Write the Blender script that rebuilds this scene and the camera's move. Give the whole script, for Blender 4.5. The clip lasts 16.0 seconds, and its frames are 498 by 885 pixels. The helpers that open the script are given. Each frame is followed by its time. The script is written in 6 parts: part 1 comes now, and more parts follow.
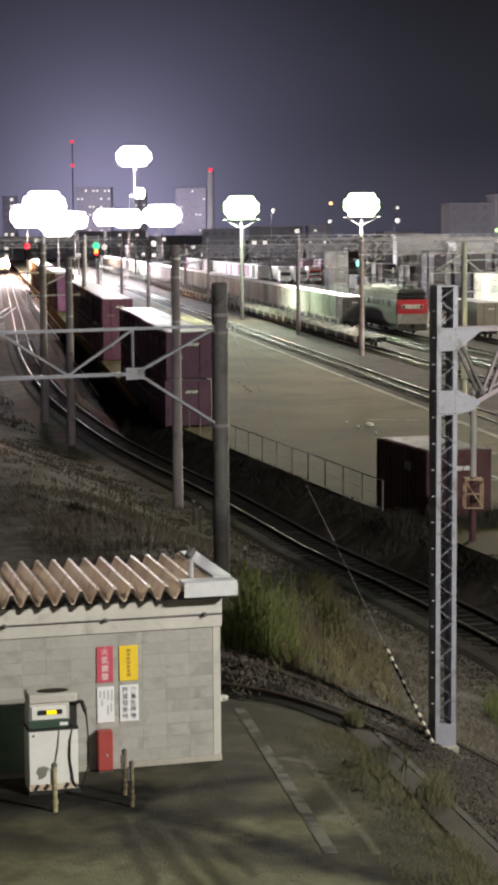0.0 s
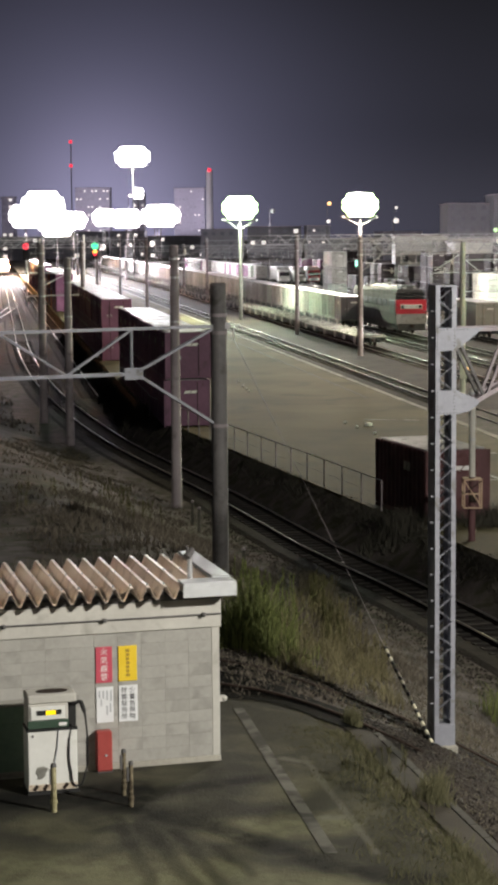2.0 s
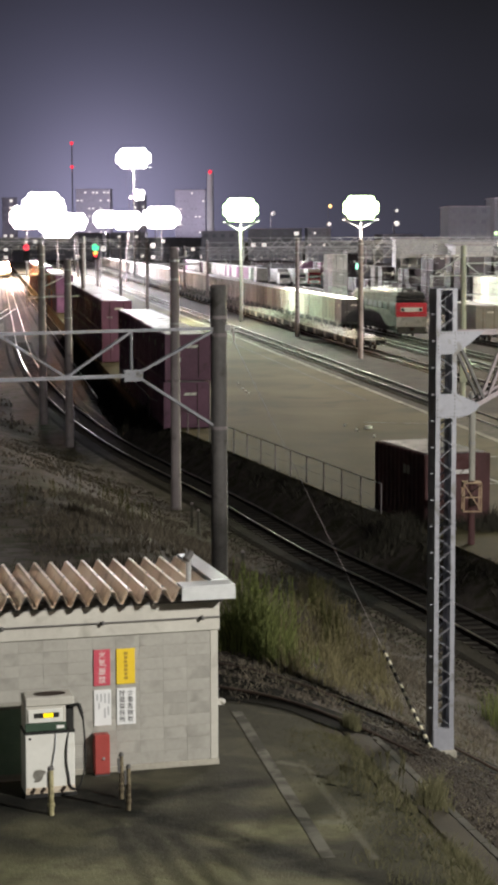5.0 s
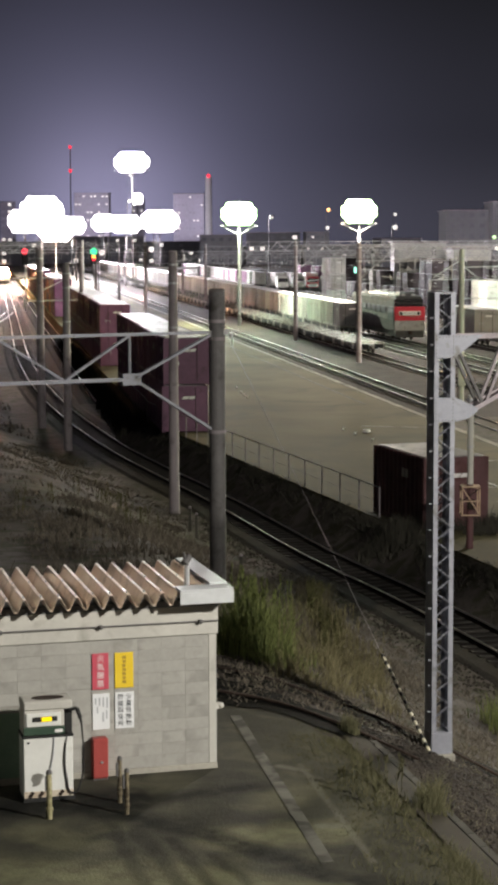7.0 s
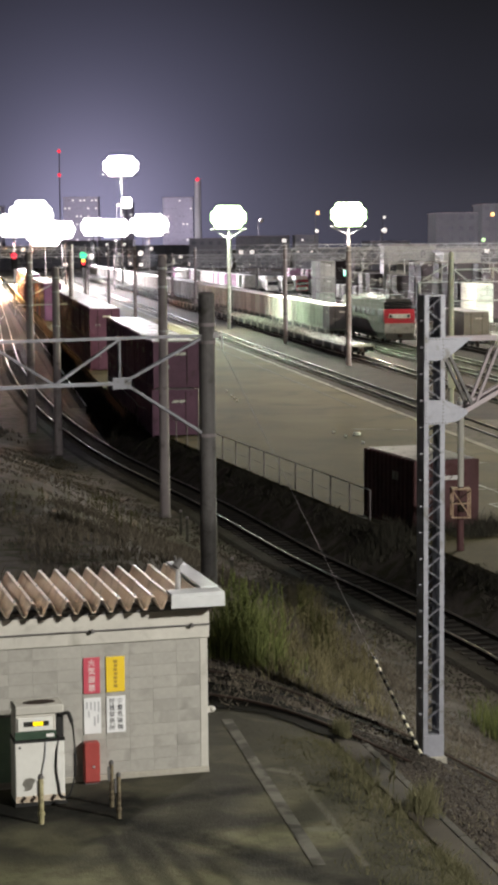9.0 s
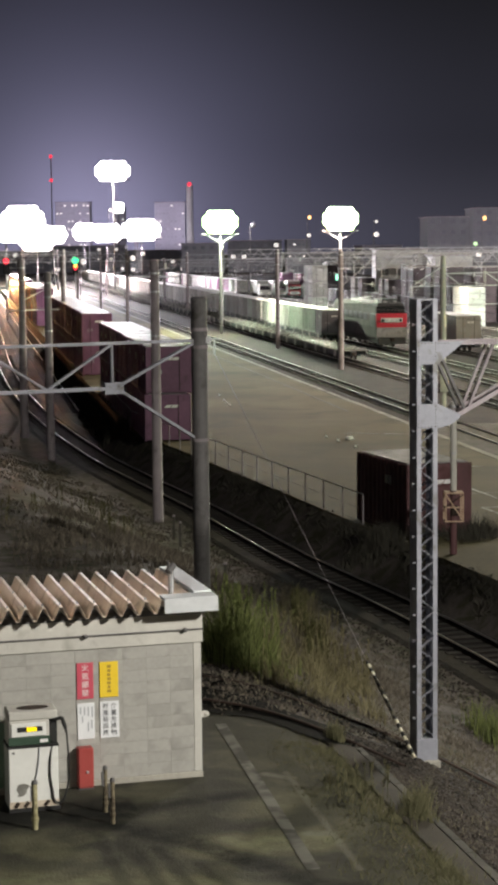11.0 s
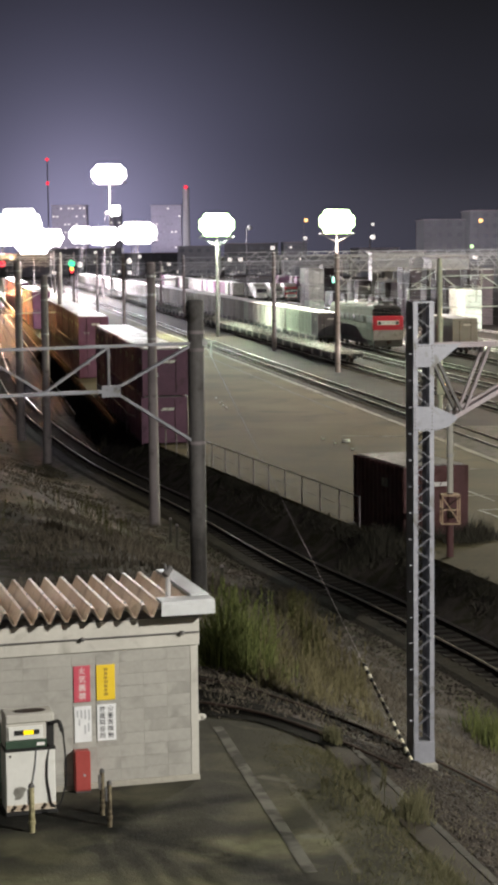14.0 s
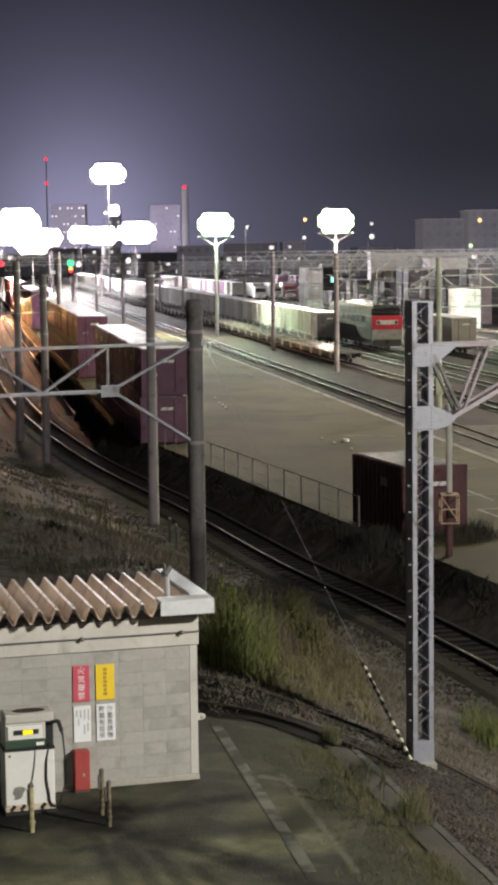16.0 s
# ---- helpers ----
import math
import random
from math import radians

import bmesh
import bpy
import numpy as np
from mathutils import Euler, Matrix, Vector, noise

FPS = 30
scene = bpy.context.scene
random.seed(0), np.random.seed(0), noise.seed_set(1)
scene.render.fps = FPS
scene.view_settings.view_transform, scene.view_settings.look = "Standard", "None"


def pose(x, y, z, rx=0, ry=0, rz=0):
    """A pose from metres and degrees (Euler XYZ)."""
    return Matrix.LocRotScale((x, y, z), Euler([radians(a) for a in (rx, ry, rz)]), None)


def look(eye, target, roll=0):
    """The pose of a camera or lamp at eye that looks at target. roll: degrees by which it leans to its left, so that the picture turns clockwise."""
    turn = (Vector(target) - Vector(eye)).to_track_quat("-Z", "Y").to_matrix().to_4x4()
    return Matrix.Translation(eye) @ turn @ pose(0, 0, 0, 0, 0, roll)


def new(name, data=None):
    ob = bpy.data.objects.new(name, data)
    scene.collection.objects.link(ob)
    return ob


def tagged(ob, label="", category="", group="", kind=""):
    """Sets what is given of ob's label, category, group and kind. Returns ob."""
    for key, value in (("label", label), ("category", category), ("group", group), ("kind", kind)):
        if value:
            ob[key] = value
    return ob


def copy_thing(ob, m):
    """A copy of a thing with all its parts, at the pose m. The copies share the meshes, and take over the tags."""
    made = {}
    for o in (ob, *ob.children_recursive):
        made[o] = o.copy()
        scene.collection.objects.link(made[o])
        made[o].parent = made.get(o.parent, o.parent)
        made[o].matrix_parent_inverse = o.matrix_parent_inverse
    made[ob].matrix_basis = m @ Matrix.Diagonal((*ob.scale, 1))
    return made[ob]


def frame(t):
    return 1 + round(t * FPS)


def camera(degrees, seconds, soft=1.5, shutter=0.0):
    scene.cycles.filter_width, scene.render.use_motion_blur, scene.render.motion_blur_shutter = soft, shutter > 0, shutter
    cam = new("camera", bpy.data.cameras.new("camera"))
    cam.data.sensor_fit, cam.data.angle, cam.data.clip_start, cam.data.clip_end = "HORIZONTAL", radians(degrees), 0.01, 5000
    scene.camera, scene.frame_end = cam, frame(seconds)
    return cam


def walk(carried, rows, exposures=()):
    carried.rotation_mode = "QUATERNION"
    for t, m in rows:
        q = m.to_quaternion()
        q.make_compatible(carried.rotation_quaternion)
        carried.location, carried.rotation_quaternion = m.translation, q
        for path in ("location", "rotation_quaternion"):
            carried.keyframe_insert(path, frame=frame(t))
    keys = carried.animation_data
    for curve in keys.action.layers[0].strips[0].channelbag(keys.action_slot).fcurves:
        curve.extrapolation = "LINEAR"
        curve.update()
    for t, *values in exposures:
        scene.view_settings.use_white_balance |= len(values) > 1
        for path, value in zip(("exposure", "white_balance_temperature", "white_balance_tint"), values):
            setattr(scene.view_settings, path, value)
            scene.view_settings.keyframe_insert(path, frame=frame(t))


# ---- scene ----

# ---- camera: held by hand, turning slightly, hardly leaving its place ----
EYE = (0.0, 0.0, 11.2)


def aim(yaw, pitch, lean, ahead_by=0.0):
    """Pose from degrees: yaw to the right of +y, pitch downwards, lean of the picture; the eye sways forward a little."""
    a, p = radians(yaw), radians(pitch)
    ahead = Vector((math.sin(a) * math.cos(p), math.cos(a) * math.cos(p), -math.sin(p)))
    eye = Vector(EYE) + Vector((0.0, ahead_by, 0.0))
    return look(eye, eye + ahead * 10, lean)


cam = camera(15.22, 16.0, soft=3.9)
walk(cam, [
    (0.0, aim(-0.042, 6.367, -0.416, 0.00)),
    (0.5, aim(-0.042, 6.363, -0.436, 0.00)),
    (1.0, aim(-0.037, 6.367, -0.434, 0.00)),
    (1.5, aim(-0.011, 6.365, -0.449, 0.00)),
    (2.0, aim(-0.008, 6.365, -0.463, 0.00)),
    (2.5, aim(0.002, 6.341, -0.363, 0.00)),
    (3.0, aim(0.001, 6.338, -0.334, 0.00)),
    (3.5, aim(-0.008, 6.330, -0.277, 0.00)),
    (4.0, aim(-0.028, 6.332, -0.219, 0.09)),
    (6.5, aim(0.036, 6.203, -0.151, 0.09)),
    (7.0, aim(0.057, 6.183, -0.187, 0.09)),
    (7.5, aim(0.136, 6.164, -0.256, 0.09)),
    (8.0, aim(0.199, 6.131, -0.274, 0.09)),
    (8.5, aim(0.268, 6.112, -0.307, 0.09)),
    (9.0, aim(0.356, 6.081, -0.414, 0.09)),
    (11.5, aim(0.613, 5.934, -0.588, 0.09)),
    (12.0, aim(0.638, 5.935, -0.587, 0.09)),
    (12.5, aim(0.639, 5.911, -0.598, 0.09)),
    (13.0, aim(0.650, 5.902, -0.642, 0.09)),
    (13.5, aim(0.679, 5.852, -0.660, 0.09)),
    (14.0, aim(0.686, 5.859, -0.643, 0.09)),
    (14.5, aim(0.709, 5.874, -0.686, 0.09)),
    (15.0, aim(0.730, 5.883, -0.663, 0.09)),
    (15.5, aim(0.744, 5.886, -0.711, 0.09)),
    (16.0, aim(0.713, 5.871, -0.685, 0.09)),
])

# ---- night sky: glow of the town low over the yard ----
world = bpy.data.worlds.new("night")
scene.world = world
world.use_nodes = True
wn, wl = world.node_tree.nodes, world.node_tree.links
wn.clear()
w_out, w_bg, w_co = wn.new("ShaderNodeOutputWorld"), wn.new("ShaderNodeBackground"), wn.new("ShaderNodeTexCoord")
w_sep, w_ramp = wn.new("ShaderNodeSeparateXYZ"), wn.new("ShaderNodeValToRGB")
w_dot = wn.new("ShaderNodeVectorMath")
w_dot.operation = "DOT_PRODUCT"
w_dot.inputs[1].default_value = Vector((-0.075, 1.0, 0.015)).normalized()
w_ramp.color_ramp.elements[0].position, w_ramp.color_ramp.elements[0].color = 0.0, (0.045, 0.0438, 0.0585, 1)
w_ramp.color_ramp.elements[1].position, w_ramp.color_ramp.elements[1].color = 0.16, (0.0098, 0.0097, 0.0112, 1)
mid = w_ramp.color_ramp.elements.new(0.06)
mid.color = (0.0215, 0.0214, 0.0285, 1)
w_ramp.color_ramp.interpolation = "EASE"
wl.new(w_co.outputs["Generated"], w_sep.inputs[0])
wl.new(w_sep.outputs["Z"], w_ramp.inputs[0])
wl.new(w_co.outputs["Generated"], w_dot.inputs[0])
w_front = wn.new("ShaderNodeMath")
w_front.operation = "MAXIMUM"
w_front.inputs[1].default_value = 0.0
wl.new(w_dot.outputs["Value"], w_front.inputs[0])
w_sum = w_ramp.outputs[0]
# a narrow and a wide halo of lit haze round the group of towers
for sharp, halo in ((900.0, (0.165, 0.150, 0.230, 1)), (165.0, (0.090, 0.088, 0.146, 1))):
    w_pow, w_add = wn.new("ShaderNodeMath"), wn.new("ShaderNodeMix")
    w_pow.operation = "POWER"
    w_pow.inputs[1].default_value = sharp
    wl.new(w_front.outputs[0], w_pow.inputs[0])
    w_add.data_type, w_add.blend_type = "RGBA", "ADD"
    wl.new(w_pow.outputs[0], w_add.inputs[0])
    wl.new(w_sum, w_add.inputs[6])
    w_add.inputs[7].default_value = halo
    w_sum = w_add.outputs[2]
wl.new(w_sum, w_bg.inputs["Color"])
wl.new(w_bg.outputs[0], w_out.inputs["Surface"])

# ---- lamps: floodlight towers of the yard, and the street light over the lot ----
# x, y, height of the lamp head, watts, colour
TOWERS = [
    (14.1, 235.0, 15.0, 78000, (1.0, 0.90, 0.76)),
    (-0.9, 225.0, 14.6, 52000, (0.84, 1.0, 0.72)),
    (-25.5, 420.0, 29.0, 300000, (0.98, 0.94, 1.0)),
    (-24.5, 530.0, 17.2, 170000, (1.0, 0.94, 1.0)),
    (-45.6, 600.0, 17.4, 150000, (1.0, 0.94, 1.0)),
    (-36.0, 560.0, 16.6, 150000, (1.0, 0.94, 1.0)),
    (-49.0, 450.0, 18.8, 320000, (1.0, 0.93, 0.97)),
    (-61.5, 520.0, 17.2, 200000, (1.0, 0.93, 0.97)),
    (-48.8, 480.0, 14.8, 190000, (1.0, 0.93, 0.97)),
    (-52.0, 560.0, 16.2, 90000, (1.0, 0.93, 0.97)),
    (44.0, 135.0, 24.0, 118000, (1.0, 0.84, 0.60)),
]


def lamp(name, kind, place, power, color, size=0.5):
    data = bpy.data.lights.new(name, kind)
    data.energy, data.color, data.shadow_soft_size = power, color, size
    ob = new(name, data)
    ob.location = place
    return ob


for lx, ly, lz, watts, tint in TOWERS:
    lamp("tower_light", "POINT", (lx, ly - 1.6, lz - 0.2), watts, tint, 0.7)
lamp("yard_light", "POINT", (72.0, 190.0, 26.0), 330000, (1.0, 0.96, 0.92), 0.8)
lamp("yard_light", "POINT", (33.0, 88.0, 14.0), 15000, (0.86, 1.0, 0.62), 0.5)
lamp("pole_light", "POINT", (15.4, 107.3, 4.6), 260, (1.0, 0.66, 0.26), 0.15)
# fill lamps added to lift the dim facades of the town
for lx, ly in ((-72.0, 862.0), (-28.0, 862.0), (45.0, 715.0), (6.0, 728.0), (-60.0, 735.0), (66.0, 560.0)):
    lamp("town_light", "POINT", (lx, ly, 14.0), 30000, (0.95, 0.88, 1.0), 0.5)
lamp("street_light", "POINT", (23.6, 9.5, 19.6), 59000, (1.0, 0.955, 0.86), 0.7)

# ---- materials ----


def nodes_of(name):
    m = bpy.data.materials.new(name)
    m.use_nodes = True
    return m, m.node_tree.nodes, m.node_tree.links, m.node_tree.nodes["Principled BSDF"]


def surface(name, dark, light, rough=0.8, metal=0.0, coarse=0.6, fine=14.0, bump=0.15, spread=0.0, stain=None, stain_at=0.62, spec=0.4, span=0.12):
    """Two colours mixed by noise at two scales, a third as stains, with relief and uneven gloss."""
    m, n, l, b = nodes_of(name)
    co = n.new("ShaderNodeTexCoord")
    big, small = n.new("ShaderNodeTexNoise"), n.new("ShaderNodeTexNoise")
    big.inputs["Scale"].default_value, big.inputs["Detail"].default_value = coarse, 5
    small.inputs["Scale"].default_value, small.inputs["Detail"].default_value = fine, 6
    where = co.outputs["Object"]
    if spread:
        who, far, shift = n.new("ShaderNodeObjectInfo"), n.new("ShaderNodeMath"), n.new("ShaderNodeVectorMath")
        far.operation, far.inputs[1].default_value = "MULTIPLY", 61.0
        l.new(who.outputs["Random"], far.inputs[0])
        l.new(where, shift.inputs[0])
        l.new(far.outputs[0], shift.inputs[1])
        where = shift.outputs[0]
    l.new(where, big.inputs["Vector"])
    l.new(where, small.inputs["Vector"])
    both = n.new("ShaderNodeMath")
    both.operation = "MULTIPLY_ADD"
    l.new(small.outputs["Fac"], both.inputs[0])
    both.inputs[1].default_value = 0.45
    l.new(big.outputs["Fac"], both.inputs[2])
    ramp = n.new("ShaderNodeMapRange")
    ramp.inputs["From Min"].default_value, ramp.inputs["From Max"].default_value = 0.48, 0.96
    l.new(both.outputs[0], ramp.inputs["Value"])
    mix = n.new("ShaderNodeMix")
    mix.data_type = "RGBA"
    mix.inputs[6].default_value, mix.inputs[7].default_value = (*dark, 1), (*light, 1)
    l.new(ramp.outputs[0], mix.inputs[0])
    colour = mix.outputs[2]
    if stain:
        blot, edge, over = n.new("ShaderNodeTexNoise"), n.new("ShaderNodeMapRange"), n.new("ShaderNodeMix")
        blot.inputs["Scale"].default_value, blot.inputs["Detail"].default_value, blot.inputs["Distortion"].default_value = coarse * 2.3, 7, 0.6
        edge.inputs["From Min"].default_value, edge.inputs["From Max"].default_value = stain_at - 0.07, stain_at + 0.10
        over.data_type = "RGBA"
        l.new(where, blot.inputs["Vector"])
        l.new(blot.outputs["Fac"], edge.inputs["Value"])
        l.new(edge.outputs[0], over.inputs[0])
        l.new(colour, over.inputs[6])
        over.inputs[7].default_value = (*stain, 1)
        colour = over.outputs[2]
    if spread:
        info, hsv, vary = n.new("ShaderNodeObjectInfo"), n.new("ShaderNodeHueSaturation"), n.new("ShaderNodeMapRange")
        vary.inputs["To Min"].default_value, vary.inputs["To Max"].default_value = 1 - spread, 1 + spread
        l.new(info.outputs["Random"], vary.inputs["Value"])
        l.new(vary.outputs[0], hsv.inputs["Value"])
        l.new(colour, hsv.inputs["Color"])
        colour = hsv.outputs[0]
    l.new(colour, b.inputs["Base Color"])
    gloss = n.new("ShaderNodeMapRange")
    gloss.inputs["To Min"].default_value, gloss.inputs["To Max"].default_value = max(0.02, rough - span), min(1.0, rough + span)
    l.new(small.outputs["Fac"], gloss.inputs["Value"])
    l.new(gloss.outputs[0], b.inputs["Roughness"])
    b.inputs["Metallic"].default_value = metal
    b.inputs["Specular IOR Level"].default_value = spec
    if bump:
        relief = n.new("ShaderNodeBump")
        relief.inputs["Strength"].default_value, relief.inputs["Distance"].default_value = bump, 0.03
        l.new(small.outputs["Fac"], relief.inputs["Height"])
        l.new(relief.outputs[0], b.inputs["Normal"])
    return m


def glow(name, color, strength):
    m, n, l, b = nodes_of(name)
    b.inputs["Base Color"].default_value = (*[0.6 * c for c in color], 1)
    b.inputs["Emission Color"].default_value = (*color, 1)
    b.inputs["Emission Strength"].default_value = strength
    return m


def leafy(name, low, high, rough=0.8):
    """Grass and weeds: each blade a little different."""
    m, n, l, b = nodes_of(name)
    geo, mix = n.new("ShaderNodeNewGeometry"), n.new("ShaderNodeMix")
    mix.data_type = "RGBA"
    mix.inputs[6].default_value, mix.inputs[7].default_value = (*low, 1), (*high, 1)
    l.new(geo.outputs["Random Per Island"], mix.inputs[0])
    l.new(mix.outputs[2], b.inputs["Base Color"])
    b.inputs["Roughness"].default_value = rough
    b.inputs["Specular IOR Level"].default_value = 0.2
    return m


def stroked(m, strokes, colour, wobble=0.5):
    """Lays soft-edged marks (x0, y0, x1, y1, half width, strength) of another colour into a ground material."""
    n, l, b = m.node_tree.nodes, m.node_tree.links, m.node_tree.nodes["Principled BSDF"]
    old = b.inputs["Base Color"].links[0].from_socket

    def vec(op, a, v=None):
        q = n.new("ShaderNodeVectorMath")
        q.operation = op
        l.new(a, q.inputs[0])
        if v is not None:
            if isinstance(v, tuple):
                q.inputs[1].default_value = v
            else:
                l.new(v, q.inputs[1])
        return q
    co, wave = n.new("ShaderNodeTexCoord"), n.new("ShaderNodeTexNoise")
    wave.inputs["Scale"].default_value, wave.inputs["Detail"].default_value = 1.7, 4
    l.new(co.outputs["Object"], wave.inputs["Vector"])
    push = vec("SCALE", vec("SUBTRACT", wave.outputs["Color"], (0.5, 0.5, 0.5)).outputs[0])
    push.inputs["Scale"].default_value = wobble
    flat = vec("MULTIPLY", vec("ADD", co.outputs["Object"], push.outputs[0]).outputs[0], (1, 1, 0)).outputs[0]
    total = None
    for x0, y0, x1, y1, wide, strength in strokes:
        ax, ay = x1 - x0, y1 - y0
        k = 1.0 / (ax * ax + ay * ay)
        rel = vec("SUBTRACT", flat, (x0, y0, 0)).outputs[0]
        along = n.new("ShaderNodeClamp")
        l.new(vec("DOT_PRODUCT", rel, (ax * k, ay * k, 0)).outputs["Value"], along.inputs["Value"])
        base = n.new("ShaderNodeVectorMath")
        base.operation, base.inputs[0].default_value = "SCALE", (ax, ay, 0)
        l.new(along.outputs[0], base.inputs["Scale"])
        far = vec("LENGTH", vec("SUBTRACT", rel, base.outputs[0]).outputs[0])
        soft = n.new("ShaderNodeMapRange")
        soft.interpolation_type = "SMOOTHSTEP"
        soft.inputs["From Min"].default_value, soft.inputs["From Max"].default_value = wide * 0.25, wide * 1.35
        soft.inputs["To Min"].default_value, soft.inputs["To Max"].default_value = strength, 0.0
        l.new(far.outputs["Value"], soft.inputs["Value"])
        if total is None:
            total = soft.outputs[0]
        else:
            most = n.new("ShaderNodeMath")
            most.operation = "MAXIMUM"
            l.new(total, most.inputs[0])
            l.new(soft.outputs[0], most.inputs[1])
            total = most.outputs[0]
    grain, thin = n.new("ShaderNodeTexNoise"), n.new("ShaderNodeMath")
    grain.inputs["Scale"].default_value, grain.inputs["Detail"].default_value = 3.5, 6
    l.new(co.outputs["Object"], grain.inputs["Vector"])
    uneven = n.new("ShaderNodeMapRange")
    uneven.inputs["From Min"].default_value, uneven.inputs["From Max"].default_value, uneven.inputs["To Min"].default_value = 0.3, 0.6, 0.45
    l.new(grain.outputs["Fac"], uneven.inputs["Value"])
    thin.operation = "MULTIPLY"
    l.new(total, thin.inputs[0])
    l.new(uneven.outputs[0], thin.inputs[1])
    mix = n.new("ShaderNodeMix")
    mix.data_type = "RGBA"
    mix.inputs[7].default_value = (*colour, 1)
    l.new(thin.outputs[0], mix.inputs[0])
    l.new(old, mix.inputs[6])
    l.new(mix.outputs[2], b.inputs["Base Color"])
    return m


M_EARTH = surface("earth", (0.052, 0.045, 0.042), (0.135, 0.117, 0.107), 0.95, coarse=0.7, fine=7, bump=1.0, stain=(0.046, 0.045, 0.028), stain_at=0.52, spec=0.1)
# a furrow across the field as a soft dark line, then greener patches
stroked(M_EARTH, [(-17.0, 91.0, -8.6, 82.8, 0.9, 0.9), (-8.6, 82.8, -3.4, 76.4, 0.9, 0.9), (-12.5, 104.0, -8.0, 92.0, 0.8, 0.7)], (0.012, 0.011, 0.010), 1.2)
stroked(M_EARTH, [(-6.0, 66.0, -3.2, 60.0, 2.6, 0.55), (-3.5, 72.0, -2.2, 68.0, 1.8, 0.5)], (0.075, 0.082, 0.038), 2.0)
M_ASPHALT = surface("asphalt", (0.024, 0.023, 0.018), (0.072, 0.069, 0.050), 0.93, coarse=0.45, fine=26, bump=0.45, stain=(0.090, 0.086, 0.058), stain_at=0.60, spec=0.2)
# paler olive patches on the near end of the lot, then soft dark bands fanning out from the pump
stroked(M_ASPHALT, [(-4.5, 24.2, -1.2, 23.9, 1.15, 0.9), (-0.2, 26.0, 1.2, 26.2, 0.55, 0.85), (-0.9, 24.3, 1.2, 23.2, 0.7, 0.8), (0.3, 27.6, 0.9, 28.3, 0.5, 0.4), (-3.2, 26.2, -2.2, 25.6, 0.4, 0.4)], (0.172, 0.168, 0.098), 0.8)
# faded edge line and ticks beside the painted line
stroked(M_ASPHALT, [(0.85, 29.7, 1.72, 24.9, 0.07, 0.6), (1.08, 26.5, 1.38, 26.48, 0.13, 0.9), (0.52, 29.62, 0.92, 29.35, 0.12, 0.7)], (0.150, 0.145, 0.112), 0.06)
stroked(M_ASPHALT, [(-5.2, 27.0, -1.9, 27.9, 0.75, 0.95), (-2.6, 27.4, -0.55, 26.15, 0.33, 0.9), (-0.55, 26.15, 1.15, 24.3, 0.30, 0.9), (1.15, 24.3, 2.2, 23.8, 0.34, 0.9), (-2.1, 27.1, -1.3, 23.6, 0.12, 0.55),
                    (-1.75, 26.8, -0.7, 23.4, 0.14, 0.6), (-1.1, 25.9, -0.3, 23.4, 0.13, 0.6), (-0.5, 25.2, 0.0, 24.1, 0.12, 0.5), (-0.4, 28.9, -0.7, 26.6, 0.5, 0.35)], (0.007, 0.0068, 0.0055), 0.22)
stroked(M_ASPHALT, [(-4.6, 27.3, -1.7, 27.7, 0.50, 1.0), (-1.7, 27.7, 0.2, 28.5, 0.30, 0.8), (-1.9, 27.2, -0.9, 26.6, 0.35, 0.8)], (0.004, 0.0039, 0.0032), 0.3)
M_YARD = surface("yard_paving", (0.046, 0.0385, 0.0205), (0.126, 0.104, 0.056), 0.88, coarse=0.13, fine=5.0, bump=0.06, stain=(0.052, 0.045, 0.025), stain_at=0.60, spec=0.12)
M_EDGE = surface("worn_platform_edge", (0.12, 0.105, 0.085), (0.24, 0.215, 0.18), 0.9, coarse=0.5, fine=9, bump=0.2, stain=(0.07, 0.06, 0.045), stain_at=0.56)
M_DIMSASH = surface("dim_window", (0.10, 0.10, 0.115), (0.15, 0.15, 0.17), 0.4, bump=0.0)
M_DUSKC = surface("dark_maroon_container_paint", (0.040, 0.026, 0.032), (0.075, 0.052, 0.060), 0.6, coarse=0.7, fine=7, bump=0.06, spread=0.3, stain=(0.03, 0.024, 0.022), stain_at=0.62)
M_PATH = surface("trodden_path", (0.030, 0.0255, 0.019), (0.050, 0.043, 0.033), 0.93, coarse=0.8, fine=22, bump=0.2, stain=(0.028, 0.026, 0.021), stain_at=0.62, spec=0.15)
# near-black tone that paints the shadow bands along the old rails
M_RAILSHADE = surface("rail_shade", (0.0025, 0.0024, 0.002), (0.009, 0.008, 0.007), 0.95, coarse=1.6, fine=14, bump=0.6, stain=(0.020, 0.018, 0.015), stain_at=0.66, spec=0.05)
M_KERB = surface("kerb_concrete", (0.24, 0.23, 0.20), (0.40, 0.38, 0.33), 0.9, coarse=0.8, fine=18, bump=0.3, spread=0.15)
M_BALLAST = surface("ballast", (0.010, 0.0088, 0.0083), (0.040, 0.035, 0.0315), 0.95, coarse=0.7, fine=14, bump=1.0, stain=(0.030, 0.023, 0.017), spec=0.10)
M_YARDBED = surface("oily_yard_ballast", (0.010, 0.008, 0.0065), (0.040, 0.033, 0.026), 0.95, coarse=0.6, fine=5, bump=0.6, stain=(0.030, 0.022, 0.016), stain_at=0.55, spec=0.1)
M_CREAM = surface("cream_container_paint", (0.31, 0.30, 0.285), (0.42, 0.405, 0.385), 0.6, coarse=0.7, fine=7, bump=0.06, spread=0.1, stain=(0.42, 0.36, 0.30), stain_at=0.62)
M_STONE = surface("stones", (0.012, 0.010, 0.008), (0.062, 0.051, 0.041), 0.9, coarse=4, fine=20, bump=0.3)
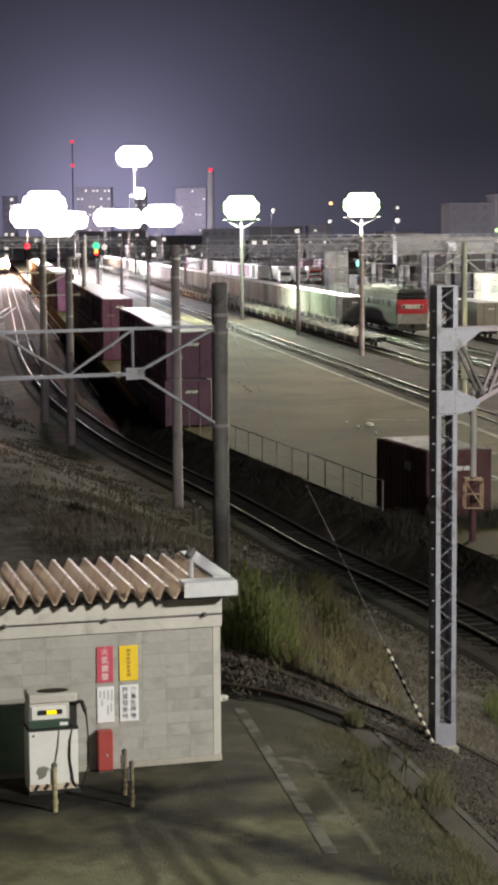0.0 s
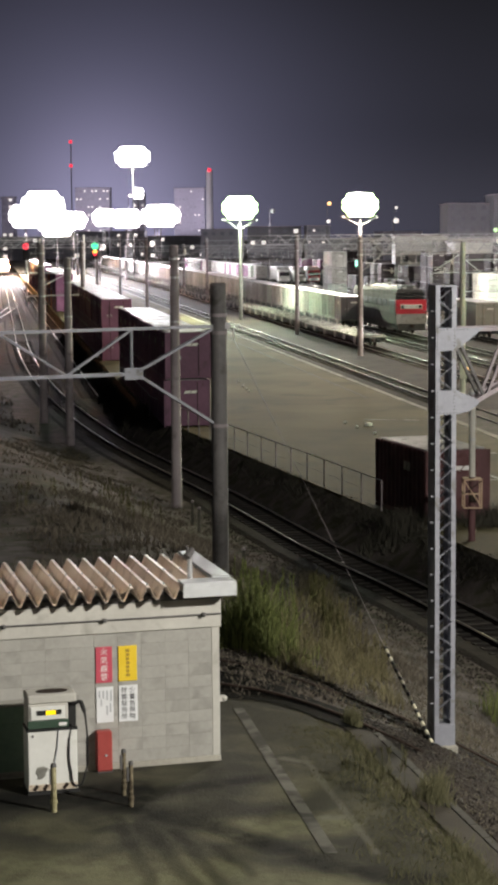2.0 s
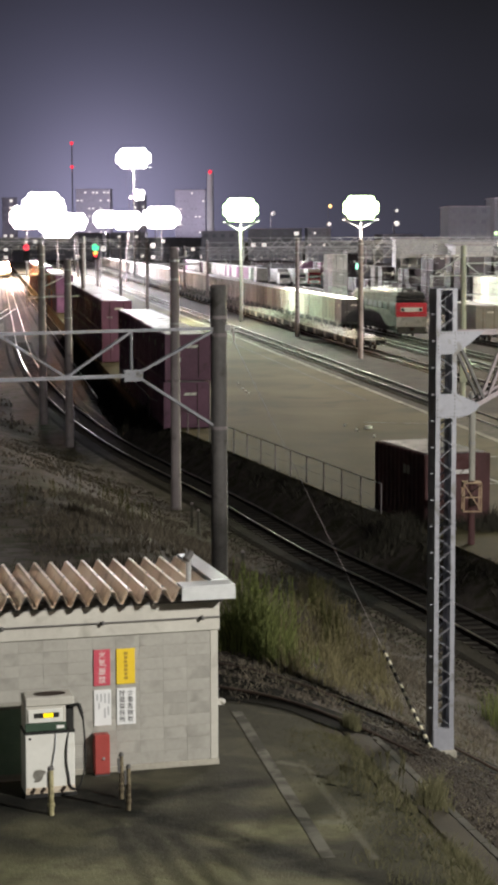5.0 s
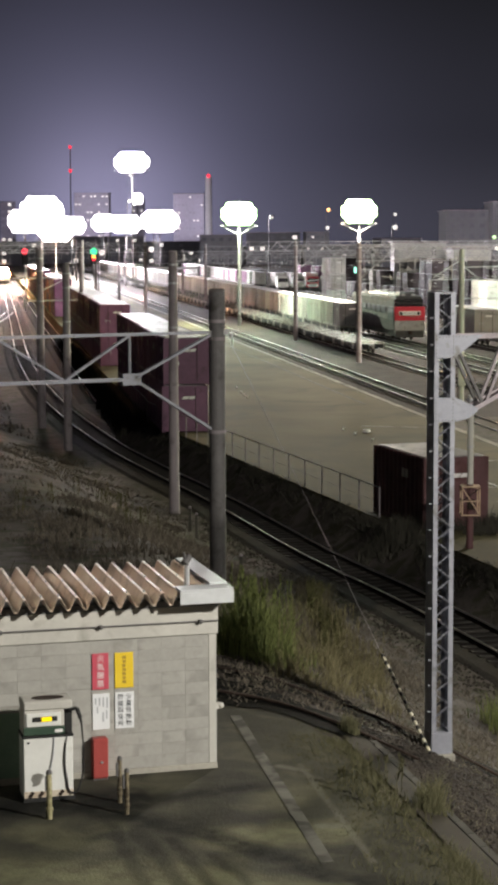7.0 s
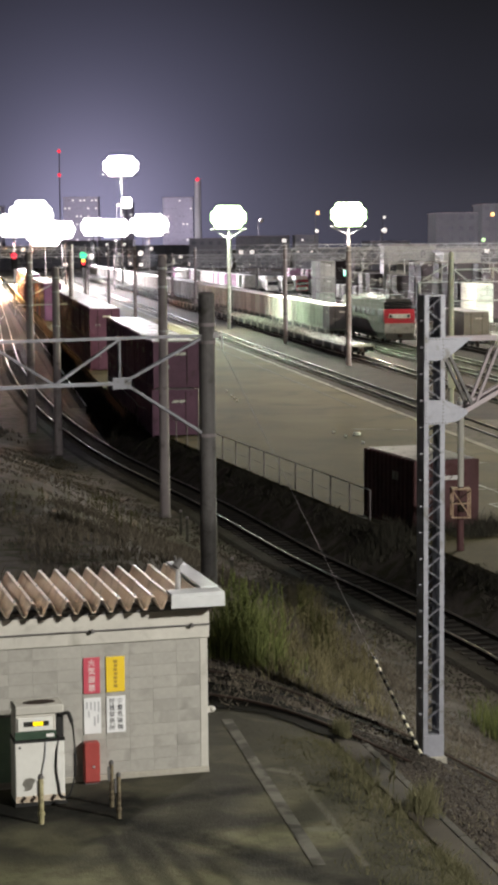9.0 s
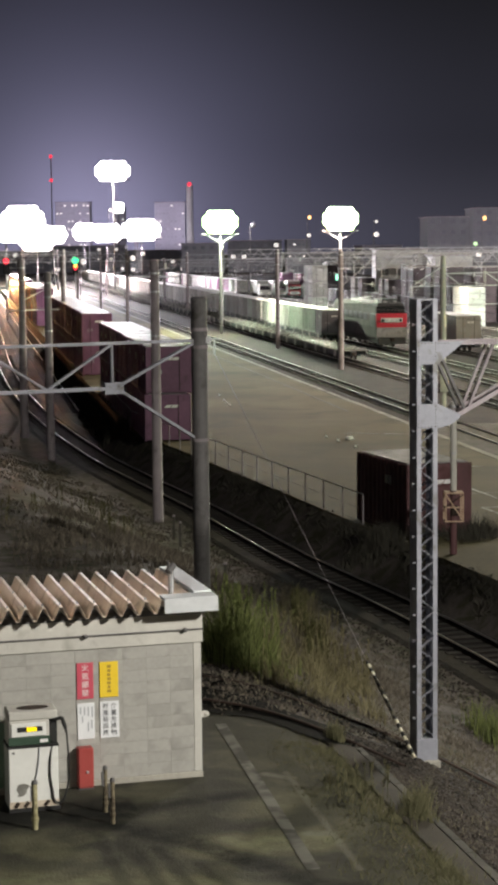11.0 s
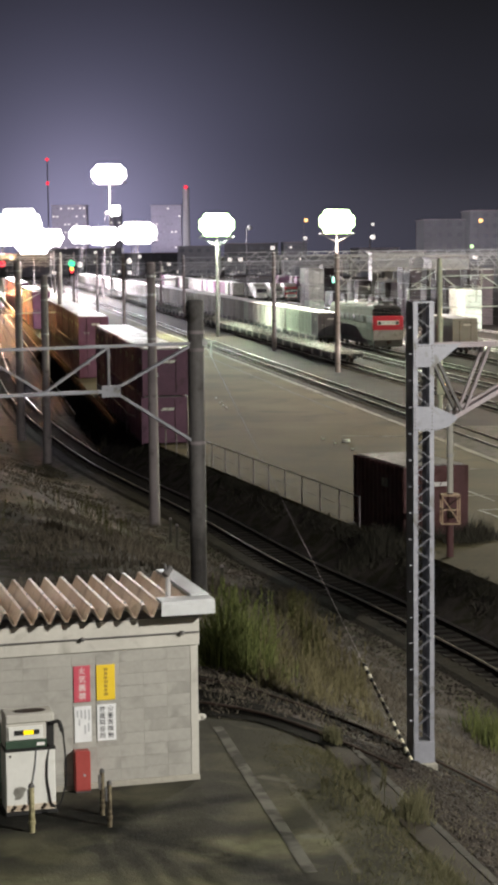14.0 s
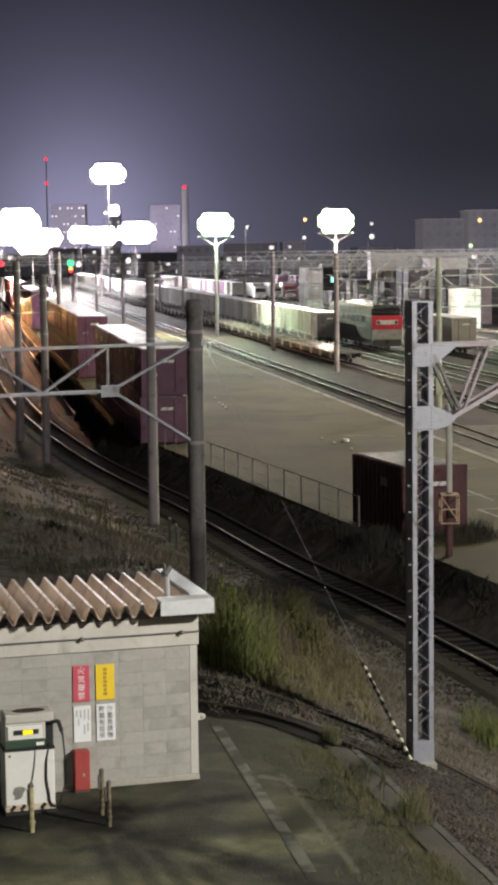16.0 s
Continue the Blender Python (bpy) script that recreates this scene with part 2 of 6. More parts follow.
M_RAIL = surface("rail_head", (0.70, 0.68, 0.65), (0.88, 0.86, 0.83), 0.38, 1.0, coarse=0.5, fine=40, bump=0.0, span=0.06)
M_RAILDULL = surface("dull_rail_head", (0.30, 0.28, 0.25), (0.50, 0.48, 0.45), 0.40, 1.0, coarse=0.5, fine=40, bump=0.0, span=0.2)
M_RUST = surface("rusty_steel", (0.020, 0.014, 0.011), (0.055, 0.036, 0.027), 0.85, 0.2, coarse=2, fine=20, bump=0.25)
M_SLEEPER = surface("sleeper", (0.018, 0.016, 0.014), (0.058, 0.051, 0.045), 0.9, coarse=1.2, fine=15, bump=0.3, spread=0.35)
M_BLOCK = surface("concrete_block", (0.330, 0.321, 0.298), (0.425, 0.414, 0.386), 0.92, coarse=1.0, fine=16, bump=0.10, spread=0.03, stain=(0.285, 0.278, 0.255), stain_at=0.60)
M_MORTAR = surface("mortar", (0.25, 0.24, 0.215), (0.33, 0.32, 0.29), 0.95, coarse=2, fine=20, bump=0.1)
M_BAND = surface("rendered_band", (0.46, 0.445, 0.41), (0.58, 0.565, 0.52), 0.85, coarse=0.9, fine=12, bump=0.15, stain=(0.36, 0.345, 0.31), stain_at=0.63)
# roof tan is warmed with the orange of the locomotive's headlights
M_ROOF = surface("folded_roof_steel", (0.76, 0.61, 0.50), (0.92, 0.81, 0.70), 0.36, 0.08, coarse=1.1, fine=7, bump=0.05, stain=(0.52, 0.41, 0.32), stain_at=0.58, spec=0.5, span=0.06)
M_GALV = surface("galvanised_steel", (0.40, 0.40, 0.42), (0.58, 0.58, 0.60), 0.45, 0.55, coarse=1.5, fine=12, bump=0.06, stain=(0.34, 0.34, 0.35))
M_MAST = surface("painted_steel_mast", (0.220, 0.225, 0.262), (0.320, 0.326, 0.370), 0.55, 0.15, coarse=1.5, fine=14, bump=0.08, stain=(0.16, 0.155, 0.15), stain_at=0.62)
M_CONC = surface("spun_concrete_pole", (0.215, 0.187, 0.200), (0.340, 0.300, 0.318), 0.85, coarse=0.9, fine=18, bump=0.2, spread=0.1, stain=(0.155, 0.135, 0.142))
M_DARKPOLE = surface("dark_steel_column", (0.080, 0.076, 0.078), (0.165, 0.157, 0.157), 0.7, 0.2, coarse=0.8, fine=10, bump=0.1, stain=(0.06, 0.055, 0.052))
M_FLASH = surface("bright_flashing", (0.62, 0.64, 0.66), (0.78, 0.80, 0.82), 0.42, 0.3, coarse=1.2, fine=10, bump=0.04, stain=(0.52, 0.53, 0.54), stain_at=0.66)
M_OLDKERB = surface("old_kerb", (0.036, 0.034, 0.028), (0.085, 0.080, 0.068), 0.92, coarse=1.2, fine=16, bump=0.3, spread=0.3)
M_DOOR = surface("green_shutter_paint", (0.20, 0.30, 0.22), (0.28, 0.40, 0.31), 0.5, coarse=1.2, fine=10, bump=0.05)
M_CAGE = surface("rusty_cream_paint", (0.36, 0.23, 0.15), (0.60, 0.45, 0.32), 0.7, coarse=3, fine=14, bump=0.15)
M_LONE = surface("dark_wine_paint", (0.085, 0.040, 0.043), (0.145, 0.064, 0.070), 0.6, coarse=0.7, fine=7, bump=0.08, stain=(0.075, 0.025, 0.024), stain_at=0.60)
M_YLINE = surface("yard_line_paint", (0.22, 0.21, 0.18), (0.42, 0.41, 0.36), 0.8, coarse=0.9, fine=10, bump=0.1, stain=(0.10, 0.09, 0.065), stain_at=0.52)
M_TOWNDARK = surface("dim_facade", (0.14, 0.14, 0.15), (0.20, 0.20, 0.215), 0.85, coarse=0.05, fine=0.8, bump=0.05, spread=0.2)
M_BLACK = surface("black_rubber", (0.012, 0.012, 0.012), (0.03, 0.03, 0.03), 0.7, coarse=3, fine=20)
M_WHITE = surface("white_paint", (0.68, 0.68, 0.65), (0.80, 0.80, 0.77), 0.5, coarse=1.5, fine=10, bump=0.03, stain=(0.58, 0.56, 0.50), stain_at=0.70)
M_GREEN = surface("dark_green_paint", (0.03, 0.06, 0.04), (0.06, 0.10, 0.07), 0.5, coarse=1.5, fine=10, bump=0.05)
M_RED = surface("red_paint", (0.30, 0.05, 0.045), (0.42, 0.08, 0.07), 0.5, coarse=2, fine=12, bump=0.05, stain=(0.22, 0.05, 0.04))
M_SIGNRED = surface("red_sign", (0.52, 0.075, 0.115), (0.60, 0.10, 0.14), 0.5, coarse=3, fine=20, bump=0.0)
M_SIGNYEL = surface("yellow_sign", (0.80, 0.55, 0.025), (0.86, 0.62, 0.05), 0.5, coarse=3, fine=20, bump=0.0)
M_SIGNWHI = surface("white_sign", (0.74, 0.75, 0.77), (0.82, 0.83, 0.85), 0.5, coarse=3, fine=20, bump=0.0)
M_SIGNINK = surface("faded_sign_ink", (0.34, 0.22, 0.03), (0.46, 0.30, 0.05), 0.6, bump=0.0)
M_INK = surface("sign_ink", (0.03, 0.03, 0.04), (0.06, 0.06, 0.07), 0.6, bump=0.0)
M_INKW = surface("sign_ink_white", (0.78, 0.76, 0.76), (0.84, 0.82, 0.82), 0.6, bump=0.0)
M_INKG = surface("sign_ink_grey", (0.40, 0.41, 0.44), (0.50, 0.51, 0.54), 0.6, bump=0.0)
M_YELLOW = surface("pale_yellow_guard", (0.66, 0.61, 0.44), (0.80, 0.76, 0.60), 0.5, coarse=4, fine=20, bump=0.05)
M_OLIVE = surface("worn_bollard_paint", (0.22, 0.20, 0.10), (0.46, 0.42, 0.26), 0.6, coarse=6, fine=30, bump=0.2, stain=(0.10, 0.08, 0.05))
M_LINE = surface("road_paint", (0.080, 0.078, 0.064), (0.165, 0.160, 0.134), 0.85, coarse=0.9, fine=10, bump=0.15, stain=(0.042, 0.040, 0.032), stain_at=0.50)
M_PURPLE = surface("wine_container_paint", (0.135, 0.056, 0.112), (0.215, 0.095, 0.175), 0.55, coarse=0.7, fine=7, bump=0.06, spread=0.18, stain=(0.10, 0.045, 0.07), stain_at=0.66)
M_WINE = surface("red_container_paint", (0.24, 0.035, 0.055), (0.33, 0.06, 0.085), 0.55, coarse=0.7, fine=7, bump=0.06, spread=0.15, stain=(0.15, 0.035, 0.035), stain_at=0.64)
M_ORANGE = surface("brick_red_container_paint", (0.33, 0.075, 0.05), (0.44, 0.12, 0.08), 0.55, coarse=0.7, fine=7, bump=0.06, spread=0.15)
M_GREYC = surface("grey_container_paint", (0.32, 0.315, 0.30), (0.52, 0.51, 0.485), 0.6, coarse=0.7, fine=7, bump=0.06, spread=0.25, stain=(0.22, 0.19, 0.17), stain_at=0.62)
M_GREENC = surface("pale_green_container_paint", (0.40, 0.46, 0.40), (0.54, 0.60, 0.53), 0.6, coarse=0.7, fine=7, bump=0.06, spread=0.2, stain=(0.30, 0.30, 0.26), stain_at=0.62)
M_CROOF = surface("container_roof", (0.52, 0.50, 0.50), (0.70, 0.68, 0.68), 0.42, coarse=0.6, fine=6, bump=0.08, stain=(0.34, 0.27, 0.26), stain_at=0.66)
M_SLATE = surface("slate_container_paint", (0.13, 0.122, 0.142), (0.21, 0.195, 0.225), 0.6, coarse=0.7, fine=7, bump=0.06, spread=0.15, stain=(0.11, 0.09, 0.09), stain_at=0.64)
M_PALEROOF = surface("pale_grey_roof", (0.36, 0.34, 0.35), (0.56, 0.54, 0.55), 0.48, coarse=0.9, fine=8, bump=0.08, spread=0.2, stain=(0.14, 0.12, 0.12), stain_at=0.58)
# lighter copy of the portal steel, with floodlight and haze in its colour
M_LITPORTAL = surface("lit_portal_steel", (0.42, 0.42, 0.45), (0.60, 0.60, 0.64), 0.5, 0.1, coarse=1.5, fine=14, bump=0.05, stain=(0.34, 0.34, 0.36))
M_PORTAL = surface("portal_steel", (0.26, 0.26, 0.28), (0.40, 0.40, 0.43), 0.5, 0.1, coarse=1.5, fine=14, bump=0.05, stain=(0.34, 0.34, 0.36))
M_RUSTPOST = surface("rusty_post_paint", (0.085, 0.068, 0.042), (0.26, 0.22, 0.14), 0.75, coarse=7, fine=30, bump=0.25, stain=(0.06, 0.045, 0.03), stain_at=0.50)
M_SMEAR = surface("oil_smear", (0.30, 0.29, 0.26), (0.46, 0.45, 0.41), 0.7, coarse=6, fine=30, bump=0.02)
M_WORN = surface("worn_kick_plate", (0.44, 0.34, 0.24), (0.70, 0.64, 0.54), 0.65, coarse=5, fine=22, bump=0.05, stain=(0.30, 0.18, 0.10), stain_at=0.60)
M_SIDEPLATE = surface("pale_side_plate", (0.20, 0.19, 0.185), (0.36, 0.345, 0.33), 0.6, coarse=1.5, fine=10, bump=0.05, spread=0.3, stain=(0.20, 0.16, 0.14), stain_at=0.58)
M_WAGON = surface("wagon_frame_paint", (0.05, 0.055, 0.06), (0.11, 0.115, 0.12), 0.75, coarse=0.8, fine=9, bump=0.1, spread=0.2, stain=(0.09, 0.06, 0.045))
M_DECK = surface("wagon_deck", (0.09, 0.09, 0.085), (0.30, 0.30, 0.285), 0.5, coarse=1.1, fine=9, bump=0.1, spread=0.25, stain=(0.06, 0.048, 0.042), stain_at=0.55)
M_LOCORED = surface("locomotive_red", (0.48, 0.010, 0.032), (0.58, 0.018, 0.045), 0.4, coarse=0.8, fine=9, bump=0.02)
M_LOCOGREY = surface("locomotive_grey", (0.30, 0.30, 0.30), (0.42, 0.42, 0.41), 0.5, coarse=0.8, fine=9, bump=0.04, stain=(0.20, 0.19, 0.18))
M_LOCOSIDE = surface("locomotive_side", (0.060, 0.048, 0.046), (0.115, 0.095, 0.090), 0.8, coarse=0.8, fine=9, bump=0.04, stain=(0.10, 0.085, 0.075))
M_LOCODARK = surface("locomotive_dark", (0.03, 0.03, 0.032), (0.07, 0.07, 0.07), 0.5, coarse=0.8, fine=9, bump=0.04)
M_WALLW = surface("white_cladding", (0.40, 0.395, 0.39), (0.52, 0.515, 0.51), 0.7, coarse=0.12, fine=2, bump=0.05, stain=(0.34, 0.33, 0.32))
# purple haze of the night sky is mixed into this facade colour
M_HAZETOWN = surface("hazed_facade", (0.36, 0.34, 0.42), (0.48, 0.455, 0.55), 0.85, coarse=0.05, fine=0.8, bump=0.05, spread=0.15)
M_CHIMNEY = surface("chimney_concrete", (0.42, 0.41, 0.42), (0.55, 0.54, 0.55), 0.9, coarse=0.05, fine=0.8, bump=0.05)
M_GLASS = surface("dark_glass", (0.012, 0.014, 0.016), (0.03, 0.032, 0.035), 0.12, 0.0, bump=0.0, spec=0.6)
M_WEED = leafy("green_weeds", (0.044, 0.056, 0.018), (0.195, 0.220, 0.075))
M_STRAW = leafy("dry_weeds", (0.075, 0.066, 0.034), (0.215, 0.190, 0.105))
M_SCRUB = leafy("dull_scrub", (0.055, 0.049, 0.033), (0.160, 0.142, 0.098))
M_FIELD = leafy("field_grass", (0.115, 0.100, 0.094), (0.215, 0.187, 0.172))
M_VERGE = leafy("verge_grass", (0.050, 0.050, 0.024), (0.140, 0.132, 0.074))
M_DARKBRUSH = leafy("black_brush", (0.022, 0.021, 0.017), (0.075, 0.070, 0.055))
M_GRASS = leafy("yellow_green_grass", (0.036, 0.038, 0.014), (0.130, 0.124, 0.054))
M_BRUSH = leafy("dark_brush", (0.052, 0.045, 0.037), (0.185, 0.160, 0.125))
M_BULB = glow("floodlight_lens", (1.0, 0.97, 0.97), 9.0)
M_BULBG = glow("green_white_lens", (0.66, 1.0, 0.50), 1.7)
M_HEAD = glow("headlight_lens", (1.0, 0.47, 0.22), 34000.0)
# orange glow of the discs that imitate glare round the headlights
M_GLARERING = glow("headlight_glare", (1.0, 0.42, 0.16), 1.5)
M_SIGG = glow("signal_green", (0.06, 1.0, 0.42), 1.6)
M_SIGR = glow("signal_red", (1.0, 0.035, 0.07), 1.5)
M_SIGA = glow("signal_amber", (1.0, 0.35, 0.06), 4.0)
M_WINDOW = glow("lit_window", (1.0, 0.93, 0.88), 1.0)
M_WARM = glow("warm_lamp", (1.0, 0.55, 0.20), 3.0)
M_GREENSIGN = glow("lit_green_sign", (0.25, 0.85, 0.65), 0.5)
M_DISPLAY = glow("amber_display", (1.0, 0.72, 0.0), 1.1)

# ---- mesh helpers ----


def mesh_of(name, bm, material):
    data = bpy.data.meshes.new(name)
    bm.to_mesh(data)
    bm.free()
    for m in (material if isinstance(material, (list, tuple)) else [material]):
        data.materials.append(m)
    return data


def part(name, bm, material, parent=None, label=""):
    """One bmesh as one mesh object under a thing or a part."""
    ob = new(name, mesh_of(name, bm, material))
    ob.parent = parent
    if label:
        ob["label"] = label
    return ob


def thing(name, place=(0, 0, 0), turn=0.0, label="", category="", group="", kind=""):
    ob = new(name)
    ob.matrix_basis = pose(*place, 0, 0, turn)
    ob.empty_display_size = 0.3
    return tagged(ob, label, category, group, kind)


def box(bm, x0, y0, z0, x1, y1, z1, m=None, bevel=0.0):
    made = bmesh.ops.create_cube(bm, size=1.0, matrix=Matrix.Translation(((x0 + x1) / 2, (y0 + y1) / 2, (z0 + z1) / 2)) @ Matrix.Diagonal((x1 - x0, y1 - y0, z1 - z0, 1)))
    vs = made["verts"]
    if bevel:
        edges = list({e for v in vs for e in v.link_edges})
        out = bmesh.ops.bevel(bm, geom=edges, offset=bevel, segments=1, affect="EDGES")
        vs = list({v for f in out["faces"] for v in f.verts} | {v for v in vs if v.is_valid})
    if m is not None:
        bmesh.ops.transform(bm, matrix=m, verts=[v for v in vs if v.is_valid])
    return bm


def boxed(*args, **kw):
    return box(bmesh.new(), *args, **kw)


def rod(bm, p, q, r, r2=None, seg=8):
    """A round bar from p to q."""
    p, q = Vector(p), Vector(q)
    way = q - p
    m = Matrix.Translation((p + q) / 2) @ way.to_track_quat("Z", "Y").to_matrix().to_4x4()
    bmesh.ops.create_cone(bm, cap_ends=True, segments=seg, radius1=r, radius2=r if r2 is None else r2, depth=way.length, matrix=m)
    return bm


def bar(bm, p, q, w, h):
    """A square bar from p to q, w wide and h high."""
    p, q = Vector(p), Vector(q)
    way = q - p
    m = Matrix.Translation((p + q) / 2) @ way.to_track_quat("Z", "Y").to_matrix().to_4x4()
    bmesh.ops.create_cube(bm, size=1.0, matrix=m @ Matrix.Diagonal((w, h, way.length, 1)))
    return bm


def rodded(*args, **kw):
    return rod(bmesh.new(), *args, **kw)


def barred(*args):
    return bar(bmesh.new(), *args)


def ball(bm, c, r, sub=2):
    bmesh.ops.create_icosphere(bm, subdivisions=sub, radius=r, matrix=Matrix.Translation(c))
    return bm


def raw(name, verts, faces, material, parent=None):
    data = bpy.data.meshes.new(name)
    data.from_pydata(verts, [], faces)
    data.update()
    data.materials.append(material)
    ob = new(name, data)
    ob.parent = parent
    return ob


def share(name, data, parent, m):
    ob = new(name, data)
    ob.parent = parent
    ob.matrix_basis = m
    return ob


def writing(text, size, parent, m, material, name="lettering"):
    """Flat letters in the built-in font, in the x-z plane of the parent after m."""
    data = bpy.data.curves.new(name, "FONT")
    data.body, data.size, data.align_x, data.align_y = text, size, "CENTER", "CENTER"
    data.extrude = 0.002
    data.materials.append(material)
    ob = new(name, data)
    ob.parent = parent
    ob.matrix_basis = m @ pose(0, 0, 0, 90)
    return ob


# ---- plan: lines of the tracks, levels of the ground ----
YARD = 1.2
A_LINE = [(30.0, -40.0), (19.5, 0.0), (12.0, 30.0), (7.15, 49.8), (5.95, 54.1), (4.58, 58.7), (2.4, 65.5), (-1.0, 78.5), (-3.8, 88.0), (-6.5, 97.5), (-9.25, 109.0),
          (-12.55, 124.5), (-15.3, 139.5), (-18.2, 157.0), (-22.9, 189.0), (-33.75, 270.0), (-63.0, 486.0), (-90.0, 680.0), (-125.0, 930.0)]


def smooth_line(points, step=3.0):
    """A soft curve through points, as a list of (x, y)."""
    ps = [Vector((*p, 0)) for p in points]
    ps = [2 * ps[0] - ps[1]] + ps + [2 * ps[-1] - ps[-2]]
    out = []
    for i in range(1, len(ps) - 2):
        a, b, c, d = ps[i - 1:i + 3]
        n = max(1, int((c - b).length / step))
        for k in range(n):
            t = k / n
            out.append(0.5 * (2 * b + (c - a) * t + (2 * a - 5 * b + 4 * c - d) * t * t + (3 * b - a - 3 * c + d) * t ** 3))
    out.append(ps[-2])
    return [(p.x, p.y) for p in out]


A_PATH = smooth_line(A_LINE)
A_XS, A_YS = np.array([p[0] for p in A_PATH]), np.array([p[1] for p in A_PATH])


def track_x(y):
    return float(np.interp(y, A_YS, A_XS))


def fence_x(y):
    return 4.5 - 0.283 * (y - 67.6) if y < 104 else 8.95 - 0.14 * y


def ease(a, b, v):
    t = min(1.0, max(0.0, (v - a) / (b - a)))
    return t * t * (3 - 2 * t)


def height(x, y):
    """Level of the ground: track bed at 0, lot by the hut at 2.7, bank up to the paved yard."""
    d = (track_x(y) - x) * 0.96
    if d > 0:
        near = 1 - ease(60, 150, y)
        h = (0.35 + 2.35 * near) * ease(2.2, 10.5, d)
        return h + (0.05 * noise.noise((x * 0.5, y * 0.5, 0)) if 3 < d < 9 else 0)
    if y > 106:
        return 0.0
    f = (x - fence_x(y)) * 0.96
    return 1.12 * ease(-1.5, -0.05, f)


# ---- ground, lot, yard paving ----


def build_ground():
    xs = np.unique(np.r_[np.linspace(-2500, -60, 12), np.arange(-60, 40, 0.8), np.linspace(40, 2500, 12)])
    ys = np.unique(np.r_[np.linspace(-300, 6, 6), np.arange(6, 130, 1.0), np.linspace(130, 400, 24), np.linspace(400, 4200, 12)])
    verts = [(x, y, height(x, y)) for y in ys for x in xs]
    w = len(xs)
    faces = [(j * w + i, j * w + i + 1, (j + 1) * w + i + 1, (j + 1) * w + i) for j in range(len(ys) - 1) for i in range(w - 1)]
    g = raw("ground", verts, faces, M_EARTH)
    for p in g.data.polygons:
        p.use_smooth = True
    tagged(g, "dark bare earth with scrub sloping down to the railway", "ground", kind="structure")


def strip(name, left, right, lift, material, across=6):
    """A sheet laid on the ground between two lines of (x, y)."""
    verts, faces = [], []
    for (x0, y0), (x1, y1) in zip(left, right):
        for k in range(across + 1):
            t = k / across
            x, y = x0 + (x1 - x0) * t, y0 + (y1 - y0) * t
            verts.append((x, y, height(x, y) + lift))
    w = across + 1
    faces = [(j * w + i, j * w + i + 1, (j + 1) * w + i + 1, (j + 1) * w + i) for j in range(len(left) - 1) for i in range(w - 1)]
    ob = raw(name, verts, faces, material)
    for p in ob.data.polygons:
        p.use_smooth = True
    return ob


def slab(name, outline, z0, z1, material):
    bm = bmesh.new()
    low = [bm.verts.new((x, y, z0)) for x, y in outline]
    high = [bm.verts.new((x, y, z1)) for x, y in outline]
    bm.faces.new(high)
    bm.faces.new(low[::-1])
    n = len(outline)
    for i in range(n):
        bm.faces.new((low[i], low[(i + 1) % n], high[(i + 1) % n], high[i]))
    bmesh.ops.recalc_face_normals(bm, faces=bm.faces)
    return part(name, bm, material)


def yard_x(o, y):
    """x of the line that runs along the yard at offset o."""
    return o - 0.14 * y


def build_sheets():
    build_ground()
    ys = np.linspace(6, 34.5, 40)
    left = [(-14.0, y) for y in ys]
    right = [(0.85 + max(0.0, 33.4 - y) * 0.222, y) for y in ys]
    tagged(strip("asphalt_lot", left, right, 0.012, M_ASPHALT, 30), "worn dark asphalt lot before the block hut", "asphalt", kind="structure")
    # paved container yard
    out = [(fence_x(y), y) for y in (30, 67, 104)] + [(yard_x(8.95, y), y) for y in (106, 300, 700)]
    out += [(yard_x(24.75, y), y) for y in (700, 300, 100, 30)]
    tagged(slab("yard_pavement", out, -0.3, YARD, M_YARD), "tan asphalt paving of the container yard, patched and stained", "pavement", kind="structure")
    out = [(yard_x(24.75, y), y) for y in (30, 300, 700)] + [(yard_x(25.15, y), y) for y in (700, 300, 30)]
    tagged(slab("platform_edge", out, -0.3, YARD + 0.015, M_EDGE), "worn concrete edge strip of the container platform", "kerb", kind="structure")
    out = [(yard_x(25.15, y), y) for y in (20, 300, 900)] + [(yard_x(125, y), y) for y in (900, 300, 20)]
    tagged(slab("yard_ballast", out, -0.3, YARD - 0.22, M_YARDBED), "brown ballast field under the yard tracks", "ballast", kind="structure")


build_sheets()

# ---- tracks ----


def swept(points, profile, zs, closed=True):
    """Sweeps a profile of (across, up) along points (x, y) with levels zs."""
    verts, faces = [], []
    n = len(points)
    for i, (x, y) in enumerate(points):
        a, b = points[max(0, i - 1)], points[min(n - 1, i + 1)]
        t = Vector((b[0] - a[0], b[1] - a[1])).normalized()
        for u, v in profile:
            verts.append((x + t.y * u, y - t.x * u, zs[i] + v))
    m = len(profile)
    for i in range(n - 1):
        for k in range(m if closed else m - 1):
            faces.append((i * m + k, i * m + (k + 1) % m, (i + 1) * m + (k + 1) % m, (i + 1) * m + k))
    return verts, faces


RAIL_FOOT = [(-0.062, 0.0), (0.062, 0.0), (0.05, 0.02), (0.012, 0.04), (0.012, 0.115), (-0.012, 0.115), (-0.012, 0.04), (-0.05, 0.02)]
RAIL_TOP = [(-0.036, 0.112), (0.036, 0.112), (0.036, 0.132), (0.032, 0.143), (0.021, 0.150), (0.0, 0.153), (-0.021, 0.150), (-0.032, 0.143), (-0.036, 0.132)]
SLEEPER = mesh_of("sleeper", boxed(-1.05, -0.12, -0.10, 1.05, 0.12, 0.07, bevel=0.015), M_SLEEPER)


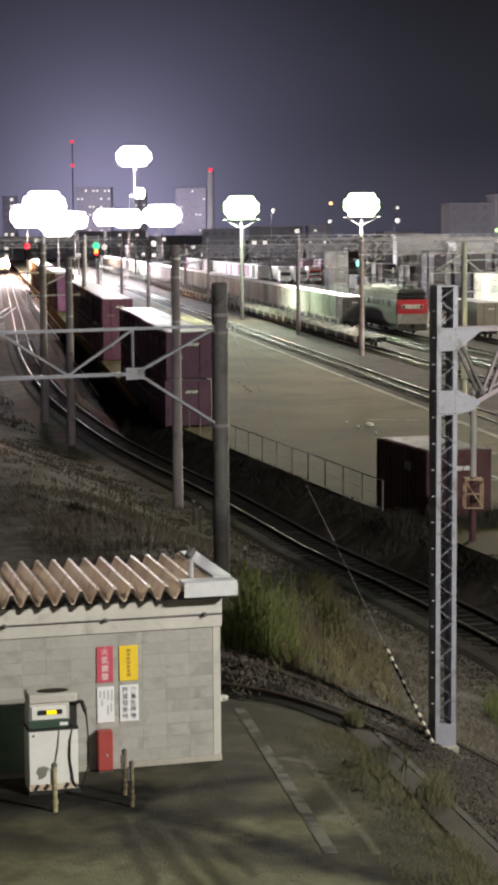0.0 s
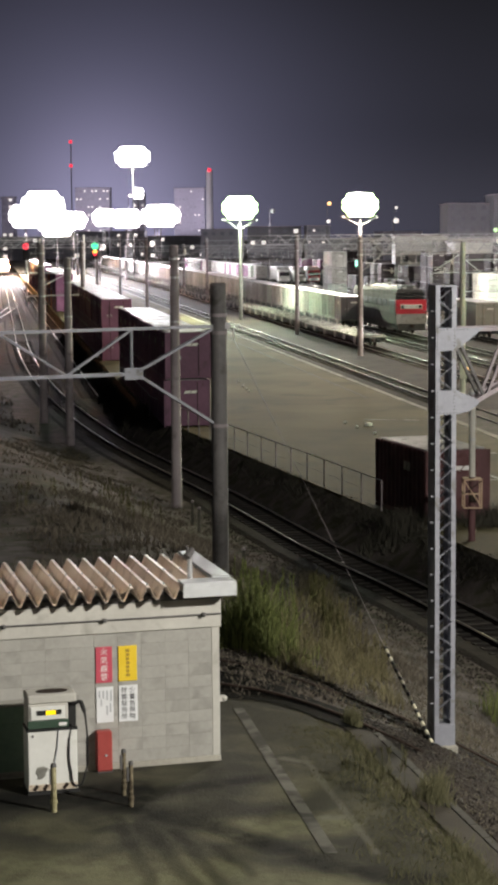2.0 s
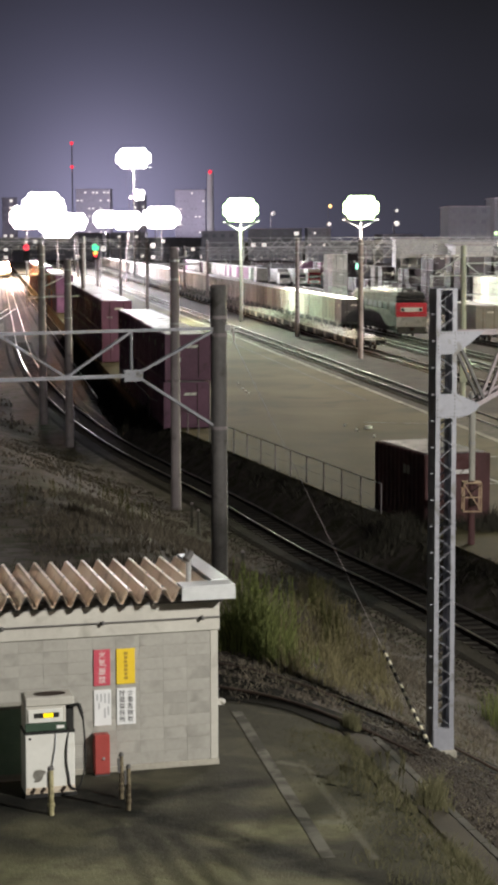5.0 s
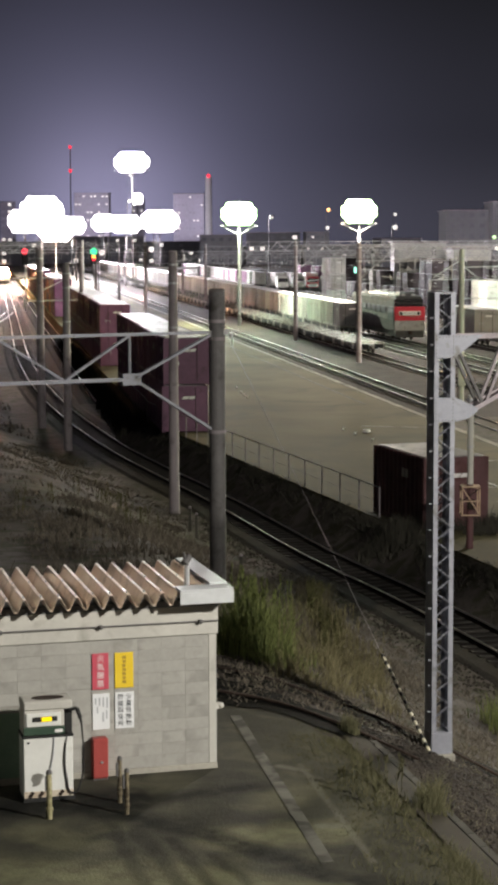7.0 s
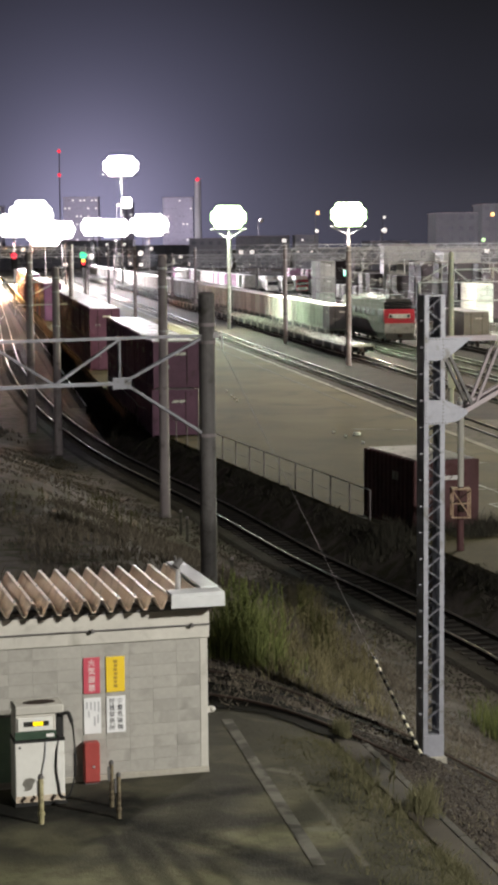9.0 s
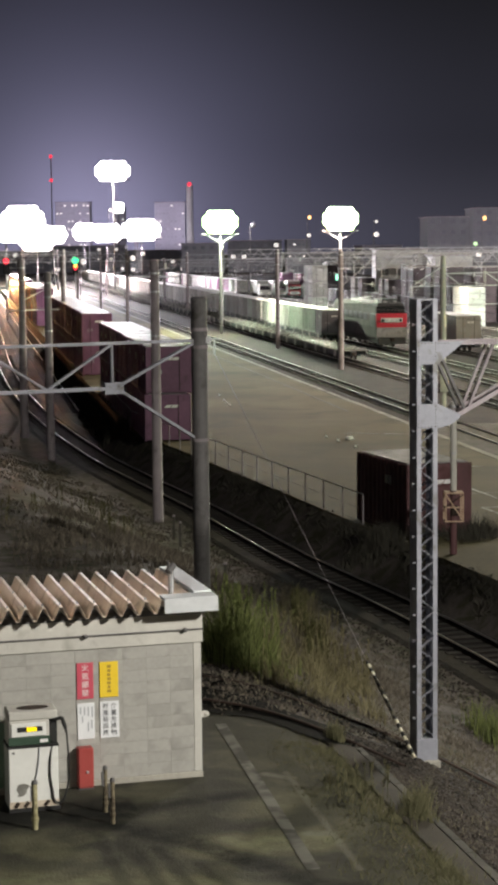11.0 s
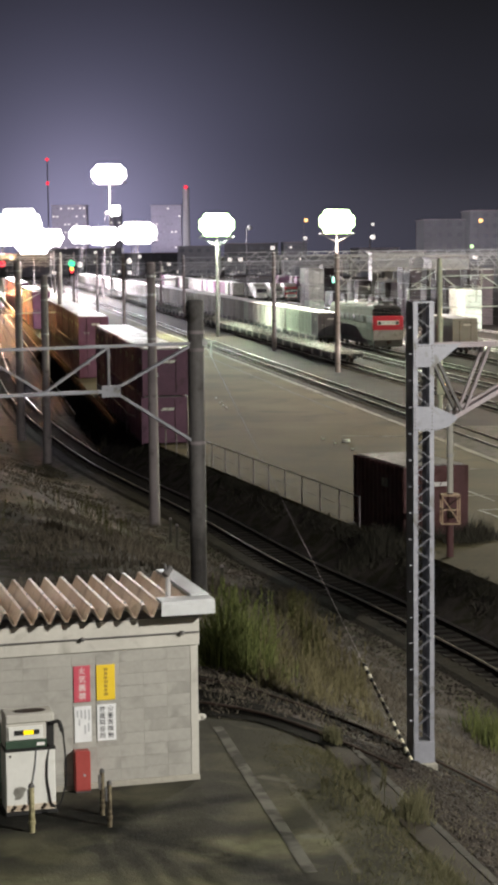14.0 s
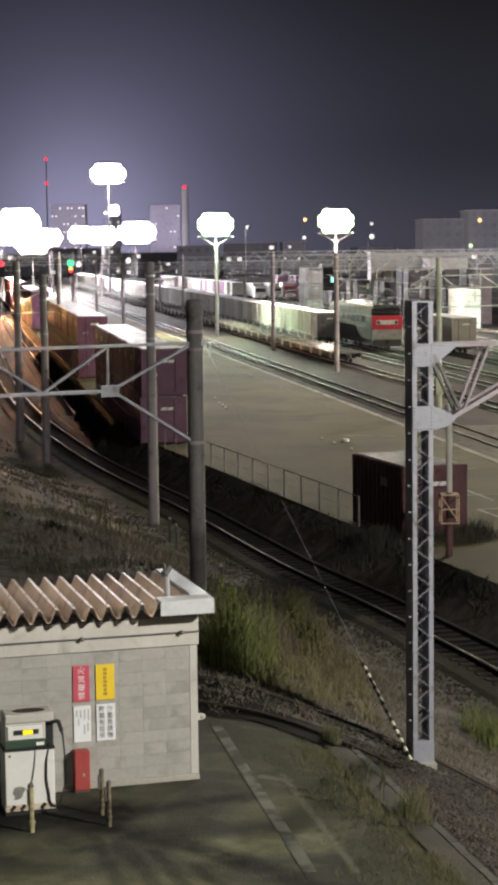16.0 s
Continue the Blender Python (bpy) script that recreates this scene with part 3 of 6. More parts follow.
def offset(points, d):
    out = []
    n = len(points)
    for i, (x, y) in enumerate(points):
        a, b = points[max(0, i - 1)], points[min(n - 1, i + 1)]
        t = Vector((b[0] - a[0], b[1] - a[1])).normalized()
        out.append((x + t.y * d, y - t.x * d))
    return out


def build_track(name, points, z, label, bed=True, single=(0, 0), joined=(0, 0), head=M_RAIL):
    """Two rails on sleepers; single: the stretch of y with sleepers of their own, joined: the stretch with the rest."""
    t = thing(name, (0, 0, 0), 0, label, "railway track", "tracks of the yard", "structure")
    zs = [z] * len(points)
    if bed:
        v, f = swept(points, [(-2.3, -0.16), (-1.5, 0.06), (1.5, 0.06), (2.3, -0.16)], zs, False)
        raw("ballast_bed", v, f, M_BALLAST, t)
    for side in (-0.57, 0.57):
        line = offset(points, side)
        v, f = swept(line, RAIL_FOOT, [z + 0.08] * len(points))
        r = raw("rail", v, f, M_RUST, t)
        v, f = swept(line, RAIL_TOP, [z + 0.08] * len(points))
        top = raw("rail_head", v, f, head, r)
        top["label"] = "polished running surface"
        for p in top.data.polygons:
            p.use_smooth = True
    verts, faces = [], []
    far = 0.0
    for (x0, y0), (x1, y1) in zip(points, points[1:]):
        seg = math.hypot(x1 - x0, y1 - y0)
        turn = math.degrees(math.atan2(y1 - y0, x1 - x0)) - 90
        while far < seg:
            k = far / seg
            x, y = x0 + (x1 - x0) * k, y0 + (y1 - y0) * k
            if single[0] < y < single[1]:
                share("sleeper", SLEEPER, t, pose(x, y, z + 0.015, 0, 0, turn))
            elif joined[0] < y < joined[1]:
                b = len(verts)
                m = pose(x, y, z + 0.015, 0, 0, turn)
                verts += [tuple(m @ Vector(c)) for c in ((-1.05, -0.12, 0.07), (1.05, -0.12, 0.07), (1.05, 0.12, 0.07), (-1.05, 0.12, 0.07), (-1.05, -0.12, -0.1), (1.05, -0.12, -0.1))]
                faces += [(b, b + 1, b + 2, b + 3), (b + 4, b + 5, b + 1, b)]
            far += 0.62
        far -= seg
    if verts:
        tagged(raw("sleepers", verts, faces, M_SLEEPER, t), kind="stuff")
    return t


def yard_line(o, y0, y1, step=40.0):
    return [(yard_x(o, y), y) for y in np.arange(y0, y1 + 1, step)]


def tube(name, points, r, material, parent=None, seg=6):
    """One round cord through points."""
    verts, faces = [], []
    n = len(points)
    pts = [Vector(p) for p in points]
    for i, p in enumerate(pts):
        way = (pts[min(n - 1, i + 1)] - pts[max(0, i - 1)]).normalized()
        q = way.to_track_quat("Z", "Y")
        for k in range(seg):
            a = 6.28318 * k / seg
            verts.append(tuple(p + q @ Vector((math.cos(a) * r, math.sin(a) * r, 0))))
    for i in range(n - 1):
        for k in range(seg):
            j = (k + 1) % seg
            faces.append((i * seg + k, i * seg + j, (i + 1) * seg + j, (i + 1) * seg + k))
    faces += [tuple(range(seg))[::-1], tuple(range((n - 1) * seg, n * seg))]
    return raw(name, verts, faces, material, parent)

build_track("track_1", A_PATH, 0.0, "running line with bright worn rails curving past the bank", True, (44, 84), (84, 200))
build_track("track_2", [(yard_x(8.1, y), y) for y in np.arange(128, 520, 8.0)], 0.0, "shiny siding beside the container stacks", True, (0, 0), (128, 200))
build_track("track_3", smooth_line([(-40.0, 140.0), (-36.0, 180.0), (-33.8, 215.0), (-34.2, 250.0), (-36.8, 290.0)], 6), 0.004, "turnout track joining the running line", True, (0, 0), (140, 200))
for number, o in enumerate((27.5, 34.0, 38.6, 42.0, 47.5, 52.5, 57.5, 64.0)):
    build_track("track_%d" % (number + 4), yard_line(o, 30, 900), YARD - 0.235, "straight yard track on brown ballast", False, (0, 0), (90, 230), M_RAILDULL)


# ---- the block hut ----
HUT = thing("block_hut", (-0.53, 29.56, 2.7), 15.0, "small grey concrete-block fuel hut with a folded steel roof", "hut")


def build_hut():
    long, deep, top = 8.2, 2.05, 2.66
    shell = bmesh.new()
    box(shell, -long, 0.0025, -0.3, -0.03, deep, top)
    part("wall", shell, M_MORTAR, HUT)
    part("plinth", boxed(-long, -0.03, -0.3, 0.03, 0.03, 0.10, bevel=0.01), M_KERB, HUT, "stained concrete plinth")
    block = mesh_of("block", boxed(-0.1927, -0.03, -0.0940, 0.1927, 0.03, 0.0940, bevel=0.0025), M_BLOCK)
    for row in range(11):
        z = 0.10 + 0.0975 + row * 0.192
        for col in range(21):
            x = -0.30 - col * 0.386
            if x < -long + 0.2 or (x < -3.0 and x > -4.6 and z < 1.2):
                continue
            share("block", block, HUT, pose(x, 0.0265 + random.uniform(-0.001, 0.001), z))
    part("corner_post", boxed(-0.11, -0.012, 0.10, 0.02, 0.14, 2.22, bevel=0.008), M_BAND, HUT, "pale rendered corner")
    part("ring_beam", boxed(-long, -0.035, 2.225, 0.045, 0.10, 2.70, bevel=0.01), M_BAND, HUT, "pale rendered ring beam")
    # conduit on the ring beam, with its clips
    pipe = part("conduit", rodded((-long, -0.06, 2.445), (0.04, -0.06, 2.445), 0.013), M_DARKPOLE, HUT, "thin dark conduit")
    clip = mesh_of("clip", ball(boxed(-0.03, -0.05, -0.02, 0.03, 0.05, 0.02), (0, -0.03, 0), 0.04), M_DARKPOLE)
    for x in (-6.7, -5.1, -3.464, -1.868, -0.255):
        share("clip", clip, pipe, pose(x, -0.06, 2.447))
    # green steel door panel
    door = part("door", boxed(-4.55, -0.02, 0.02, -3.10, 0.03, 1.14, bevel=0.01), M_DOOR, HUT, "dark green steel shutter")
    for z in (0.3, 0.58, 0.86):
        part("rib", boxed(-4.5, -0.032, z - 0.012, -3.15, -0.018, z + 0.012), M_DOOR, door)
    part("sill", boxed(-4.6, -0.10, -0.06, -3.06, -0.02, 0.02, bevel=0.01), M_KERB, HUT)
    # folded roof: one sheet of deep ridges, with thickness
    bm = bmesh.new()
    pitch, low, high = 0.272, 2.80, 3.00
    prof = []
    for k in range(31):
        x = -8.142 + k * pitch
        prof += [(x - 0.022, low), (x + 0.022, low), (x + pitch / 2 - 0.024, high), (x + pitch / 2 + 0.024, high)]
    ends = [(-0.36, 0.0), (2.42, 0.03)]
    rows = [[bm.verts.new((x, y, z + rise)) for x, z in prof] for y, rise in ends]
    under = [[bm.verts.new((x, y, z + rise - 0.012)) for x, z in prof] for y, rise in ends]
    for i in range(len(prof) - 1):
        bm.faces.new((rows[0][i], rows[0][i + 1], rows[1][i + 1], rows[1][i]))
        bm.faces.new((under[0][i + 1], under[0][i], under[1][i], under[1][i + 1]))
        for a in (0, 1):
            bm.faces.new((rows[a][i + 1], rows[a][i], under[a][i], under[a][i + 1]))
    roof = part("roof", bm, M_ROOF, HUT, "folded-plate steel roof with deep ridges, warmed by painted orange light")
    bolt = mesh_of("bolt", rodded((0, 0, 0), (0, 0, 0.035), 0.014, seg=6), M_GALV)
    for k in range(30):
        for y in (-0.22, 1.0, 2.2):
            share("bolt", bolt, roof, pose(-8.142 + (k + 0.5) * pitch, y, 3.0))
    part("wall_plate", boxed(-long, -0.05, 2.70, 0.10, 0.16, 2.80), M_DARKPOLE, HUT)
    # flashing at the gable end
    part("flashing", boxed(-0.66, -0.42, 2.985, 0.205, -0.02, 3.035, bevel=0.006), M_FLASH, HUT, "galvanised flashing")
    part("flashing", boxed(-0.09, -0.02, 2.985, 0.205, 2.45, 3.055, bevel=0.006), M_FLASH, HUT)
    part("fascia", boxed(-0.66, -0.425, 2.80, 0.21, -0.405, 2.985), M_FLASH, HUT, "galvanised fascia")
    part("fascia", boxed(0.19, -0.405, 2.80, 0.21, 2.45, 2.985), M_FLASH, HUT)
    part("hook", ball(boxed(-0.02, -0.02, -0.05, 0.08, 0.02, 0.05), (0.08, 0.0, 0.0), 0.05), M_BAND, HUT).matrix_basis = pose(0.03, 0.05, 1.02)
    # vent stub
    vent = part("vent_pipe", rodded((-0.42, 0.15, 2.95), (-0.42, 0.15, 3.38), 0.045, seg=12), M_GALV, HUT, "galvanised vent pipe")
    hood = bmesh.new()
    rod(hood, (-0.47, 0.12, 3.36), (-0.36, 0.19, 3.47), 0.065, 0.05, 10)
    rod(hood, (-0.45, 0.15, 3.42), (-0.47, 0.15, 3.54), 0.03, 0.015, 8)
    part("hood", hood, M_DARKPOLE, vent)


build_hut()
HM = HUT.matrix_basis


def on_hut(x, y, z, turn=0):
    return HM @ pose(x, y, z, 0, 0, turn)


def sign(name, x0, z0, x1, z1, material, label):
    ob = thing(name, (0, 0, 0), 0, label, "sign", "signs on the hut")
    ob.matrix_basis = on_hut((x0 + x1) / 2, -0.012, (z0 + z1) / 2)
    w, h = (x1 - x0) / 2, (z1 - z0) / 2
    part("plate", boxed(-w, -0.012, -h, w, 0.008, h, bevel=0.003), material, ob)
    return ob


def column_text(ob, text, x, top, step, size, material, name="character"):
    for k, c in enumerate(text):
        writing(c, size, ob, pose(x, -0.0145, top - k * step), material, name)


def bars(ob, rects, material):
    for x0, z0, x1, z1 in rects:
        part("bar", boxed(x0, -0.016, z0, x1, -0.0125, z1), material, ob)


s = sign("warning_sign", -2.01, 1.43, -1.745, 2.01, M_SIGNRED, "red fire warning sign with white upright writing")
column_text(s, "火気厳禁", 0, 0.205, 0.136, 0.125, M_INKW)
s = sign("warning_sign", -1.645, 1.435, -1.345, 2.005, M_SIGNYEL, "yellow sign with a column of dark writing")
bars(s, [(-0.030 + 0.006 * (k % 2), 0.185 - 0.066 * k, 0.030 - 0.004 * (k % 3), 0.232 - 0.066 * k) for k in range(7)], M_SIGNINK)
s = sign("notice_board", -2.01, 0.78, -1.735, 1.36, M_SIGNWHI, "white notice with faint small writing")
bars(s, [(-0.10 + 0.062 * k, 0.12 - 0.02 * k, -0.075 + 0.062 * k, 0.23) for k in range(4)], M_INKG)
bars(s, [(0.02, -0.16, 0.045, -0.01), (0.075, -0.12, 0.10, 0.02), (-0.07, -0.02, -0.05, 0.09)], M_INKG)
s = sign("notice_board", -1.645, 0.775, -1.34, 1.365, M_SIGNWHI, "white notice with two columns of black characters")
column_text(s, "少量危険物", 0.065, 0.215, 0.107, 0.098, M_INK)
column_text(s, "貯蔵取扱所", -0.065, 0.215, 0.107, 0.098, M_INK)


def build_dispenser():
    d = thing("fuel_dispenser", (0, 0, 0), 0, "old white fuel dispenser with a green top and lit amber display", "fuel pump")
    d.matrix_basis = on_hut(-2.88, -1.06, 0.0)
    part("base", boxed(-0.40, -0.02, 0.0, 0.40, 0.50, 0.06, bevel=0.01), M_BLACK, d)
    cab = part("cabinet", boxed(-0.385, 0.0, 0.06, 0.375, 0.48, 1.00, bevel=0.012), M_WHITE, d, "white lower cabinet")
    part("kick_plate", boxed(-0.385, -0.012, 0.07, 0.375, 0.0, 0.17, bevel=0.004), M_WORN, cab, "rust-stained kick plate")
    for x in (-0.27, -0.12, 0.19):
        bm = boxed(-0.034, -0.006, -0.05, 0.022, 0.0, 0.05)
        bmesh.ops.transform(bm, matrix=pose(x, -0.014, 0.12, 0, 38, 0), verts=bm.verts)
        part("stripe", bm, M_RUST, cab, "worn dark warning stripe")
    part("lock", rodded((-0.31, -0.01, 0.93), (-0.31, 0.01, 0.93), 0.018, seg=10), M_BLACK, cab)
    part("rim", boxed(-0.392, -0.006, 0.995, 0.385, 0.485, 1.03), M_BLACK, d)
    head = part("head", boxed(-0.375, 0.01, 1.03, 0.25, 0.46, 1.42, bevel=0.02), M_BAND, d, "grimy pale display head")
    part("strip", boxed(-0.378, -0.004, 1.04, 0.252, 0.02, 1.165, bevel=0.006), M_GREEN, head, "dark green strip")
    part("bezel", boxed(-0.335, -0.012, 1.175, 0.20, 0.01, 1.385, bevel=0.008), M_WHITE, head, "pale bezel")
    part("screen", boxed(-0.245, -0.018, 1.25, 0.14, -0.010, 1.325), M_BLACK, head)
    part("display", boxed(-0.10, -0.023, 1.255, 0.05, -0.0175, 1.32), M_DISPLAY, head, "glowing amber display")
    part("plate", boxed(0.10, -0.006, 1.07, 0.22, 0.012, 1.12), M_INKW, head)
    part("top_box", boxed(-0.375, 0.0, 1.42, 0.375, 0.48, 1.56, bevel=0.02), M_BAND, d, "grimy pale top")
    lid = rodded((0, 0, 0), (0, 0, 0.008), 1.0, 0.9, 20)
    bmesh.ops.transform(lid, matrix=Matrix.Translation((0.03, 0.24, 1.555)) @ Matrix.Diagonal((0.27, 0.15, 1, 1)), verts=lid.verts)
    part("grime_lid", lid, M_RUST, d, "rusty lid")
    part("nozzle_holder", boxed(0.255, 0.05, 1.03, 0.375, 0.42, 1.42, bevel=0.01), M_BLACK, d)
    noz = bmesh.new()
    rod(noz, (0.31, 0.02, 1.40), (0.44, -0.02, 1.43), 0.028)
    rod(noz, (0.44, -0.02, 1.43), (0.49, -0.02, 1.27), 0.032)
    rod(noz, (0.49, -0.02, 1.27), (0.505, -0.02, 1.20), 0.02)
    part("nozzle", noz, M_BLACK, d, "black filling nozzle")
    curve = bpy.data.curves.new("hose", "CURVE")
    curve.dimensions, curve.bevel_depth, curve.bevel_resolution = "3D", 0.014, 2
    sp = curve.splines.new("BEZIER")
    pts = [(0.505, -0.02, 1.22), (0.53, -0.03, 0.7), (0.49, -0.05, 0.33), (0.36, -0.04, 0.12), (0.27, -0.02, 0.35), (0.25, -0.015, 0.8), (0.30, 0.02, 1.08)]
    sp.bezier_points.add(len(pts) - 1)
    for b, p in zip(sp.bezier_points, pts):
        b.co, b.handle_left_type, b.handle_right_type = p, "AUTO", "AUTO"
    curve.materials.append(M_BLACK)
    hose = new("hose", curve)
    hose.parent = d
    hose["label"] = "black rubber hose"
    tube("cable", [(0.09, -0.012, 1.0), (0.07, -0.02, 0.75), (0.02, -0.02, 0.5), (-0.02, -0.02, 0.42)], 0.009, M_INKG, d)
    stain = bmesh.new()
    ring = [stain.verts.new((-0.19 + (0.085 + 0.022 * math.sin(3 * a + 1) + 0.015 * math.sin(7 * a)) * math.cos(a), -0.003, 0.35 + (0.115 + 0.02 * math.sin(2 * a + 2)) * math.sin(a) + 0.03 * math.cos(a))) for a in np.linspace(0, 6.283, 24, endpoint=False)]
    stain.faces.new(ring)
    bmesh.ops.solidify(stain, geom=stain.faces[:], thickness=0.002)
    part("oil_patch", stain, M_SMEAR, d, "grey smear")


build_dispenser()


def bollard(x, y, h, turn, label, paint=M_RUSTPOST, r=0.034):
    b = thing("bollard", (0, 0, 0), 0, label, "bollard", "bollards by the pump")
    b.matrix_basis = on_hut(x, y, 0.0, turn)
    part("post", rodded((0, 0, 0), (0, 0, h), r, seg=12), paint, b)
    part("collar", rodded((0, 0, h * 0.20), (0, 0, h * 0.27), r * 1.35, seg=12), paint, b)
    part("cap", rodded((0, 0, h), (0, 0, h + 0.05), r * 1.25, r * 0.85, seg=12), M_DARKPOLE, b)
    part("strap", boxed(-0.06, -0.012, h * 0.62, -0.03, 0.012, h * 0.95), M_DARKPOLE, b)
    return b


bollard(-3.02, -1.97, 0.70, 0, "worn yellow steel bollard before the fuel pump", M_OLIVE, 0.042)
bollard(-1.87, -2.05, 0.66, 0, "rusty yellow post of a low barrier")
bollard(-1.86, -1.45, 0.68, 20, "rusty yellow post of a low barrier")


def build_red_box():
    b = thing("extinguisher_box", (0, 0, 0), 0, "faded red fire extinguisher cabinet against the hut wall", "fire cabinet")
    b.matrix_basis = on_hut(-1.92, -0.20, 0.0)
    part("body", boxed(-0.125, 0.0, 0.03, 0.125, 0.18, 0.68, bevel=0.02), M_RED, b)
    part("lid", boxed(-0.115, -0.008, 0.06, 0.115, 0.0, 0.64, bevel=0.004), M_RED, b)
    part("foot", boxed(-0.12, 0.01, -0.02, 0.12, 0.17, 0.03), M_DARKPOLE, b)
    part("handle", rodded((0.02, -0.03, 0.30), (0.02, 0.0, 0.30), 0.02, seg=10), M_GALV, b, "round metal latch")


build_red_box()

# ---- lot: painted lines, kerb, disused rails ----


def painted(name, p, q, w, label, lift=0.02, paint=M_LINE):
    p, q = Vector((*p, 0)), Vector((*q, 0))
    n = int((q - p).length / 0.4) + 1
    side = (q - p).normalized().cross(Vector((0, 0, 1))) * w / 2
    left = [tuple((p.lerp(q, k / n) - side)[:2]) for k in range(n + 1)]
    right = [tuple((p.lerp(q, k / n) + side)[:2]) for k in range(n + 1)]
    return tagged(strip(name, left, right, lift, paint, 1), label, "road marking", "painted lines", "structure")


painted("road_marking", (-0.23, 32.85), (1.08, 24.9), 0.19, "worn pale painted line on the asphalt")


def build_kerb():
    k = thing("kerb", (0, 0, 0), 0, "row of low concrete kerb stones between weeds and gravel", "kerb", kind="structure")
    stone = mesh_of("kerb_stone", boxed(-0.075, -0.295, -0.15, 0.075, 0.295, 0.05, bevel=0.015), M_OLDKERB)
    a, b = Vector((2.18, 31.95)), Vector((4.43, 20.5))
    n = int((b - a).length / 0.6)
    turn = math.degrees(math.atan2(b.y - a.y, b.x - a.x)) - 90
    for i in range(n):
        p = a.lerp(b, (i + 0.5) / n)
        share("kerb_stone", stone, k, pose(p.x, p.y, height(p.x, p.y) + random.uniform(-0.01, 0.01), 0, 0, turn + random.uniform(-1, 1)))
    path = []
    for i in range(n + 1):
        p = a.lerp(b, i / n)
        path.append((p.x, p.y))
    tagged(strip("footpath", [(x - 0.56, y - 0.1) for x, y in path], [(x - 0.09, y) for x, y in path], 0.03, M_PATH, 2), "narrow dark asphalt strip beside the kerb", "path", kind="structure")


build_kerb()


def build_old_rails():
    t = thing("old_siding", (0, 0, 0), 0, "disused rusty rails half sunk in shadow-dark ground and weeds", "railway track", kind="structure")
    near = smooth_line([(-14, 41.2), (-6.0, 38.0), (-0.6, 34.6), (1.15, 33.2), (2.0, 32.35), (2.95, 31.45)], 0.5)
    far_ = smooth_line([(-14, 42.6), (-6.0, 39.6), (-0.7, 36.6), (1.3, 35.2), (3.4, 34.55), (4.3, 34.2), (5.4, 33.6), (7.5, 32.2)], 0.5)
    # uneven strips with shadow put into their colour, one along each rail
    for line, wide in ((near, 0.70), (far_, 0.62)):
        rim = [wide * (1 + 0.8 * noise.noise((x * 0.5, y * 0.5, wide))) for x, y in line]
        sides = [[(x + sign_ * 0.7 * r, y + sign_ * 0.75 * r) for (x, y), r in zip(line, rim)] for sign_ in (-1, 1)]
        tagged(strip("gravel_strip", sides[0], sides[1], 0.03, M_RAILSHADE, 4), "strip of painted shadow along an old rail", "ballast", kind="structure")
        zs = [height(x, y) - 0.07 for x, y in line]
        v, f = swept(line, RAIL_FOOT, zs)
        rail = raw("rail", v, f, M_RUST, t)
        v, f = swept(line, RAIL_TOP, zs)
        raw("rail_head", v, f, M_RUST, rail)


build_old_rails()
gy = np.linspace(16, 33.2, 30)
tagged(strip("gravel_bed", [(2.24 + (31.95 - y) * 0.1965, y) for y in gy], [(11.0 + (32 - y) * 0.1, y) for y in gy], 0.02, M_BALLAST, 10), "dark brown gravel bed beyond the kerb", "gravel", kind="structure")

# ---- lattice mast with its beam ----


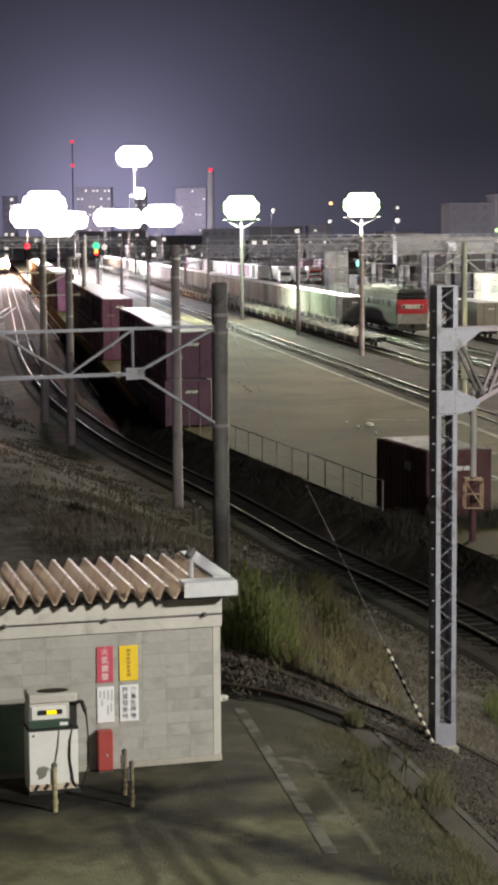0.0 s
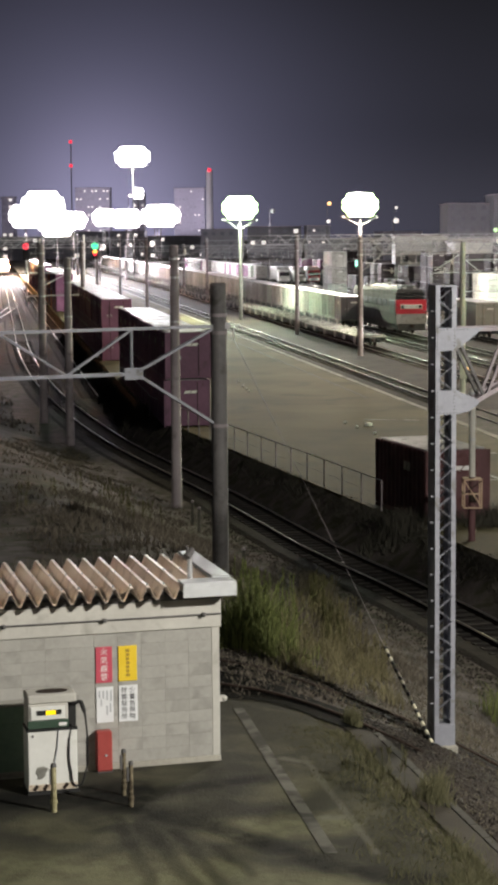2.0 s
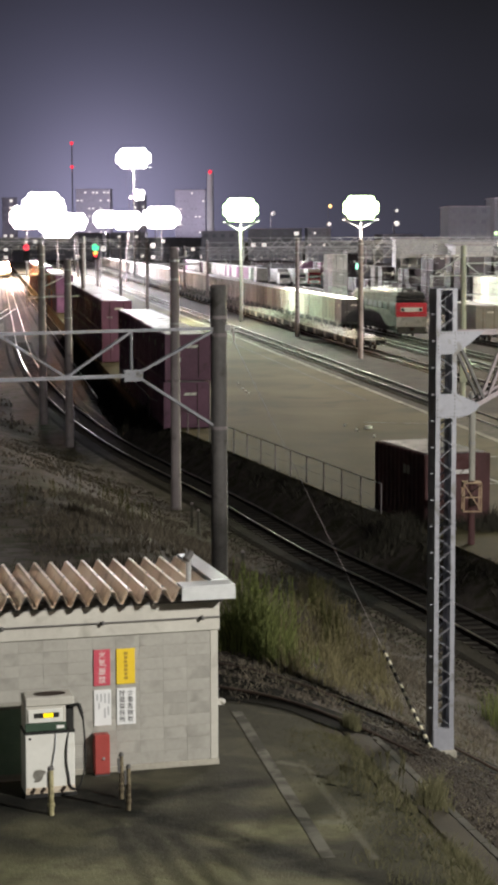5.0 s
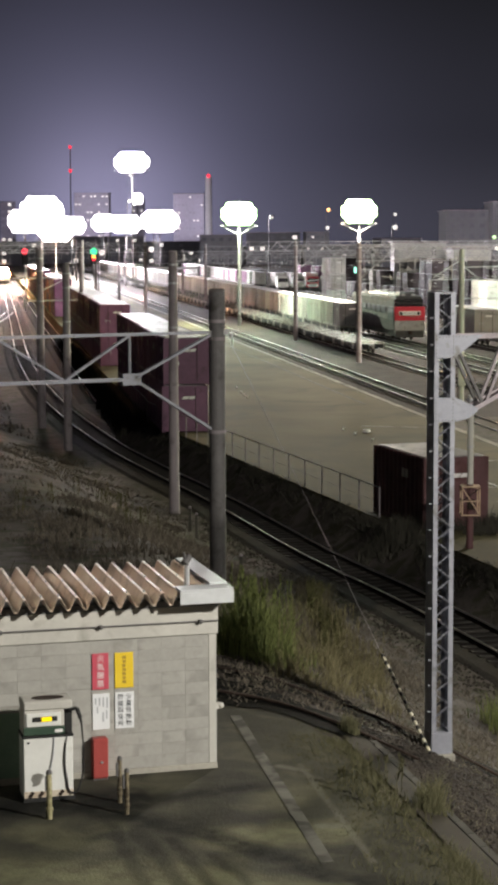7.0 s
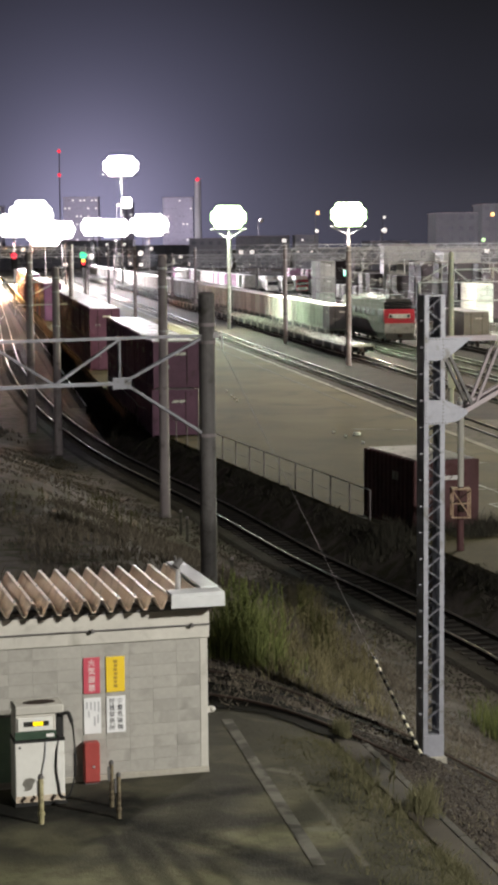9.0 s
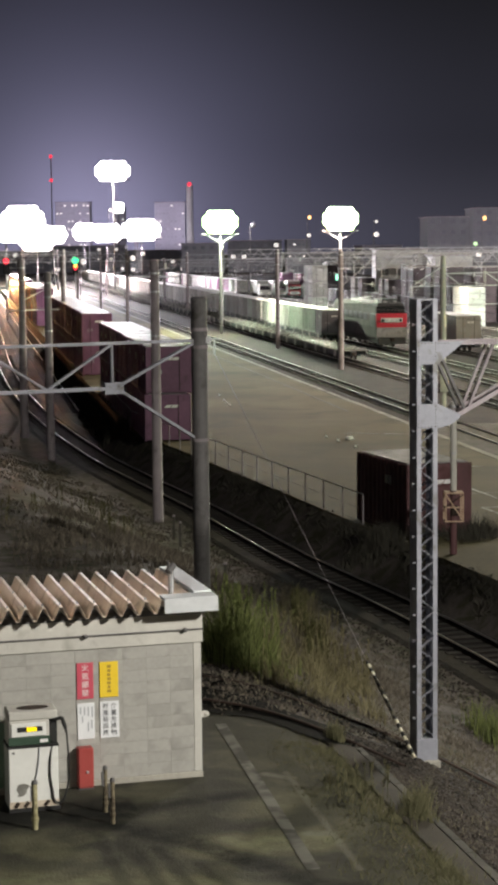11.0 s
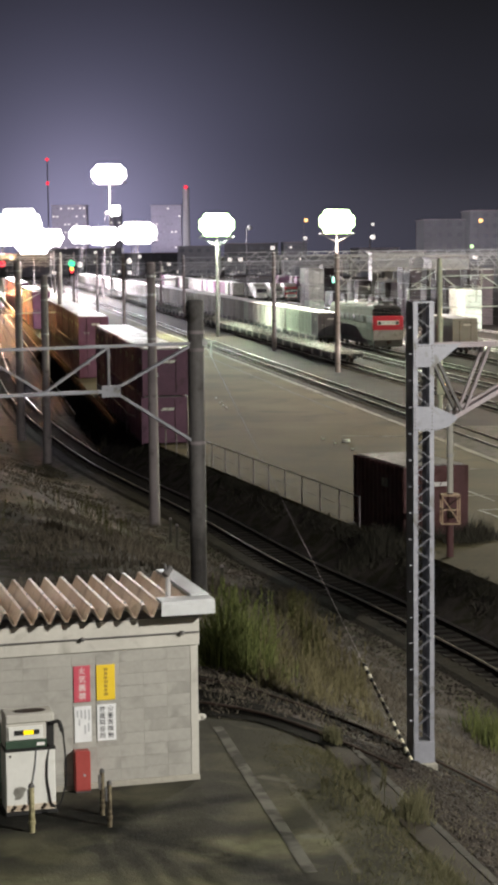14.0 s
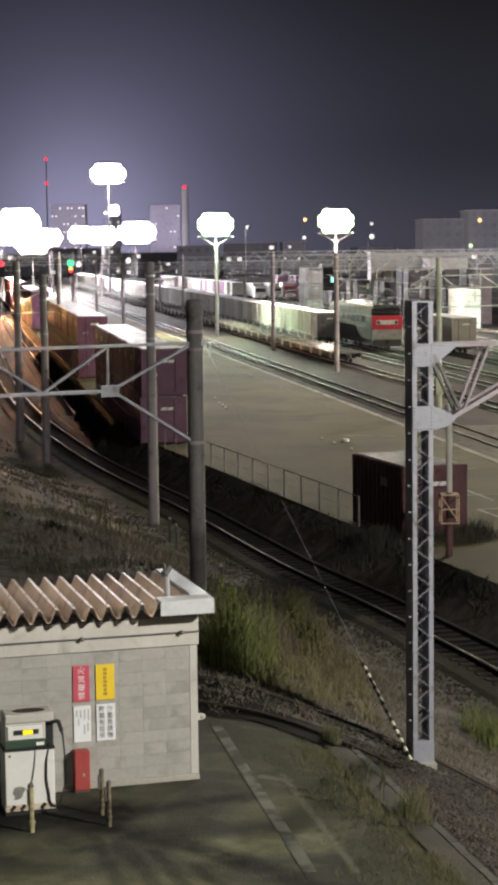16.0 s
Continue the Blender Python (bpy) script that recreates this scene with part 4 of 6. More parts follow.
def build_mast():
    m = thing("lattice_mast", (3.47, 33.34, 1.75), 14.0, "grey riveted lattice steel mast on a concrete foot", "mast")
    h, w = 8.5, 0.195
    part("footing", boxed(-0.25, -0.25, -0.5, 0.25, 0.25, 0.16, bevel=0.03), M_KERB, m, "stained concrete footing")
    part("boot", boxed(-0.205, -0.205, 0.15, 0.205, 0.205, 0.56, bevel=0.015), M_MAST, m, "grey painted boxed foot")
    # two channels with their webs outwards
    for sx in (-1, 1):
        x = sx * w
        web = part("channel_web", boxed(min(x, x - sx * 0.010), -w, 0.5, max(x, x - sx * 0.010), w, h), M_MAST, m)
        for sy in (-1, 1):
            y = sy * (w + 0.001)
            part("flange", boxed(min(x, x - sx * 0.085), min(y, y - sy * 0.012), 0.5, max(x, x - sx * 0.085), max(y, y - sy * 0.012), h + 0.001), M_MAST, web)
    n = 34
    step = (h - 0.6) / n
    run = 2 * w - 0.09
    for k in range(n):
        z0 = 0.6 + k * step
        flip = 1 if k % 2 else -1
        for side in (-1, 1):
            part("brace", barred((-flip * run / 2, side * (w - 0.018), z0), (flip * run / 2, side * (w - 0.018), z0 + step), 0.070, 0.010), M_MAST, m)
    part("cap", boxed(-w, -w, h, w, w, h + 0.03), M_MAST, m)
    bolt = mesh_of("step_bolt", rod(rodded((0, 0, 0), (-0.055, 0, 0), 0.012, seg=8), (-0.055, 0, 0), (-0.065, 0, 0), 0.022, seg=8), M_MAST)
    for k in range(16):
        share("step_bolt", bolt, m, pose(-w, -w + 0.05 + 0.02 * (k % 2), 0.95 + k * 0.475))
    # riveted gusset plates, front and back
    for y in (-w - 0.012, w + 0.002):
        for name, outline in (("upper_plate", [(-w, 7.36), (w, 7.37), (0.60, 7.68), (0.71, 7.77), (-w, 7.77)]), ("lower_plate", [(-w, 6.22), (0.26, 6.23), (0.47, 6.29), (0.62, 6.40), (0.62, 6.47), (w, 6.66), (-w, 6.66)])):
            bm = bmesh.new()
            a = [bm.verts.new((x, y, z)) for x, z in outline]
            b = [bm.verts.new((x, y + 0.010, z)) for x, z in outline]
            bm.faces.new(a)
            bm.faces.new(b[::-1])
            for i in range(len(a)):
                bm.faces.new((a[i], b[i], b[(i + 1) % len(a)], a[(i + 1) % len(a)]))
            bmesh.ops.recalc_face_normals(bm, faces=bm.faces)
            p = part(name, bm, M_MAST, m, "riveted gusset plate")
            if y < 0:
                low, high = outline[0][1], outline[-1][1]
                rivets = bmesh.new()
                spots = [(x, z) for z in np.arange(low + 0.03, high, 0.062) for x in (-w + 0.03, w - 0.04)]
                spots += [(x, low + 0.03 if name == "lower_plate" else high - 0.03) for x in np.arange(-w + 0.09, 0.42, 0.062)]
                for x, z in spots:
                    bmesh.ops.create_icosphere(rivets, subdivisions=1, radius=0.011, matrix=Matrix.Translation((x, y, z)))
                tagged(part("rivets", rivets, M_RUST, p, "dark rivet heads"), kind="stuff")
    # beam over the tracks
    for y in (-0.16, 0.16):
        part("top_chord", barred((0.2, y, 7.74), (14, y, 7.78), 0.08, 0.08), M_CONC, m)
        part("bottom_chord", barred((0.55, y, 6.43), (1.95, y, 7.16), 0.08, 0.08), M_CONC, m)
        part("bottom_chord", barred((1.95, y, 7.16), (14, y, 7.20), 0.08, 0.08), M_CONC, m)
        part("diagonal", barred((0.27, y, 7.50), (0.72, y, 6.56), 0.075, 0.05), M_DARKPOLE, m)
        part("diagonal", barred((0.80, y, 6.58), (1.27, y, 7.72), 0.06, 0.05), M_CONC, m)
        for k in range(9):
            x = 2.4 + k * 1.2
            part("diagonal", barred((x, y, 7.20), (x + 0.6, y, 7.74), 0.05, 0.05), M_CONC, m)
            part("diagonal", barred((x + 0.6, y, 7.74), (x + 1.2, y, 7.20), 0.05, 0.05), M_CONC, m)


build_mast()


def build_column_gantry():
    g = thing("gantry_column", (-0.80, 50.0, 1.0), 0, "dark round steel column carrying a grey truss beam", "gantry")
    part("column", rodded((0, 0, -0.5), (0, 0, 8.87), 0.225, 0.215, 20), M_DARKPOLE, g, "dark weathered round column")
    part("cap", rodded((0, 0, 8.86), (0, 0, 8.93), 0.235, 0.18, 20), M_DARKPOLE, g)
    for z in (7.55, 8.02, 5.05):
        part("band_clamp", rodded((0, 0, z), (0, 0, z + 0.09), 0.235, 0.235, 20), M_CONC, g, "steel band clamp")
    part("bracket", boxed(0.18, -0.12, 7.70, 0.32, 0.12, 7.86), M_GALV, g)
    a = Vector((-0.72, 50.0, 0))
    far = Vector((-6.35, 47.5, 0))
    way = (far - a).normalized()

    def at(d, z, y=0.0):
        p = way * d
        side = Vector((-way.y, way.x, 0)) * y
        return (p.x + side.x, p.y + side.y, z)
    for y in (-0.05, 0.05):
        part("top_chord", barred(at(-0.25, 7.77, y), at(14, 7.74, y), 0.075, 0.075), M_MAST, g)
        part("bottom_chord", barred(at(2.45, 6.58, y), at(14, 6.58, y), 0.085, 0.085), M_MAST, g)
        part("diagonal", barred(at(2.40, 6.60, y), at(0.15, 7.72, y), 0.06, 0.06), M_MAST, g)
        part("knee_brace", barred(at(2.42, 6.60, y), at(0.1, 5.12, y), 0.07, 0.07), M_MAST, g)
        part("vertical", barred(at(2.5, 6.6, y), at(2.5, 7.76, y), 0.05, 0.05), M_MAST, g)
        for k in range(4):
            x = 2.5 + k * 3.6
            part("diagonal", barred(at(x, 7.74, y), at(x + 1.8, 6.6, y), 0.05, 0.05), M_MAST, g)
            part("diagonal", barred(at(x + 1.8, 6.6, y), at(x + 3.6, 7.74, y), 0.05, 0.05), M_MAST, g)
    part("node_plate", barred(at(2.2, 6.58), at(2.72, 6.58), 0.16, 0.30), M_MAST, g)
    return g


build_column_gantry()


def wire(name, p, q, r, sag, material, label, n=14):
    p, q = Vector(p), Vector(q)
    pts = [p.lerp(q, k / n) - Vector((0, 0, 4 * sag * (k / n) * (1 - k / n))) for k in range(n + 1)]
    return tagged(tube(name, pts, r, material, None, 5), label, "wire", "wires over the yard")


# stay wire of the column with a striped guard at its foot
STAY_TOP, STAY_FOOT = Vector((-0.66, 49.8, 8.98)), Vector((3.22, 32.35, 2.16))


def build_stay():
    s = thing("stay_wire", (0, 0, 0), 0, "steel stay wire with a cream and black striped guard", "stay wire")
    part("cable", rodded(STAY_TOP, STAY_FOOT, 0.005, seg=6), M_CONC, s)
    guard = part("guard", rodded(STAY_FOOT, STAY_FOOT.lerp(STAY_TOP, 0.165), 0.031, seg=10), M_BLACK, s, "black guard tube")
    for k in range(12):
        a, b = (k + 0.1) / 12 * 0.165, (k + 0.55) / 12 * 0.165
        part("stripe", rodded(STAY_FOOT.lerp(STAY_TOP, a), STAY_FOOT.lerp(STAY_TOP, b), 0.036, seg=10), M_YELLOW, guard, "cream stripe")


build_stay()

# ---- poles ----


def pole(x, y, z, top, r, material, label, name="catenary_pole"):
    p = thing(name, (x, y, z), 0, label, "pole", "catenary poles")
    part("shaft", rodded((0, 0, -0.4), (0, 0, top - z), r * 1.15, r * 0.9, 16), material, p)
    part("cap", rodded((0, 0, top - z), (0, 0, top - z + 0.06), r * 0.95, r * 0.6, 16), material, p)
    for k in (0.55, 1.3, 3.1):
        part("band", rodded((0, 0, top - z - k), (0, 0, top - z - k + 0.08), r * 1.08, r * 1.08, 16), M_GALV, p)
    return p


p1 = pole(-3.0, 76.2, 0.1, 10.75, 0.19, M_CONC, "grey concrete catenary pole standing in the scrub")
part("crossarm", barred((-1.0, 0, 10.0), (1.0, 0, 10.0), 0.08, 0.08), M_GALV, p1)
part("bracket", barred((-0.2, 0, 10.2), (0.6, 0, 10.35), 0.07, 0.07), M_GALV, p1)
part("insulator", rodded((0.45, 0, 10.3), (0.45, 0, 10.55), 0.06, 0.04, 10), M_WHITE, p1)
pole(-9.6, 99.5, 0.1, 10.0, 0.20, M_CONC, "grey concrete catenary pole beside the running line")
p3 = pole(-12.35, 111.8, 0.1, 10.7, 0.22, M_CONC, "stout grey concrete pole beside the running line")
for z, a, b in ((8.9, -1.6, 1.8), (7.55, -1.0, 2.2)):
    part("crossarm", barred((a, 0, z), (b, 0.2, z + 0.05), 0.08, 0.08), M_GALV, p3)
part("brace", barred((0.2, 0, 8.2), (1.6, 0.2, 8.9), 0.06, 0.06), M_GALV, p3)
pole(-22.3, 255.0, 0.0, 11.3, 0.16, M_WHITE, "slim white pole beside the signals")
pole(-16.3, 184.5, 0.0, 10.6, 0.21, M_CONC, "grey concrete pole by the siding")
pole(-21.0, 150.0, 0.1, 10.0, 0.14, M_CONC, "slim pole at the edge of the field")


def build_cantilever_pole():
    p = pole(12.7, 110.5, YARD - 0.2, 10.6, 0.16, M_BAND, "pale concrete catenary pole with cantilever arms")
    h = 10.6 - YARD + 0.2
    for z, x in ((h - 1.0, 4.0), (h - 1.75, 4.0), (h - 2.85, 4.2)):
        part("arm", barred((0, 0, z), (x, 0.5, z + 0.05), 0.06, 0.06), M_GALV, p)
    part("brace", barred((0.1, 0, h - 0.95), (1.1, 0.1, h - 1.75), 0.06, 0.06), M_GALV, p)
    part("brace", barred((-0.1, 0, h - 0.6), (-1.7, -0.2, h - 1.6), 0.06, 0.06), M_GALV, p)
    part("arm", barred((0, 0, h - 1.7), (-2.0, -0.2, h - 1.75), 0.06, 0.06), M_GALV, p)
    part("brace", barred((2.6, 0.3, h - 1.0), (4.0, 0.5, h - 1.9), 0.06, 0.06), M_GALV, p)
    for x, z in ((2.5, h - 0.9), (2.2, h - 1.9), (-1.9, h - 1.8)):
        bm = bmesh.new()
        for k in range(5):
            rod(bm, (x, x * 0.12, z - k * 0.13), (x, x * 0.12, z - k * 0.13 - 0.06), 0.10, 0.05, 10)
        part("insulator", bm, M_WHITE, p, "stacked white insulator")
    part("relay_box", boxed(-0.2, -0.35, 1.6, 0.25, -0.16, 2.6, bevel=0.02), M_BAND, p)
    part("lamp", rodded((0.2, -0.3, 2.2), (0.2, -0.42, 2.2), 0.10, seg=12), M_WARM, p, "orange lamp")


build_cantilever_pole()


def build_speaker_post():
    p = thing("speaker_post", (7.25, 60.2, YARD - 0.1), 0, "white tube post rising from a rusty cage", "post")
    part("tube", rodded((0, 0, 2.2), (0, 0, 5.1), 0.10, 0.10, 16), M_BAND, p, "white tube")
    part("collar", rodded((0, 0, 4.9), (0, 0, 4.98), 0.14, seg=16), M_GALV, p)
    part("collar", rodded((0, 0, 3.4), (0, 0, 3.46), 0.115, seg=16), M_GALV, p)
    part("lower_post", rodded((0, 0, 0), (0, 0, 2.2), 0.12, 0.10, 16), M_LONE, p, "rusty lower post")
    cage = part("cage", boxed(-0.30, -0.30, 2.12, 0.30, 0.30, 2.16), M_CAGE, p, "rusty cream-painted cage")
    for x in (-0.28, 0.28):
        for y in (-0.28, 0.28):
            part("cage_bar", barred((x, y, 1.2), (x, y, 2.13), 0.045, 0.045), M_CAGE, cage)
    for z in (1.22, 1.68):
        part("cage_bar", barred((-0.30, -0.29, z), (0.30, -0.29, z), 0.04, 0.04), M_CAGE, cage)
        part("cage_bar", barred((-0.29, -0.30, z), (-0.29, 0.30, z), 0.04, 0.04), M_CAGE, cage)
    part("cage_bar", barred((-0.28, -0.30, 2.1), (0.28, -0.30, 1.25), 0.045, 0.04), M_CAGE, cage)
    part("cage_bar", barred((0.28, -0.305, 2.1), (-0.28, -0.305, 1.7), 0.035, 0.03), M_RUST, cage)
    part("bell_box", boxed(-0.10, -0.26, 1.4, 0.14, -0.05, 1.72, bevel=0.03), M_RUST, p)


build_speaker_post()

# ---- fence at the edge of the yard ----


def build_fence():
    f = thing("fence", (0, 0, 0), 0, "low wire fence with steel posts along the yard edge", "fence")
    post = mesh_of("post", rodded((0, 0, -0.2), (0, 0, 1.12), 0.028, seg=8), M_CONC)
    pts = [(fence_x(y) + 0.12, y) for y in np.arange(67.0, 104.0, 2.15)] + [(yard_x(9.05, y), y) for y in np.arange(105.7, 128.0, 2.1)]
    for x, y in pts:
        share("post", post, f, pose(x, y, YARD))
    for (x0, y0), (x1, y1) in zip(pts, pts[1:]):
        part("top_rail", rodded((x0, y0, YARD + 1.1), (x1, y1, YARD + 1.1), 0.022, seg=6), M_GALV, f)
        bm = bmesh.new()
        for z in (0.08, 0.55):
            rod(bm, (x0, y0, YARD + z), (x1, y1, YARD + z), 0.005, seg=4)
        tagged(part("mesh_panel", bm, M_DARKPOLE, f), kind="stuff")


build_fence()


def marker_post(x, y, h):
    p = thing("marker_post", (x, y, height(x, y)), 0, "short weathered white concrete marker post", "post", "marker posts")
    part("shaft", boxed(-0.05, -0.05, -0.2, 0.05, 0.05, h, bevel=0.01), M_OLDKERB, p)
    part("tip", boxed(-0.05, -0.05, h, 0.05, 0.05, h + 0.08, bevel=0.02), M_CONC, p)


for x, y, h in ((-2.2, 71.0, 0.9), (-1.9, 69.0, 0.9), (-0.2, 58.0, 0.7), (-1.2, 66.0, 0.6), (6.3, 38.0, 0.7)):
    marker_post(x, y, h)

# ---- containers ----


def ribbed_shell(l, w, z0, z1, n):
    """One closed shell with ribbed long sides."""
    y0, y1, x = -l / 2 + 0.03, l / 2 - 0.03, w / 2
    step = (y1 - y0 - 0.2) / n
    side = [(x - 0.115, y0)]
    for k in range(n):
        a = y0 + 0.1 + k * step
        side += [(x - 0.115, a), (x - 0.012, a + step * 0.2), (x - 0.012, a + step * 0.6), (x - 0.115, a + step * 0.8)]
    side.append((x - 0.115, y1))
    loop = side + [(-px, py) for px, py in side[::-1]]
    bm = bmesh.new()
    low, high = [bm.verts.new((px, py, z0)) for px, py in loop], [bm.verts.new((px, py, z1)) for px, py in loop]
    for i in range(len(loop)):
        j = (i + 1) % len(loop)
        bm.faces.new((low[i], low[j], high[j], high[i]))
    bm.faces.new(high)
    bm.faces.new(low[::-1])
    return bm


def build_container(paint, l=3.66, w=2.42, h=2.48, full=True, top=M_CROOF):
    """A short freight container, its length along y, its base at 0."""
    c = new("container")
    part("body", ribbed_shell(l, w, 0.06 if full else 0.0, h - 0.04, max(7, int(l / 0.42))), paint, c)
    part("roof", boxed(-w / 2 + 0.14, -l / 2 + 0.16, h - 0.04, w / 2 - 0.14, l / 2 - 0.16, h, bevel=0.015), top, c, "pale roof")
    for sy in (-1, 1):
        if sy > 0 and not full:
            continue
        end = part("door", boxed(-w / 2 + 0.09, min(sy * (l / 2 - 0.035), sy * (l / 2 - 0.005)), 0.15, w / 2 - 0.09, max(sy * (l / 2 - 0.035), sy * (l / 2 - 0.005)), h - 0.10, bevel=0.008), paint, c)
        if not full:
            continue
        for x in (-0.55, 0.55):
            part("lock_bar", rodded((x, sy * l / 2, 0.2), (x, sy * l / 2, h - 0.15), 0.02, seg=6), M_RUST, end)
        if sy < 0:
            for x in (0.02, 0.36):
                mark = boxed(-0.15, -0.0025, -0.075, 0.15, 0.0025, 0.075)
                for v in mark.verts:
                    v.co.x += v.co.z * 0.8
                bmesh.ops.transform(mark, matrix=Matrix.Translation((x, -l / 2 - 0.0065, h * 0.735)), verts=mark.verts)
                part("emblem", mark, M_INKW, end, "white painted mark")
            for k in range(3):
                part("bar", boxed(-0.75 + k * 0.16, -l / 2 - 0.009, h * 0.42, -0.70 + k * 0.16, -l / 2 - 0.004, h * 0.50), M_INKG, end)
    for sx in (-1, 1):
        if full:
            part("bottom_rail", boxed(sx * (w / 2 - 0.05) - 0.05, -l / 2, 0.0, sx * (w / 2 - 0.05) + 0.05, l / 2, 0.14), paint, c)
            for sy in (-1, 1):
                x, y = sx * (w / 2 - 0.05), sy * (l / 2 - 0.05)
                part("corner_post", boxed(x - 0.05, y - 0.05, 0.14, x + 0.05, y + 0.05, h - 0.04), paint, c)
    if full:
        for a, b in ((-0.22, -0.17), (-0.15, -0.10)):
            part("emblem", boxed(-w / 2 - 0.006, l * a, h * 0.66, -w / 2 + 0.012, l * b, h * 0.78), M_SMEAR, c, "grey painted mark")
    return c


KINDS = {}
for key, paint, text in (("purple", M_PURPLE, "dull purple freight container with a pale roof"), ("wine", M_WINE, "wine-red freight container with worn paint"),
                         ("grey", M_GREYC, "pale grey ribbed freight container"), ("green", M_GREENC, "pale green-grey ribbed freight container"),
                         ("brick", M_ORANGE, "brick-red ribbed freight container"), ("slate", M_SLATE, "dull slate-grey ribbed freight container"),
                         ("dusk", M_DUSKC, "dark maroon ribbed freight container"), ("cream", M_CREAM, "cream-white ribbed freight container")):
    top = M_PALEROOF if key in ("purple", "wine", "brick") else M_CROOF
    KINDS[key, True] = tagged(build_container(paint, top=top), text, "container")
    KINDS[key, False] = tagged(build_container(paint, full=False, top=top), text, "container")
KINDS_USED = set()


def put_container(key, x, y, z, turn, group):
    """The first of a kind is the one that was built, the rest are copies."""
    key = (key, y < 225 or 285 < y < 300)
    ob = KINDS[key]
    m = pose(x, y, z, 0, 0, turn)
    if key in KINDS_USED:
        ob = copy_thing(ob, m)
    else:
        KINDS_USED.add(key)
        ob.matrix_basis = m
    ob["group"] = group
    return ob


ALONG = math.degrees(math.atan(0.14))
# the lone container beside the fence, longer than the rest
lone = tagged(build_container(M_LONE, 4.7, 2.5, 2.52, top=M_PALEROOF), "wine-red freight container with a dark shaded side, alone by the fence", "container")
lone.matrix_basis = pose(6.55, 66.65, YARD, 0, 0, 17.0)
# stacks beside the siding, two high
for y0, count in ((97.3, 9), (149.5, 17), (250.0, 12), (330.0, 20)):
    for k in range(count):
        y = y0 + 1.9 + k * 3.78
        for tier in (0, 1):
            key = "purple" if y < 240 else random.choice(("brick", "purple", "purple", "purple"))
            put_container(key, yard_x(10.45, y) + random.uniform(-0.05, 0.05), y, YARD + 2.49 * tier, ALONG + random.uniform(-0.5, 0.5), "stacked containers")



def drop_unused():
    """Kinds that found no place are taken out again."""
    for key, ob in KINDS.items():
        if key not in KINDS_USED:
            for o in (*ob.children_recursive, ob):
                bpy.data.objects.remove(o)


# ---- wagons ----


def build_wagon():
    """A flat wagon 20.4 m long, along y; 0 is the rail top."""
    w = new("flat_wagon")
    deck = bmesh.new()
    box(deck, -1.28, -9.8, 0.86, 1.28, 9.8, 0.94)
    for y in np.arange(-9.2, 9.3, 1.84):
        box(deck, -1.30, y - 0.12, 0.94, 1.30, y + 0.12, 1.0)
    part("deck", deck, M_DECK, w, "pale worn deck")
    for sx in (-1, 1):
        bm = bmesh.new()
        box(bm, sx * 1.2 - 0.06, -9.8, 0.52, sx * 1.2 + 0.06, 9.8, 0.86)
        for y in np.arange(-9, 9.1, 1.5):
            box(bm, sx * 1.28 - 0.04, y - 0.05, 0.5, sx * 1.28 + 0.04, y + 0.05, 0.88)
        part("side_sill", bm, M_WAGON, w)
        for y in (-9.0, -4.6, 0.0, 4.6, 9.0):
            part("twist_lock", boxed(sx * 1.22 - 0.10, y - 0.12, 1.0, sx * 1.22 + 0.10, y + 0.12, 1.13, bevel=0.02), M_DECK, w)
        for y in (-8.4, -3.4, 1.0, 6.4):
            part("side_plate", boxed(sx * 1.33 - 0.02, y - 0.55, 0.38, sx * 1.33 + 0.02, y + 0.5, 0.98, bevel=0.01), M_SIDEPLATE, w, "pale panel")
    part("centre_beam", boxed(-0.25, -9.9, 0.45, 0.25, 9.9, 0.86), M_WAGON, w)
    wheel = rodded((-0.07, 0, 0), (0.07, 0, 0), 0.43, seg=20)
    wheel = mesh_of("wheel", wheel, M_RUST)
    for y in (-7.1, 7.1):
        b = boxed(-0.95, y - 1.5, 0.35, -0.80, y + 1.5, 0.60, bevel=0.03)
        box(b, 0.80, y - 1.5, 0.35, 0.95, y + 1.5, 0.60)
        box(b, -0.9, y - 0.2, 0.3, 0.9, y + 0.2, 0.6)
        bogie = part("bogie", b, M_WAGON, w)
        for dy in (-0.95, 0.95):
            for x in (-0.57, 0.57):
                share("wheel", wheel, bogie, pose(x, y + dy, 0.43))
    part("brake_box", boxed(-0.9, -2.0, 0.25, 0.7, -0.6, 0.6, bevel=0.04), M_WAGON, w)
    part("brake_box", boxed(-0.7, 1.2, 0.25, 0.9, 2.4, 0.6, bevel=0.04), M_WAGON, w)
    for sy in (-1, 1):
        part("coupler", boxed(-0.12, min(sy * 9.8, sy * 10.2), 0.5, 0.12, max(sy * 9.8, sy * 10.2), 0.75, bevel=0.03), M_RUST, w)
        part("end_rail", barred((-1.1, sy * 9.75, 1.05), (1.1, sy * 9.75, 1.05), 0.05, 0.05), M_DECK, w)
        for x in (-1.1, 1.1):
            part("end_post", barred((x, sy * 9.75, 0.9), (x, sy * 9.75, 1.9 if x < 0 else 1.07), 0.05, 0.05), M_DECK, w)
    return w


